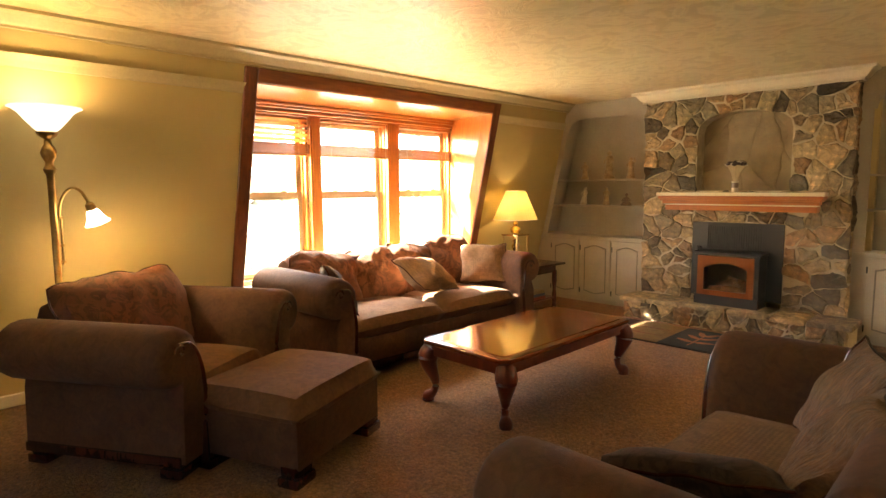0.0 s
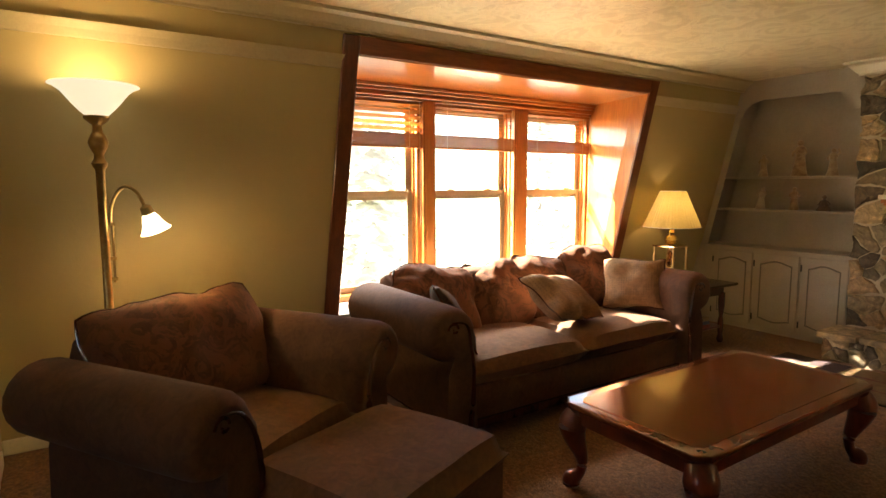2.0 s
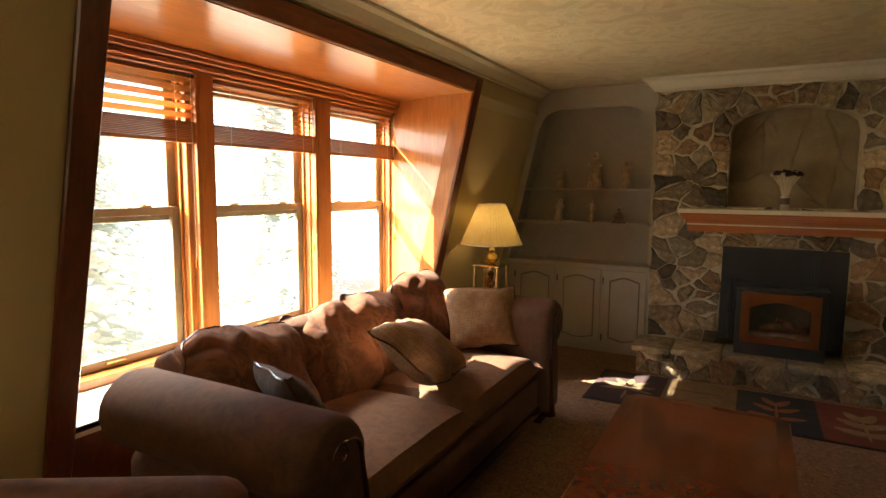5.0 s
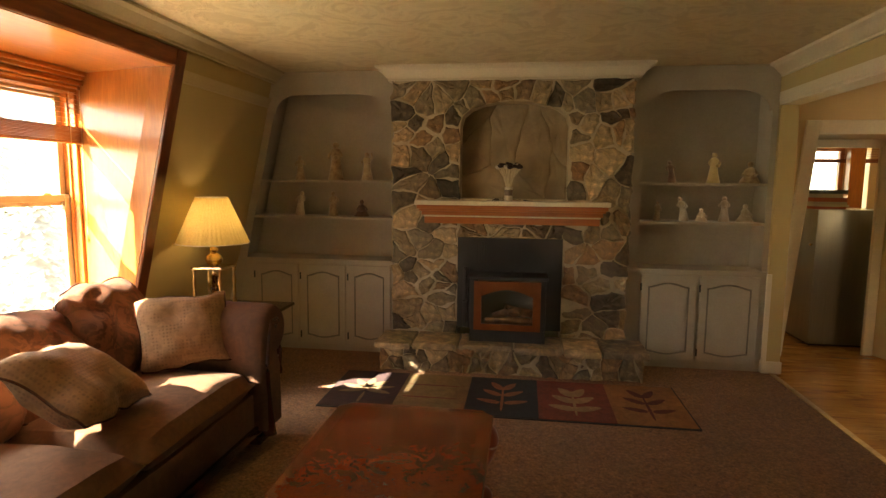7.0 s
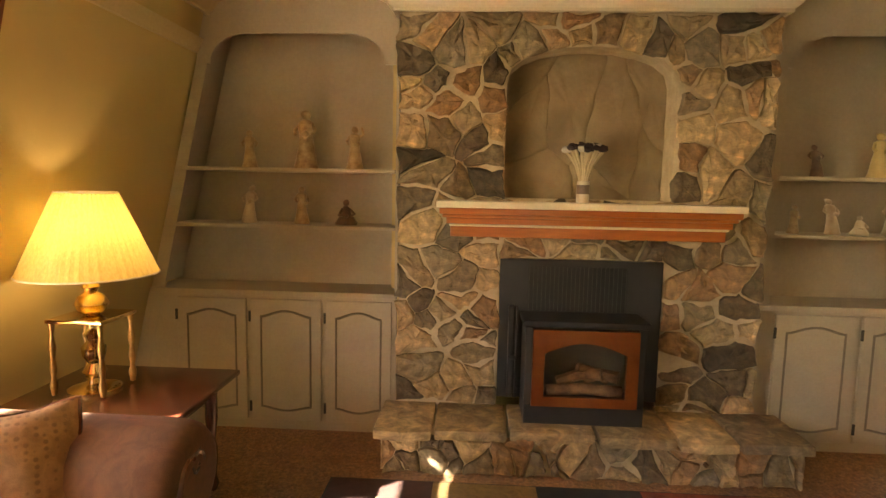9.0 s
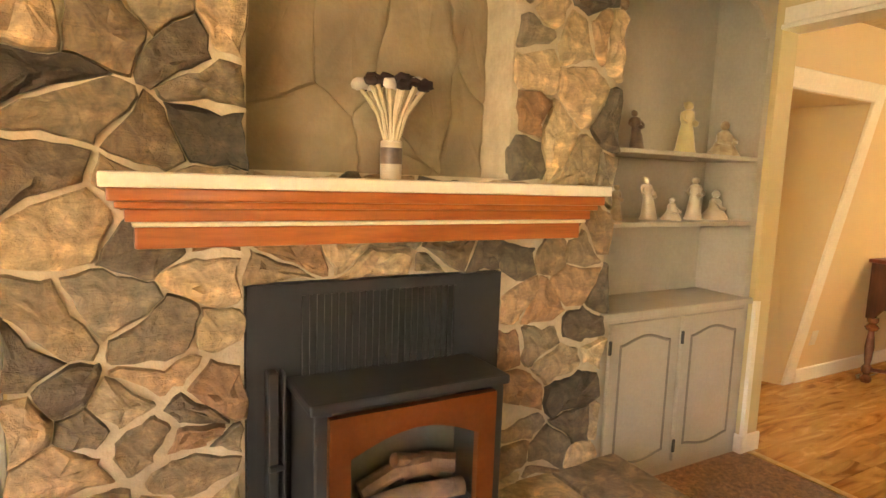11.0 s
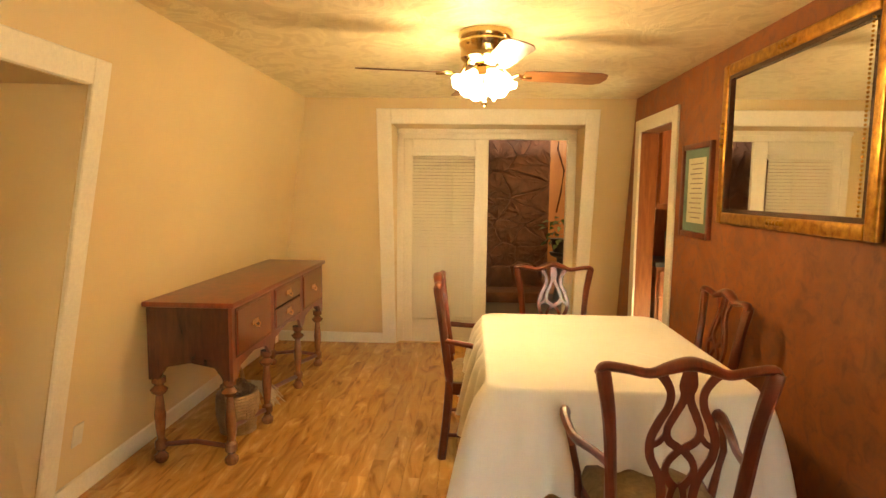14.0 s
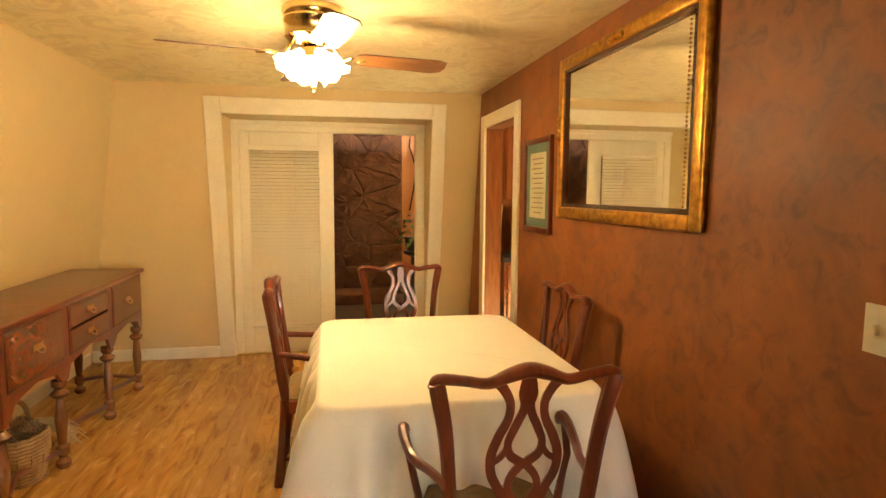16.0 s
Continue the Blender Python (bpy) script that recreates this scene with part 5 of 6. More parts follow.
for z, r in ((0.482, 0.252), (0.806, 0.110)):
    part("shade_trim", tube(fresh(), [(r * math.cos(2 * math.pi * k / 40), r * math.sin(2 * math.pi * k / 40), z) for k in range(41)], 0.004, 6), TRIM, tl)

# ---- small things in the living room ----


def figurine(x, y, z, h, label, mt=PORCELAIN, turn=0, lean=0.0, lift=False):
    bm = fresh()
    r = h * 0.19
    lathe(bm, [(r * 1.05, 0), (r * 1.1, h * 0.02), (r * 0.95, h * 0.10), (r * 0.72, h * 0.35), (r * 0.55, h * 0.55), (r * 0.72, h * 0.70), (r * 0.62, h * 0.78), (r * 0.25, h * 0.82)], 16)
    bmesh.ops.create_icosphere(bm, subdivisions=2, radius=h * 0.085, matrix=Matrix.Translation((0, -h * 0.01, h * 0.89)))
    bmesh.ops.create_icosphere(bm, subdivisions=1, radius=h * 0.06, matrix=Matrix.Translation((0, h * 0.04, h * 0.92)))
    for s in (-1, 1):
        e = (s * h * 0.15, -h * 0.10, h * (0.95 if lift and s > 0 else 0.56))
        tube(bm, [(s * h * 0.11, 0, h * 0.74), (s * h * 0.19, -h * 0.04, h * (0.80 if lift and s > 0 else 0.63)), e], h * 0.035, 7, [1, 1, 0.7])
    bmesh.ops.create_icosphere(bm, subdivisions=1, radius=h * 0.07, matrix=Matrix.Translation((h * 0.05, -h * 0.14, h * 0.56)))
    for v in bm.verts:
        v.co.x += lean * (v.co.z / h) ** 2 * h
        v.co += noise.noise_vector(v.co * 30) * h * 0.012
    ob = new("figurine", mesh_of("figurine", bm, mt, True, 1.2))
    ob.matrix_basis = pose(x, y, z, 0, 0, turn)
    return tagged(ob, label, "figurine", "figurines on the shelves")


def seated(x, y, z, h, label, mt=PORCELAIN, turn=0):
    bm = fresh()
    lathe(bm, [(h * 0.42, 0), (h * 0.44, h * 0.05), (h * 0.34, h * 0.2), (h * 0.2, h * 0.42), (h * 0.19, h * 0.6), (h * 0.08, h * 0.72)], 16)
    bmesh.ops.create_icosphere(bm, subdivisions=2, radius=h * 0.13, matrix=Matrix.Translation((0, 0, h * 0.84)))
    tube(bm, [(-h * 0.15, 0, h * 0.6), (-h * 0.3, -h * 0.15, h * 0.4), (0, -h * 0.3, h * 0.35)], h * 0.06, 7)
    tube(bm, [(h * 0.15, 0, h * 0.6), (h * 0.3, -h * 0.15, h * 0.4), (0.02, -h * 0.3, h * 0.35)], h * 0.06, 7)
    for v in bm.verts:
        v.co += noise.noise_vector(v.co * 30) * h * 0.03
    ob = new("figurine", mesh_of("figurine", bm, mt, True, 1.2))
    ob.matrix_basis = pose(x, y, z, 0, 0, turn)
    return tagged(ob, label, "figurine", "figurines on the shelves")


figurine(-3.52, 6.08, 1.50, 0.22, "tan painted porcelain figurine holding a bundle on a grey shelf", PORC_TAN, turn=20)
figurine(-3.19, 6.08, 1.50, 0.34, "tall tan porcelain figurine in a long robe on a grey shelf", PORC_TAN, turn=-10)
figurine(-2.91, 6.08, 1.50, 0.25, "tan porcelain figurine with a raised arm on a grey shelf", PORC_TAN, turn=15, lift=True)
figurine(-3.53, 6.08, 1.185, 0.22, "cream porcelain figurine in a flowing dress on a grey shelf", lean=0.12)
figurine(-3.22, 6.08, 1.185, 0.22, "slim tan porcelain figurine on a grey shelf", PORC_TAN, turn=40)
seated(-2.96, 6.08, 1.185, 0.15, "small dark painted seated figurine on a grey shelf", PORC_DARK, 30)
figurine(-0.36, 6.08, 1.505, 0.18, "brown painted leaning figurine on a grey shelf", PORC_DARK, turn=-20, lean=-0.15)
figurine(-0.04, 6.08, 1.505, 0.25, "porcelain figurine in a pale yellow dress on a grey shelf", PORC_YELLOW, turn=10)
seated(0.24, 6.08, 1.505, 0.18, "tan seated porcelain figurine group on a grey shelf", PORC_TAN, -15)
figurine(-0.46, 6.08, 1.195, 0.16, "small tan porcelain figurine on a grey shelf", PORC_TAN, turn=50)
figurine(-0.25, 6.08, 1.195, 0.20, "cream porcelain figurine bending forward on a grey shelf", lean=-0.22)
seated(-0.12, 6.06, 1.195, 0.11, "tiny cream porcelain figurine on a grey shelf")
figurine(0.06, 6.08, 1.195, 0.21, "slender white porcelain figurine on a grey shelf", turn=-30)
seated(0.22, 6.08, 1.195, 0.15, "white porcelain swan like figurine on a grey shelf", PORCELAIN, 40)

vase = thing("vase", pose(-1.67, 5.80, 1.345), "slim banded cream vase of dried flowers on the mantel", "vase")
part("vase_body", lathe(fresh(), [(0.030, 0), (0.032, 0.004), (0.032, 0.11), (0.028, 0.112)], 24), PORCELAIN, vase)
part("band", lathe(fresh(), [(0.0325, 0.045), (0.0332, 0.05), (0.0332, 0.088), (0.0325, 0.092)], 24, cap=False), PORC_DARK, vase, "dark patterned band")
rng = random.Random(4)
STEM = plain("dry_stem", (0.62, 0.52, 0.34), rough=0.9)
HEADS = (plain("dry_flower_dark", (0.04, 0.022, 0.022), rough=0.95), plain("dry_flower_pale", (0.62, 0.56, 0.48), rough=0.95))
for i in range(34):
    a, r = rng.uniform(0, 6.28), math.sqrt(rng.uniform(0.02, 1)) * 0.105
    x, y, z = r * math.cos(a), r * math.sin(a) * 0.7, 0.285 - r * 0.25 + rng.uniform(-0.01, 0.012)
    part("stem", tube(fresh(), [(x * 0.15, y * 0.15, 0.1), (x * 0.45, y * 0.45, 0.19), (x, y, z)], 0.0065, 6), STEM, vase)
    bm = fresh()
    bmesh.ops.create_icosphere(bm, subdivisions=2, radius=rng.uniform(0.018, 0.028), matrix=Matrix.Translation((x, y, z + 0.008)) @ Matrix.Diagonal((1, 1, 0.7, 1)))
    for v in bm.verts:
        v.co += noise.noise_vector(v.co * 90) * 0.006
    part("flower", bm, HEADS[1 if i % 3 == 0 else 0], vase)

# ---- dining room shell ----


def sloped_x(bm, y0, y1, z0, z1, out):
    prism(bm, [(ex(z0), z0), (ex(z0) - out, z0), (ex(z1) - out, z1), (ex(z1), z1)], "y", y0, y1)


def sloped_y(bm, x0, x1, z0, z1, out):
    q = [(ny(z0), z0), (ny(z0) - out, z0), (ny(z1) - out, z1), (ny(z1), z1)]
    lo, hi = [bm.verts.new((x0, p, z)) for p, z in q], [bm.verts.new((x1, p, z)) for p, z in q]
    bm.faces.new(lo), bm.faces.new(hi[::-1])
    for i in range(4):
        bm.faces.new((lo[i], hi[i], hi[(i + 1) % 4], lo[(i + 1) % 4]))
    bmesh.ops.recalc_face_normals(bm, faces=bm.faces)


bm = fresh()
sloped_x(bm, 5.27, 5.40, 0, 2.20, 0.022)
sloped_x(bm, 3.46, 3.58, 0, 2.20, 0.022)
sloped_x(bm, 3.58, 5.27, 2.07, 2.20, 0.022)
solid("trim_garden_door_outer", soft(bm, 0.005, 1), TRIM, "cream casing on the sloping wall")
DXF = 4.90
bm = boxes((4.40, DXF, 5.268, 5.31, 0, 2.095), (4.40, DXF, 3.55, 3.577, 0, 2.095), (4.38, DXF, 3.577, 5.268, 2.073, 2.095))
for v in bm.verts:
    if v.co.x < 4.5:
        v.co.x = ex(v.co.z) - 0.001
solid("reveal_garden_door", bm, WALL_D, "painted reveal of the garden door recess")
gd = thing("door_1", pose(DXF, 0, 0), "cream glazed garden door pair with a lowered blind, one leaf open", "door")
gd["kind"] = "structure"
part("door_frame", soft(boxes((-0.03, 0.03, 5.20, 5.29, 0, 2.02), (-0.03, 0.03, 3.57, 3.66, 0, 2.02), (-0.03, 0.03, 3.57, 5.29, 1.98, 2.08), (-0.05, 0.0, 3.57, 5.29, 2.03, 2.08)), 0.006, 1), TRIM, gd, sm=False)
leaf = part("door_leaf", soft(boxes((-0.02, 0.02, 5.12, 5.20, 0.01, 1.98), (-0.02, 0.02, 4.40, 4.53, 0.01, 1.98), (-0.02, 0.02, 4.53, 5.12, 1.85, 1.98), (-0.02, 0.02, 4.53, 5.12, 0.01, 0.24)), 0.005, 1), TRIM, gd, sm=False)
part("pane", boxes((-0.002, 0.002, 4.53, 5.12, 0.24, 1.85)), GLASS, gd, sm=False)
part("threshold_bar", boxes((-0.05, 0.05, 3.60, 5.25, -0.01, 0.015)), BRASS, gd, sm=False)
gb = thing("blind", pose(DXF - 0.045, 4.825, 0), "cream slatted blind lowered over the garden door glass", "blind", "door blinds")
part("headrail", soft(boxes((-0.02, 0.02, -0.30, 0.30, 1.82, 1.86)), 0.003, 1), TRIM, gb, sm=False)
sl = None
for i in range(50):
    sl = part("slat", boxes((-0.0165, 0.0165, -0.295, 0.295, -0.001, 0.001)), TRIM, gb, sm=False, m=pose(0, 0, 1.805 - 0.031 * i, 0, -58, 0))
part("bottom_rail", boxes((-0.014, 0.014, -0.297, 0.297, 0.255, 0.27)), TRIM, gb, sm=False)
for y in (-0.2, 0.2):
    part("ladder_cord", tube(fresh(), [(-0.018, y, 1.83), (-0.018, y, 0.27)], 0.0015, 5), TRIM, gb)
part("wand", tube(fresh(), [(-0.03, -0.09, 1.8), (-0.032, -0.09, 1.15)], 0.004, 6), PLASTIC, gb)

# north opening
bm = fresh()
sloped_y(bm, 0.62, 0.725, 0, 2.0, 0.022)
sloped_y(bm, 1.615, 1.72, 0, 2.0, 0.022)
sloped_y(bm, 0.725, 1.615, 1.895, 2.0, 0.022)
solid("trim_north_opening", soft(bm, 0.005, 1), TRIM, "cream casing on the sloping wall")
bm = boxes((0.70, 0.727, 6.0, 6.62, 0, 1.915), (1.613, 1.64, 6.0, 6.62, 0, 1.915), (0.727, 1.613, 6.0, 6.62, 1.893, 1.915))
for v in bm.verts:
    if v.co.y < 6.5:
        v.co.y = ny(v.co.z) + 0.001
    elif v.co.x > 1.5:
        v.co.x -= 0.068
solid("reveal_north_opening", bm, WALL_D, "painted reveal of the kitchen passage")
solid("trim_kitchen_door", soft(boxes((1.46, 1.545, 6.585, 6.62, 0, 1.892), (0.728, 0.80, 6.585, 6.62, 0, 1.892), (0.80, 1.46, 6.585, 6.62, 1.82, 1.892)), 0.005, 1), TRIM, "cream kitchen door casing")

# kitchen behind
solid("wall_kitchen", boxes((0.38, 0.50, 6.5, 9.6, -0.05, 2.4), (3.8, 3.92, 6.5, 9.6, -0.05, 2.4), (0.38, 1.85, 9.5, 9.62, 0, 2.4), (2.62, 2.78, 9.5, 9.62, 0.78, 2.0), (2.95, 3.92, 9.5, 9.62, 0, 2.4), (1.85, 2.95, 9.5, 9.62, 0, 0.78), (1.85, 2.95, 9.5, 9.62, 2.0, 2.4), (0.5, 0.72, 6.625, 6.72, 0, 2.4), (1.55, 3.8, 6.625, 6.72, 0, 2.4), (0.72, 1.55, 6.625, 6.72, 1.895, 2.4)), WALL_D, "yellow beige kitchen walls")
solid("ceiling_kitchen", boxes((0.4, 3.9, 6.5, 9.6, 2.4, 2.44)), CEIL, "cream kitchen ceiling")
kw = thing("window_2", pose(2.235, 9.5, 0), "oak framed kitchen window with a raised wooden blind", "window")
kw["kind"] = "structure"
part("window_frame", soft(boxes((-0.385, -0.33, -0.03, 0.04, 0.78, 2.0), (0.33, 0.385, -0.03, 0.04, 0.78, 2.0), (-0.33, 0.33, -0.03, 0.04, 1.37, 1.41), (-0.33, 0.33, -0.03, 0.04, 0.78, 0.83), (-0.33, 0.33, -0.03, 0.04, 1.95, 2.0)), 0.004, 1), OAK_V, kw, sm=False)
part("pane", boxes((-0.33, 0.33, 0.0, 0.004, 0.83, 1.95)), GLASS, kw, sm=False)
kb = thing("blind", pose(2.235, 9.44, 0), "raised red brown wooden blind at the kitchen window", "blind", "kitchen blinds")
for i in range(6):
    part("slat", boxes((-0.38, 0.38, -0.02, 0.02, 1.97 - 0.022 * i, 1.975 - 0.022 * i)), OAK, kb, sm=False)
part("bottom_rail", boxes((-0.38, 0.38, -0.02, 0.02, 1.80, 1.85)), OAK_D, kb, sm=False)
kb2 = copy_thing(kb, pose(3.10, 9.44, 0))
kp = thing("room_post", pose(2.70, 9.36, 0), "upright honey oak post beside the kitchen window", "post")
part("post_body", soft(boxes((-0.09, 0.09, -0.06, 0.06, 0.0, 2.39)), 0.006, 2), OAK_V, kp, sm=False)
fr = thing("steel_cabinet", pose(1.12, 6.84, 0), "waist high brushed dark steel appliance beside the kitchen door", "fridge")
part("body", soft(boxes((0.0, 0.62, 0.0, 0.58, 0.02, 1.28)), 0.012, 2), STEEL, fr)
part("knob", lathe(fresh(), [(0.004, 0), (0.012, 0.01), (0.012, 0.02), (0.006, 0.026)], 10), BRASS_B, fr, m=pose(-0.001, 0.05, 0.95, 0, -90, 0))
part("plinth", boxes((0.02, 0.6, 0.02, 0.56, 0, 0.02)), BLACK, fr, sm=False)
pb = thing("book_pile", pose(1.27, 7.02, 1.28), "untidy pile of papers and books on the steel appliance", "books")
rng = random.Random(3)
zz = 0.0
for i in range(6):
    t = rng.uniform(0.018, 0.04)
    part("book", boxes((-0.16, 0.12, -0.12, 0.12, 0, t)), plain("book_paper", rng.choice([(0.6, 0.55, 0.42), (0.45, 0.12, 0.06), (0.12, 0.14, 0.12), (0.5, 0.46, 0.36)]), rough=0.7), pb, sm=False, m=pose(rng.uniform(-0.02, 0.02), rng.uniform(-0.02, 0.02), zz, 0, 0, rng.uniform(-14, 14)))
    zz += t + 0.001
chest = thing("dark_chest", pose(1.75, 9.1, 0), "low dark wooden chest under the kitchen window", "chest")
part("body", soft(boxes((-0.6, 0.4, -0.3, 0.38, 0.03, 0.70)), 0.01, 1), CHERRY_D, chest)
part("lid", soft(boxes((-0.62, 0.42, -0.32, 0.38, 0.70, 0.74)), 0.008, 1), CHERRY_D, chest)
# fill lamp without a fixture, added to brighten the kitchen
lamp("kitchen_fill", (2.2, 8.2, 2.2), 0.9, WARM, 0.1)

# unseen slab above the ceilings, added to stop sun leaking through their gaps
solid("sun_blocker", boxes((3.0, 8.3, 0.9, 9.8, 2.68, 2.76)), BLACK, "unseen flat slab added over the rear rooms to block sun")

# garden room beyond the open door
DSTONE = plain("dark_stone", (0.19, 0.080, 0.044), (0.08, 0.038, 0.026), scale=5, fine=40, rough=0.75, bump=0.8, depth=0.02)
far = thing("rock_wall", pose(0, 0, 0), "dark brown rough rock wall in the garden room", "rock wall")
far["kind"] = "structure"
part("backing", boxes((7.55, 7.75, 3.46, 6.2, -0.1, 2.6)), DSTONE, far, sm=False)
lay((3.46, 6.2, -0.05, 2.5), 75, [], far, 7.55, 0.035, 31, -1, DSTONE, "rock", 1.2)
solid("wall_garden_room", boxes((7.8, 7.9, 1.5, 3.5, -0.1, 2.6), (4.95, 9.0, 6.2, 6.3, -0.1, 2.6), (4.95, 9.0, 1.4, 1.5, -0.1, 2.6)), plain("knotty_pine", (0.50, 0.24, 0.09), (0.38, 0.16, 0.06), scale=4, rough=0.5, stretch=(1, 1, 0.15)), "knotty pine boarded wall")
solid("ceiling_garden_room", boxes((4.98, 8.0, 1.4, 6.3, 2.6, 2.66)), CEIL, "plain ceiling")
solid("floor_garden_room", boxes((4.96, 8.0, 1.4, 6.3, -0.05, -0.004)), plain("slate_floor", (0.13, 0.11, 0.095), (0.09, 0.075, 0.07), scale=6, rough=0.4), "dark slate floor")
# no fixture here: added fill so the rock wall shows through the door
lamp("garden_room_fill", (6.2, 3.0, 2.2), 1.4, WARM, 0.15)
step = solid("hearth_step", soft(boxes((7.0, 7.5, 3.5, 5.8, 0.0, 0.14)), 0.02, 2), DSTONE, "low slate hearth step")
plant = thing("house_plant", pose(7.0, 3.36, 0), "leafy green house plant on a dark stand", "plant")
part("stand", lathe(fresh(), [(0.15, 0), (0.10, 0.05), (0.05, 0.3), (0.05, 0.62), (0.14, 0.66), (0.15, 0.70)], 16), BLACK, plant)
part("pot", lathe(fresh(), [(0.10, 0.70), (0.14, 0.86), (0.15, 0.88)], 18), BLACK, plant)
rng = random.Random(6)
for i in range(60):
    a, r = rng.uniform(0, 6.28), rng.uniform(0.03, 0.24)
    z = 0.92 + rng.uniform(0, 0.28) - r * 0.5
    bm = fresh()
    vs = [bm.verts.new(p) for p in ((0, 0, 0), (0.05, 0.03, 0.015), (0.11, 0, -0.015), (0.05, -0.03, 0.015))]
    bm.faces.new(vs)
    part("leaf", bm, LEAF, plant, m=pose(r * math.cos(a), r * math.sin(a), z, rng.uniform(-30, 30), rng.uniform(-30, 40), math.degrees(a)))
vine = new("hanging_vine", mesh_of("hanging_vine", tube(fresh(), [(7.72, 3.30, 2.45), (7.68, 3.34, 2.1), (7.70, 3.24, 1.8), (7.66, 3.28, 1.5), (7.70, 3.33, 1.2)], 0.012, 7), CHERRY_D))
tagged(vine, "thin dark twisted vine hanging on the pine wall", "vine")

# pantry through the brown wall's doorway
bm = boxes((3.36, 3.46, BY, BY + 0.02, 0, 2.09), (4.24, 4.35, BY, BY + 0.02, 0, 2.09), (3.46, 4.24, BY, BY + 0.02, 1.99, 2.09))
solid("trim_pantry_door", soft(bm, 0.004, 1), TRIM, "cream door casing on the brown wall")
REDW = wood("red_cabinet_wood", (0.34, 0.12, 0.04), (0.24, 0.075, 0.025), (1, 1, 0.12), 0.35, 8)
solid("wall_pantry", boxes((2.9, 5.6, 1.3, 1.4, 0, 2.4), (2.9, 3.0, 1.4, 3.0, 0, 2.4), (5.5, 5.6, 1.4, 3.1, 0, 2.4), (4.95, 5.6, 3.04, 3.1, 0, 2.4)), BROWN, "brown pantry walls")
solid("ceiling_pantry", boxes((2.9, 5.6, 1.3, 3.04, 2.4, 2.44)), CEIL, "plain ceiling")
solid("reveal_pantry_door", boxes((3.44, 3.457, BY - 0.14, BY - 0.002, 0, 2.0), (4.243, 4.26, BY - 0.14, BY - 0.002, 0, 2.0), (3.457, 4.243, BY - 0.14, BY - 0.002, 1.985, 2.0)), REDW, "red brown wooden door lining")
pc = thing("kitchen_cabinet", pose(0, 0, 0), "tall red brown wooden cabinet with open shelf and drawers", "cabinet")
part("lower_body", boxes((4.35, 4.9, 1.6, 2.95, 0.05, 0.86)), REDW, pc, sm=False)
part("worktop", soft(boxes((4.32, 4.9, 1.58, 2.97, 0.86, 0.90)), 0.004, 1), BLACK, pc, sm=False)
part("upper_body", boxes((4.45, 4.9, 1.6, 2.95, 1.36, 2.2)), REDW, pc, sm=False)
part("back_panel", boxes((4.88, 4.9, 1.6, 2.95, 0.9, 1.36)), REDW, pc, sm=False)
for y in (1.65, 2.1, 2.53):
    for z0, z1 in ((0.10, 0.36), (0.38, 0.60), (0.62, 0.83)):
        part("drawer", soft(boxes((4.33, 4.35, y, y + 0.40, z0, z1)), 0.008, 1), REDW, pc, sm=False)
    part("upper_door", soft(boxes((4.43, 4.45, y, y + 0.40, 1.40, 2.16)), 0.008, 1), REDW, pc, sm=False)
pfm = thing("picture_frame", pose(4.52, 2.72, 0.90), "small black framed photograph leaning on the worktop", "picture frame")
part("frame", soft(boxes((-0.01, 0.01, -0.10, 0.10, 0.0, 0.26)), 0.004, 1), BLACK, pfm, sm=False, m=pose(0, 0, 0.0, 0, 14, 0))
part("picture", boxes((-0.013, -0.010, -0.075, 0.075, 0.03, 0.23)), PAPER, pfm, sm=False, m=pose(0, 0, 0.0, 0, 14, 0))
# unseen fill lamp, added to light the pantry behind the doorway
lamp("pantry_fill", (3.9, 2.2, 2.2), 0.55, WARM, 0.1)

# brown wall: mirror, framed print, switch
mir = thing("mirror", pose(1.985, BY, 1.755), "large gilt framed wall mirror on the brown wall", "mirror")
MW, MH = 0.64, 0.425
for nm, bx in (("frame_side", (-MW, -MW + 0.062, 0, 0.035, -MH, MH)), ("frame_side", (MW - 0.062, MW, 0, 0.035, -MH, MH)), ("frame_rail", (-MW + 0.062, MW - 0.062, 0, 0.035, -MH, -MH + 0.062)), ("frame_rail", (-MW + 0.062, MW - 0.062, 0, 0.035, MH - 0.062, MH))):
    part(nm, soft(boxes(bx), 0.012, 3), GILT, mir)
for s in (-1, 1):
    part("dark_border", boxes((s * (MW - 0.071) - 0.011, s * (MW - 0.071) + 0.011, 0.002, 0.028, -MH + 0.062, MH - 0.062)), CHERRY_D, mir, sm=False)
    part("dark_border", boxes((-MW + 0.082, MW - 0.082, 0.002, 0.028, s * (MH - 0.071) - 0.011, s * (MH - 0.071) + 0.011)), CHERRY_D, mir, sm=False)
part("mirror_glass", boxes((-MW + 0.062, MW - 0.062, 0.004, 0.014, -MH + 0.062, MH - 0.062)), MIRROR, mir, "silvered mirror glass", sm=False)
for x, z, horiz in ((0, -MH + 0.034, 1), (0, MH - 0.034, 1), (MW - 0.034, 0.05, 0)):
    for k in range(5):
        o = (k - 2) * 0.028
        bm = fresh()
        bmesh.ops.create_icosphere(bm, subdivisions=2, radius=0.014, matrix=Matrix.Translation((x + o * horiz, 0.038, z + o * (1 - horiz))))
        part("ornament", bm, GILT, mir)
for k in range(44):
    bm = fresh()
    bmesh.ops.create_icosphere(bm, subdivisions=1, radius=0.006, matrix=Matrix.Translation((-MW + 0.09, 0.036, -MH + 0.09 + k * 0.0158)))
    part("bead", bm, GILT, mir)
pic = thing("framed_print", pose(2.985, BY, 1.51), "wood framed document with green mat on the brown wall", "picture")
PW, PH = 0.235, 0.29
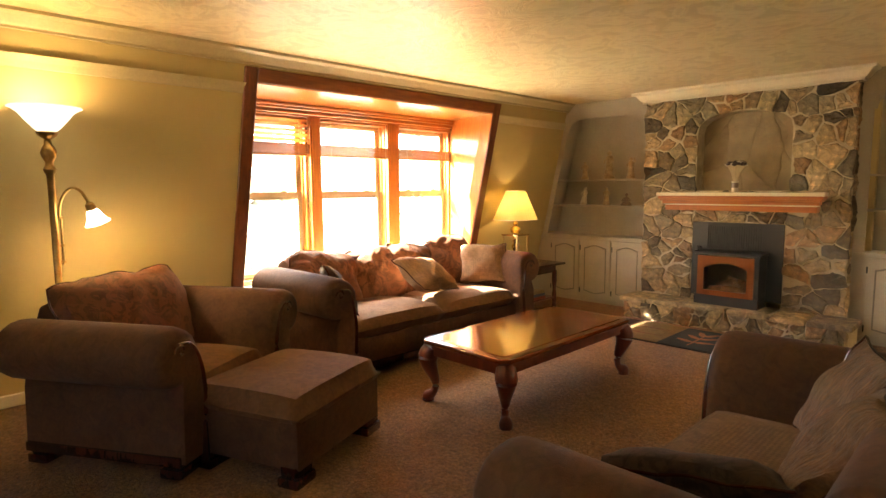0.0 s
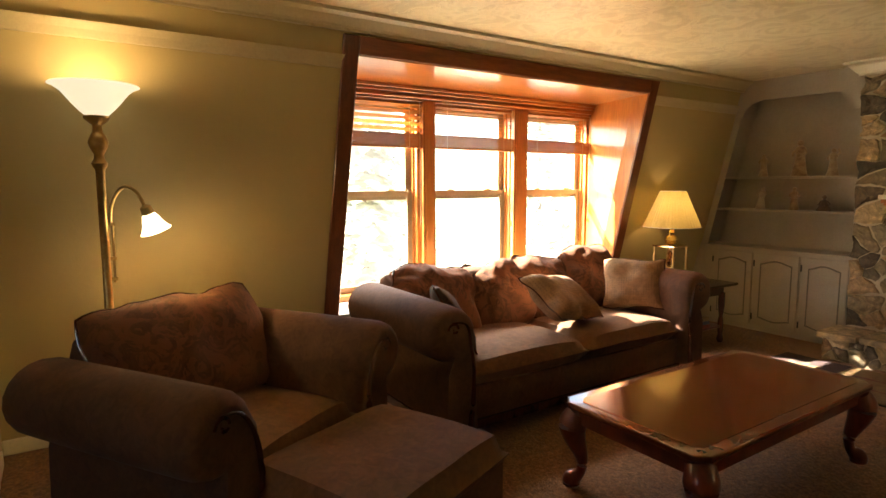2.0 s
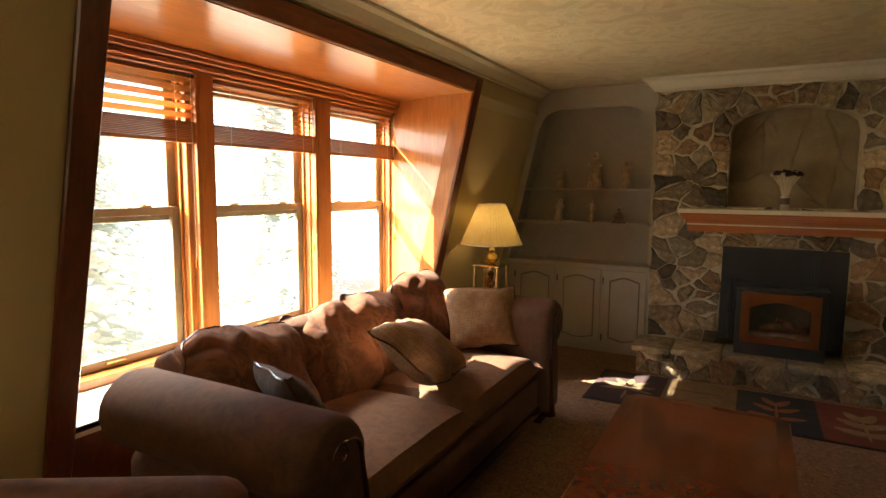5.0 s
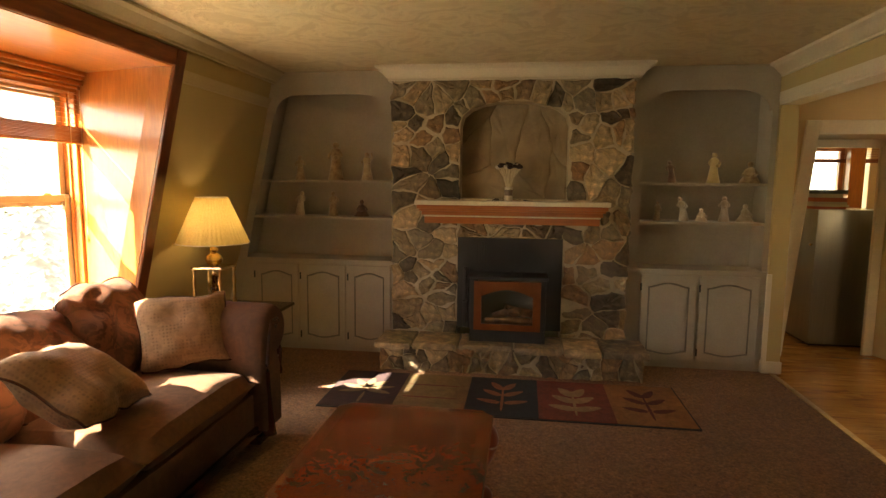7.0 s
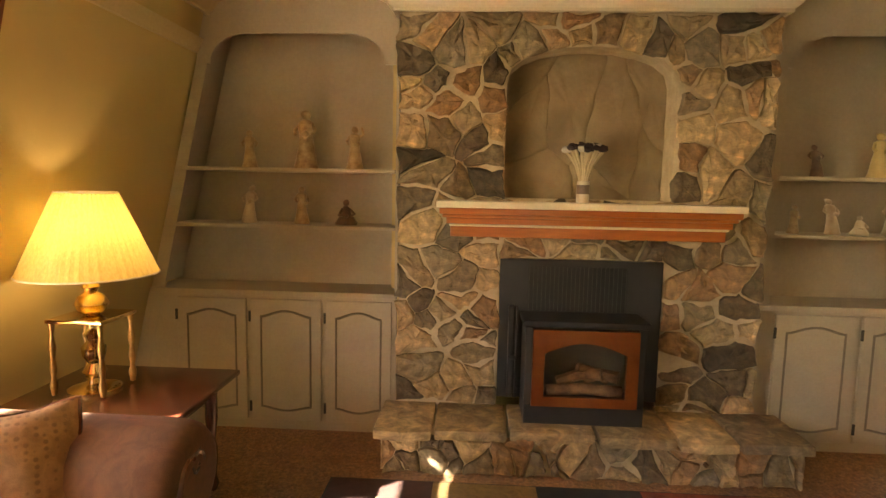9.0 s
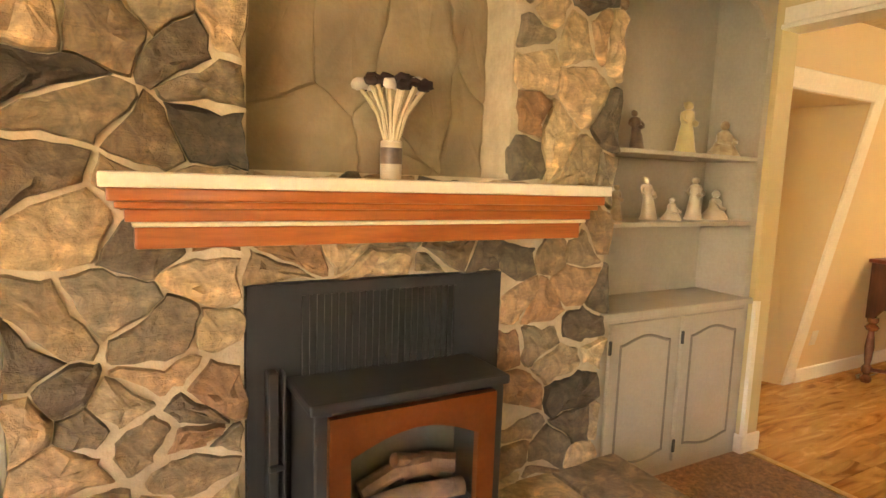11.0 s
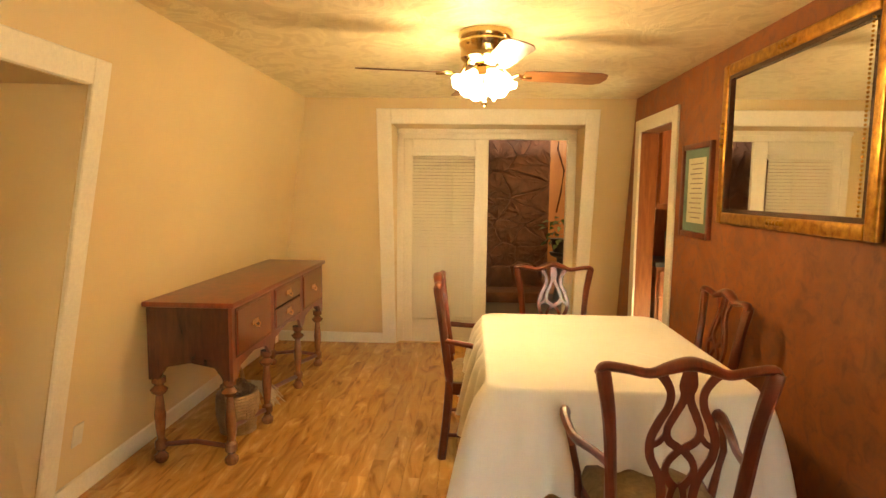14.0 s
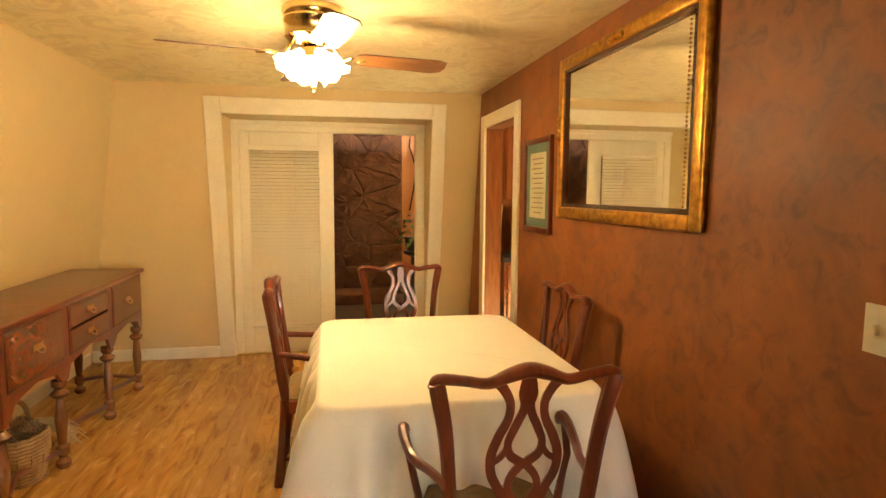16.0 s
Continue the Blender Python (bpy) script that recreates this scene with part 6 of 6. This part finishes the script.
for nm, bx in (("frame_side", (-PW, -PW + 0.035, 0, 0.025, -PH, PH)), ("frame_side", (PW - 0.035, PW, 0, 0.025, -PH, PH)), ("frame_rail", (-PW + 0.035, PW - 0.035, 0, 0.025, -PH, -PH + 0.035)), ("frame_rail", (-PW + 0.035, PW - 0.035, 0, 0.025, PH - 0.035, PH))):
    part(nm, soft(boxes(bx), 0.005, 2), CHERRY, pic)
part("mat", boxes((-PW + 0.035, PW - 0.035, 0.004, 0.010, -PH + 0.035, PH - 0.035)), GREENISH, pic, "green mat board", sm=False)
part("print", boxes((-PW + 0.10, PW - 0.10, 0.010, 0.012, -PH + 0.09, PH - 0.09)), PAPER, pic, "yellowed printed sheet", sm=False)
for k in range(12):
    part("text_line", boxes((-0.10 + 0.02 * (k % 3 == 2), 0.10 - 0.03 * (k % 2), 0.012, 0.0128, 0.16 - 0.03 * k, 0.167 - 0.03 * k)), PORC_DARK, pic, sm=False)
sw = thing("light_switch", pose(0.665, BY, 1.15), "ivory double light switch plate on the brown wall", "light switch")
part("plate", soft(boxes((-0.06, 0.06, 0, 0.006, -0.06, 0.06)), 0.003, 2), PLASTIC, sw)
for x in (-0.024, 0.024):
    part("toggle", soft(boxes((x - 0.005, x + 0.005, 0.004, 0.018, -0.012, 0.012)), 0.002, 1), PLASTIC, sw, m=pose(0, 0, 0))
out = thing("wall_outlet", pose(1.85, ny(0.33), 0.33, 10.6, 0, 0), "ivory wall outlet plate on the sloping wall", "outlet")
part("plate", soft(boxes((-0.035, 0.035, -0.006, 0.0, -0.055, 0.055)), 0.002, 1), PLASTIC, out)

# ceiling fan
fan = thing("ceiling_fan", pose(2.35, 4.50, HD), "brass ceiling fan with wooden blades and lit tulip glass shades", "ceiling fan")
part("housing", lathe(fresh(), [(0.135, 0.0), (0.14, -0.02), (0.13, -0.045), (0.135, -0.055), (0.13, -0.075), (0.125, -0.085), (0.125, -0.13), (0.10, -0.155), (0.05, -0.165)], 36), BRASS_B, fan, "polished brass housing")
part("light_hub", lathe(fresh(), [(0.03, -0.16), (0.06, -0.18), (0.065, -0.22), (0.03, -0.25), (0.02, -0.27)], 24), BRASS_B, fan)
FANW = wood("fan_blade_wood", (0.30, 0.13, 0.05), (0.18, 0.07, 0.03), (0.15, 1, 1), 0.35, 9)
for a in (-78, 12, 102, 192):
    m = pose(0, 0, -0.205, 0, 0, a)
    bm = prism(fresh(), [(0.20, -0.045), (0.24, -0.06), (0.60, -0.072), (0.645, -0.05), (0.655, 0), (0.645, 0.05), (0.60, 0.072), (0.24, 0.06), (0.20, 0.045)], "z", -0.003, 0.003)
    bmesh.ops.transform(bm, matrix=pose(0, 0, 0, -12, 0, 0), verts=bm.verts)
    part("blade", bm, FANW, fan, "dark wooden fan blade", sm=False, m=m)
    part("blade_iron", tube(fresh(), [(0.09, 0, 0.06), (0.13, 0.015, -0.015), (0.17, -0.012, 0.0), (0.21, 0.02, -0.006), (0.25, 0.0, -0.006)], 0.009, 8), BRASS_B, fan, m=m)
for a in (30, 120, 210, 300):
    bm = lathe(fresh(), [(0.022, 0.0), (0.03, -0.02), (0.05, -0.06), (0.062, -0.09), (0.078, -0.105), (0.074, -0.106), (0.045, -0.06), (0.02, -0.004)], 24, cap=False)
    for v in bm.verts:
        if v.co.z < -0.08:
            an = math.atan2(v.co.y, v.co.x)
            v.co.z += 0.008 * math.sin(an * 6)
    c, s = math.cos(math.radians(a)), math.sin(math.radians(a))
    part("tulip_shade", bm, SHADE_F, fan, "frosted tulip glass shade, lit", m=pose(0.055 * c, 0.055 * s, -0.20, 0, 0, a) @ pose(0, 0, 0, 0, -40, 0))
part("finial", lathe(fresh(), [(0.006, -0.26), (0.004, -0.33), (0.012, -0.34), (0.012, -0.36), (0.004, -0.37)], 12), BRASS_B, fan)

# sideboard
sb = thing("sideboard", pose(2.24, 5.80, 0), "long mahogany sideboard with burl drawers on turned legs", "sideboard")
SL, SD, SH = 1.84, 0.46, 0.895
part("top", soft(boxes((-0.03, SL + 0.03, -0.02, SD + 0.01, SH - 0.028, SH)), 0.008, 3), CHERRY, sb, "polished red brown top")
pts = [(0, 0.47), (0.06, 0.47), (0.10, 0.53), (0.30, 0.56), (0.50, 0.53), (0.56, 0.47), (0.62, 0.47), (0.66, 0.54), (0.92, 0.58), (1.18, 0.54), (1.22, 0.47), (1.28, 0.47), (1.34, 0.53), (1.54, 0.56), (1.74, 0.53), (1.78, 0.47), (SL, 0.47), (SL, SH - 0.028), (0, SH - 0.028)]
part("front", prism(fresh(), pts, "y", 0.0, 0.02), CHERRY, sb, sm=False)
pe = [(0.021, 0.47), (0.05, 0.47), (0.10, 0.54), (SD / 2, 0.565), (SD - 0.10, 0.54), (SD - 0.05, 0.47), (SD, 0.47), (SD, SH - 0.028), (0.021, SH - 0.028)]
for x in (0.0, SL - 0.02):
    part("end", prism(fresh(), [(a, b) for a, b in pe], "x", x, x + 0.02), CHERRY_D, sb, sm=False)
part("body", boxes((0.02, SL - 0.02, 0.02, SD, 0.60, SH - 0.03)), CHERRY_D, sb, sm=False)
for x0, x1, z0, z1 in ((0.05, 0.56, 0.60, 0.84), (0.66, 1.18, 0.73, 0.84), (0.66, 1.18, 0.60, 0.715), (1.28, 1.79, 0.60, 0.84)):
    d = part("drawer", soft(boxes((x0, x1, -0.010, 0.0, z0, z1)), 0.004, 1), BURL_D, sb, "burl veneered drawer front", sm=False)
    for dx in ([0] if x1 - x0 < 0.52 else [0]):
        cx, cz = (x0 + x1) / 2, (z0 + z1) / 2
        part("pull", tube(fresh(), [(cx - 0.035, -0.012, cz + 0.01), (cx - 0.03, -0.028, cz - 0.01), (cx, -0.032, cz - 0.022), (cx + 0.03, -0.028, cz - 0.01), (cx + 0.035, -0.012, cz + 0.01)], 0.004, 7), BRASS, d, "brass drop pull")
        part("backplate", soft(boxes((cx - 0.045, cx + 0.045, -0.0125, -0.010, cz - 0.006, cz + 0.024)), 0.002, 1), BRASS, d, sm=False)
    fr_b = fresh()
    for q in ((x0 - 0.012, x0 - 0.003, z0 - 0.012, z1 + 0.012), (x1 + 0.003, x1 + 0.012, z0 - 0.012, z1 + 0.012), (x0 - 0.003, x1 + 0.003, z0 - 0.012, z0 - 0.003), (x0 - 0.003, x1 + 0.003, z1 + 0.003, z1 + 0.012)):
        box(fr_b, q[0], q[1], -0.006, 0.0, q[2], q[3])
    part("cock_beading", fr_b, CHERRY_D, d, sm=False)
legp = [(0.026, 0.0), (0.036, 0.015), (0.036, 0.035), (0.022, 0.05), (0.018, 0.06), (0.032, 0.075), (0.032, 0.115), (0.018, 0.13), (0.022, 0.16), (0.030, 0.26), (0.020, 0.36), (0.018, 0.375), (0.034, 0.385), (0.046, 0.405), (0.030, 0.42), (0.022, 0.43), (0.036, 0.445), (0.036, 0.475)]
for x in (0.035, 0.59, 1.25, SL - 0.035):
    part("leg", lathe(fresh(), legp, 18, (x, 0.035, 0)), LEGW, sb, "turned golden brown leg")
for x in (0.035, SL - 0.035):
    part("leg", lathe(fresh(), legp, 18, (x, SD - 0.035, 0)), LEGW, sb, "turned golden brown leg")
for x in (0.035, SL - 0.035):
    part("stretcher", tube(fresh(), [(x, 0.035, 0.095), (x, SD / 2, 0.12), (x, SD - 0.035, 0.095)], 0.014, 8), CHERRY, sb)
part("stretcher", tube(fresh(), [(0.035, 0.035, 0.095), (0.31, 0.13, 0.095), (0.59, 0.035, 0.095), (0.92, 0.15, 0.095), (1.25, 0.035, 0.095), (1.53, 0.13, 0.095), (SL - 0.035, 0.035, 0.095)], 0.016, 8), CHERRY, sb)
bs = thing("basket", pose(2.72, 5.98, 0.0), "round wicker basket of pine cones and straw under the sideboard", "basket")
for k in range(13):
    z = 0.02 + k * 0.018
    r = 0.115 + 0.03 * math.sin(k / 12 * 2.2)
    part("wicker_ring", tube(fresh(), [(r * math.cos(2 * math.pi * i / 28), r * math.sin(2 * math.pi * i / 28) * 0.8, z + 0.003 * (i % 2)) for i in range(29)], 0.010, 6), WICKER, bs)
for k in range(14):
    a = 2 * math.pi * k / 14
    part("stake", tube(fresh(), [(0.112 * math.cos(a), 0.09 * math.sin(a), 0.0), (0.15 * math.cos(a), 0.12 * math.sin(a), 0.13), (0.142 * math.cos(a), 0.112 * math.sin(a), 0.25)], 0.006, 5), WICKER, bs)
part("handle", tube(fresh(), [(0.14 * math.cos(t), 0.02, 0.24 + 0.16 * math.sin(t)) for t in (math.pi * i / 12 for i in range(13))], 0.012, 7), WICKER, bs)
part("bottom", lathe(fresh(), [(0.11, 0.0), (0.11, 0.01)], 18), WICKER, bs)
for k in range(9):
    a = k * 0.7
    bm = fresh()
    cone = pose(0.075 * math.cos(a), 0.06 * math.sin(a), 0.25 + 0.02 * (k % 2), 40 * k, 20, 0)
    for j in range(40):
        h, t = j / 40, j * 2.4
        w = 0.034 * math.sin(math.pi * (0.12 + 0.82 * h)) ** 0.7
        tip, base, side = Vector((w * math.cos(t), w * math.sin(t), 0.05 - 0.10 * h)), Vector((0, 0, 0.036 - 0.09 * h)), Vector((-math.sin(t), math.cos(t), 0)) * 0.009
        bm.faces.new([bm.verts.new(cone @ q) for q in (base, tip * 0.8 + side, tip, tip * 0.8 - side)])
    part("pine_cone", bm, CONE, bs, sm=False)
straw = fresh()
rng = random.Random(9)
for k in range(50):
    x, y = rng.uniform(0.06, 0.14), rng.uniform(-0.09, 0.0)
    tube(straw, [(x, y, 0.27), (x + 0.08, y - 0.05, 0.22 + rng.uniform(-0.03, 0.03)), (x + rng.uniform(0.12, 0.2), y - rng.uniform(0.05, 0.12), rng.uniform(0.05, 0.18))], 0.0016, 4)
tagged(part("straw", straw, STEM, bs, "loose dry straw"), kind="stuff")

# dining table with cloth
dt = thing("dining_table", pose(2.085, 3.975, 0), "rectangular dining table hidden under a cream cloth", "table")
part("tabletop", soft(boxes((-0.62, 0.62, -0.46, 0.46, 0.715, 0.745)), 0.006, 2), CHERRY, dt)
for x in (-0.56, 0.56):
    for y in (-0.40, 0.40):
        part("leg", lathe(fresh(), [(0.03, 0), (0.025, 0.3), (0.04, 0.6), (0.04, 0.715)], 14, (x, y, 0)), CHERRY_D, dt)
tc = fresh()
N, hx, hy, rc = 288, 0.675, 0.515, 0.10


def edge_point(s):
    """A point of a rounded rectangle, with its outward way."""
    per = [("x", 2 * (hx - rc)), ("c", math.pi / 2 * rc), ("y", 2 * (hy - rc)), ("c", math.pi / 2 * rc)] * 2
    total = sum(p[1] for p in per)
    d, q = s * total, 0
    for i, (kd, ln) in enumerate(per):
        if d <= ln or i == 7:
            break
        d -= ln
    f = d / ln
    side = i // 2
    base = [(-(hx - rc), -hy, 1, 0, 0, -1), (hx, -(hy - rc), 0, 1, 1, 0), (hx - rc, hy, -1, 0, 0, 1), (-hx, hy - rc, 0, -1, -1, 0)][side]
    if kd != "c":
        return Vector((base[0] + base[2] * d, base[1] + base[3] * d, 0)), Vector((base[4], base[5], 0))
    cx, cy = [(hx - rc, -(hy - rc)), (hx - rc, hy - rc), (-(hx - rc), hy - rc), (-(hx - rc), -(hy - rc))][side]
    a = [-math.pi / 2, 0, math.pi / 2, math.pi][side] + f * math.pi / 2
    return Vector((cx + rc * math.cos(a), cy + rc * math.sin(a), 0)), Vector((math.cos(a), math.sin(a), 0))


rows = []
for j in range(13):
    row = []
    for i in range(N):
        p, o = edge_point(i / N)
        corner = max(0.0, 1 - abs(abs(p.x) - hx) * 6 - abs(abs(p.y) - hy) * 6)
        if j < 3:
            k = (0.965, 0.99, 1.0)[j]
            z = (0.762, 0.761, 0.752)[j]
            row.append(tc.verts.new((p.x * k, p.y * k, z)))
        else:
            f = (j - 2) / 10
            wave = math.sin(i / N * 2 * math.pi * 27 + 2.2 * math.sin(i * 0.075)) * (0.36 + 0.4 * abs(noise.noise(Vector((p.x * 3, p.y * 3, 5.3))))) + noise.noise(Vector((p.x * 6, p.y * 6, 0.3))) * 0.8
            drop = 0.395 + 0.24 * corner + 0.015 * math.sin(i * 0.12)
            out_by = 0.008 + f ** 0.6 * (0.040 + 0.105 * wave + 0.09 * corner)
            q = p + o * out_by
            row.append(tc.verts.new((q.x, q.y, 0.752 - drop * f)))
    rows.append(row)
for A, B in zip(rows, rows[1:]):
    for i in range(N):
        tc.faces.new((A[i], A[(i + 1) % N], B[(i + 1) % N], B[i]))
# the flat top in strips towards the middle
prev = rows[0]
for kk in (0.8, 0.6, 0.4, 0.2, 0.05):
    cur = []
    for i in range(N):
        p, _ = edge_point(i / N)
        cur.append(tc.verts.new((p.x * kk, p.y * kk, 0.7615 + 0.004 * noise.noise(Vector((p.x * kk * 9, p.y * kk * 2.5, 1))) + (0.0035 if abs((p.x * kk + 1.3) % 0.33 - 0.16) < 0.012 else 0) + 0.004 * abs(noise.noise(Vector((p.x * kk * 14, p.y * kk * 2, 4)))))))
    for i in range(N):
        tc.faces.new((prev[i], cur[i], cur[(i + 1) % N], prev[(i + 1) % N]))
    prev = cur
tc.faces.new(prev)
bmesh.ops.recalc_face_normals(tc, faces=tc.faces)
cl = new("tablecloth", mesh_of("tablecloth", tc, CLOTH, True, 1.3))
cl.matrix_basis = pose(2.085, 3.975, 0)
tagged(cl, "creased cream tablecloth hanging over the dining table", "tablecloth")

# dining chairs
SEATF = fabric("olive_seat", (0.30, 0.215, 0.11), (0.24, 0.17, 0.085))


def strap(parent, back, pts, widths):
    """A flat carved strand of the splat through (x, z) points, half as wide as given."""
    line, w = flowing([(x, 0, z) for x, z in pts], [q * 1.3 for q in widths], 5)
    bm, rows = fresh(), []
    for i, p in enumerate(line):
        a, b = line[max(i - 1, 0)], line[min(i + 1, len(line) - 1)]
        d = Vector((b[0] - a[0], b[2] - a[2])).normalized()
        row = []
        for sd, dy in ((-1, 0.004), (-0.75, -0.008), (0.75, -0.008), (1, 0.004)):
            x, z = p[0] - d.y * w[i] * sd, p[2] + d.x * w[i] * sd
            row.append(bm.verts.new((x, back(z) + 0.002 + dy, z)))
        rows.append(row)
    for A, B in zip(rows, rows[1:]):
        for i in range(4):
            bm.faces.new((A[i], A[(i + 1) % 4], B[(i + 1) % 4], B[i]))
    bm.faces.new(rows[0][::-1]), bm.faces.new(rows[-1])
    bmesh.ops.recalc_face_normals(bm, faces=bm.faces)
    part("splat_strand", bm, CHERRY, parent)


def dining_chair(m, arms, label):
    """Faces local -y; the seat's middle at the origin."""
    t = thing("dining_chair", m, label, "chair", "dining chairs")

    def back(z):
        return 0.20 + 0.075 * max(0, (z - 0.45)) / 0.55

    for s in (-1, 1):
        part("rear_leg", tube(fresh(), [(s * 0.20, 0.24, 0), (s * 0.20, 0.215, 0.22), (s * 0.205, 0.20, 0.45), (s * 0.215, back(0.62), 0.62), (s * 0.235, back(0.82), 0.82), (s * 0.262, back(0.955), 0.955), (s * 0.270, back(0.99), 0.985)], 0.021, 8, [1, 1, 1.1, 1.0, 0.95, 1.05, 0.9], 1.2, True), CHERRY, t)
        part("front_leg", tube(fresh(), [(s * 0.235, -0.20, 0.44), (s * 0.25, -0.215, 0.36), (s * 0.235, -0.20, 0.14), (s * 0.24, -0.21, 0.05), (s * 0.25, -0.225, 0.0)], 0.023, 10, [1.3, 1.35, 0.75, 0.8, 1.3]), CHERRY, t)
    crest = [(-0.285, 0.968), (-0.262, 0.990), (-0.19, 0.985), (-0.12, 0.975), (-0.06, 0.995), (0, 1.008), (0.06, 0.995), (0.12, 0.975), (0.19, 0.985), (0.262, 0.990), (0.285, 0.968)]
    part("crest_rail", tube(fresh(), [(x, back(z) + 0.005 - 0.05 * (x / 0.285) ** 2 * 0.3, z) for x, z in crest], 0.021, 10, [0.6, 1.0, 0.95, 1.0, 1.25, 1.4, 1.25, 1.0, 0.95, 1.0, 0.6], 0.7, True), CHERRY, t, "carved serpentine crest rail")
    for s in (-1, 1):
        strap(t, back, [(s * x, z) for x, z in ((0.100, 0.985), (0.072, 0.955), (0.052, 0.915), (0.056, 0.87), (0.082, 0.82), (0.102, 0.765), (0.098, 0.71), (0.072, 0.66), (0.054, 0.61), (0.052, 0.55), (0.066, 0.487))], (0.013, 0.011, 0.010, 0.010, 0.011, 0.011, 0.011, 0.011, 0.012, 0.012, 0.015))
        strap(t, back, [(s * x, z) for x, z in ((0.006, 0.93), (0.012, 0.89), (0.034, 0.845), (0.052, 0.80), (0.044, 0.765), (0.010, 0.74), (0.004, 0.725))], (0.011, 0.010, 0.010, 0.009, 0.010, 0.011, 0.012))
        strap(t, back, [(s * x, z) for x, z in ((0.006, 0.735), (0.036, 0.70), (0.046, 0.665), (0.030, 0.63), (0.008, 0.605))], (0.010, 0.009, 0.009, 0.010, 0.012))
        strap(t, back, [(s * x, z) for x, z in ((0.098, 0.745), (0.072, 0.76), (0.048, 0.79))], (0.008, 0.007, 0.008))
        strap(t, back, [(s * x, z) for x, z in ((0.012, 0.625), (0.022, 0.58), (0.024, 0.53), (0.020, 0.487))], (0.010, 0.008, 0.009, 0.012))
    strap(t, back, [(0, 1.0), (0, 0.965), (0, 0.935), (0, 0.90)], (0.014, 0.020, 0.022, 0.012))
    part("splat_shoe", soft(boxes((-0.075, 0.075, 0.195, 0.22, 0.45, 0.49)), 0.006, 2), CHERRY, t)
    rail = prism(fresh(), [(-0.265, -0.235), (0.265, -0.235), (0.215, 0.215), (-0.215, 0.215)], "z", 0.375, 0.44)
    part("seat_rail", soft(rail, 0.008, 2), CHERRY, t)
    cs = cushion(fresh(), 0.50, 0.42, 0.075, 0.3, 0.001, 1, 12, 12, 6)
    for v in cs.verts:
        v.co.x *= 1.0 - 0.18 * (v.co.y + 0.21) / 0.42
    part("seat", cs, SEATF, t, "olive upholstered seat", m=pose(0, -0.012, 0.447))
    for s in (-1, 1):
        part("stretcher", tube(fresh(), [(s * 0.235, -0.2, 0.14), (s * 0.20, 0.22, 0.14)], 0.011, 8), CHERRY, t)
    part("stretcher", tube(fresh(), [(-0.215, 0.0, 0.14), (0.215, 0.0, 0.14)], 0.011, 8), CHERRY, t)
    if arms:
        for s in (-1, 1):
            part("arm", tube(fresh(), [(s * 0.222, back(0.70), 0.68), (s * 0.25, 0.10, 0.665), (s * 0.29, -0.02, 0.655), (s * 0.305, -0.12, 0.68), (s * 0.30, -0.17, 0.69), (s * 0.295, -0.195, 0.672)], 0.017, 9, [0.9, 0.8, 0.95, 1.1, 1.35, 1.0], 1.1, True), CHERRY, t, "curved scrolled arm")
            part("arm_support", tube(fresh(), [(s * 0.30, -0.14, 0.675), (s * 0.285, -0.08, 0.60), (s * 0.262, -0.08, 0.50), (s * 0.25, -0.09, 0.41)], 0.015, 9, [1, 0.9, 0.95, 1.2]), CHERRY, t)
    return t


SC = Matrix.Diagonal((0.92, 0.96, 1.0, 1.0))
dining_chair(pose(1.235, 3.925, 0, 0, 0, 90) @ SC, True, "carved cherry armchair with pierced back at the table end")
dining_chair(pose(2.60, 4.47, 0, 0, 0, 0) @ SC, True, "carved cherry armchair with pierced back on the open side")
dining_chair(pose(2.93, 4.00, 0, 0, 0, -90) @ SC, False, "carved cherry side chair with pierced back near the garden door")
dining_chair(pose(2.20, 3.56, 0, 0, 0, 180) @ SC, False, "carved cherry side chair with pierced back by the brown wall")

# ---- wood floor planks ----
plank_meshes = {}
rng = random.Random(12)
fl_root = thing("floor_wood", pose(0, 0, 0), "honey brown wood plank floor of the dining room", "floor")
fl_root["kind"] = "structure"
count = 0
row_w = 0.092
for i in range(int((6.78 - 3.06) / row_w) + 1):
    y = 3.05 + i * row_w
    x = 0.45 - rng.uniform(0, 0.9)
    while x < 4.95 and count < 300:
        ln = rng.choice((0.55, 0.75, 0.9, 1.2))
        a, b = max(x, 0.45), min(x + ln, 4.95)
        x += ln
        if b - a < 0.08:
            continue
        bm = boxes((a + 0.0003, b - 0.0003, y + 0.0003, y + row_w - 0.0003, -0.012, 0.0))
        part("plank", soft(bm, 0.0006, 1), PLANK, fl_root, sm=False)
        count += 1
tagged(solid("floor_kitchen", boxes((0.45, 4.0, 6.80, 9.6, -0.012, 0.0), (4.95, 4.97, 3.0, 6.4, -0.012, 0.0)), PLANK, "honey brown wood kitchen floor"))
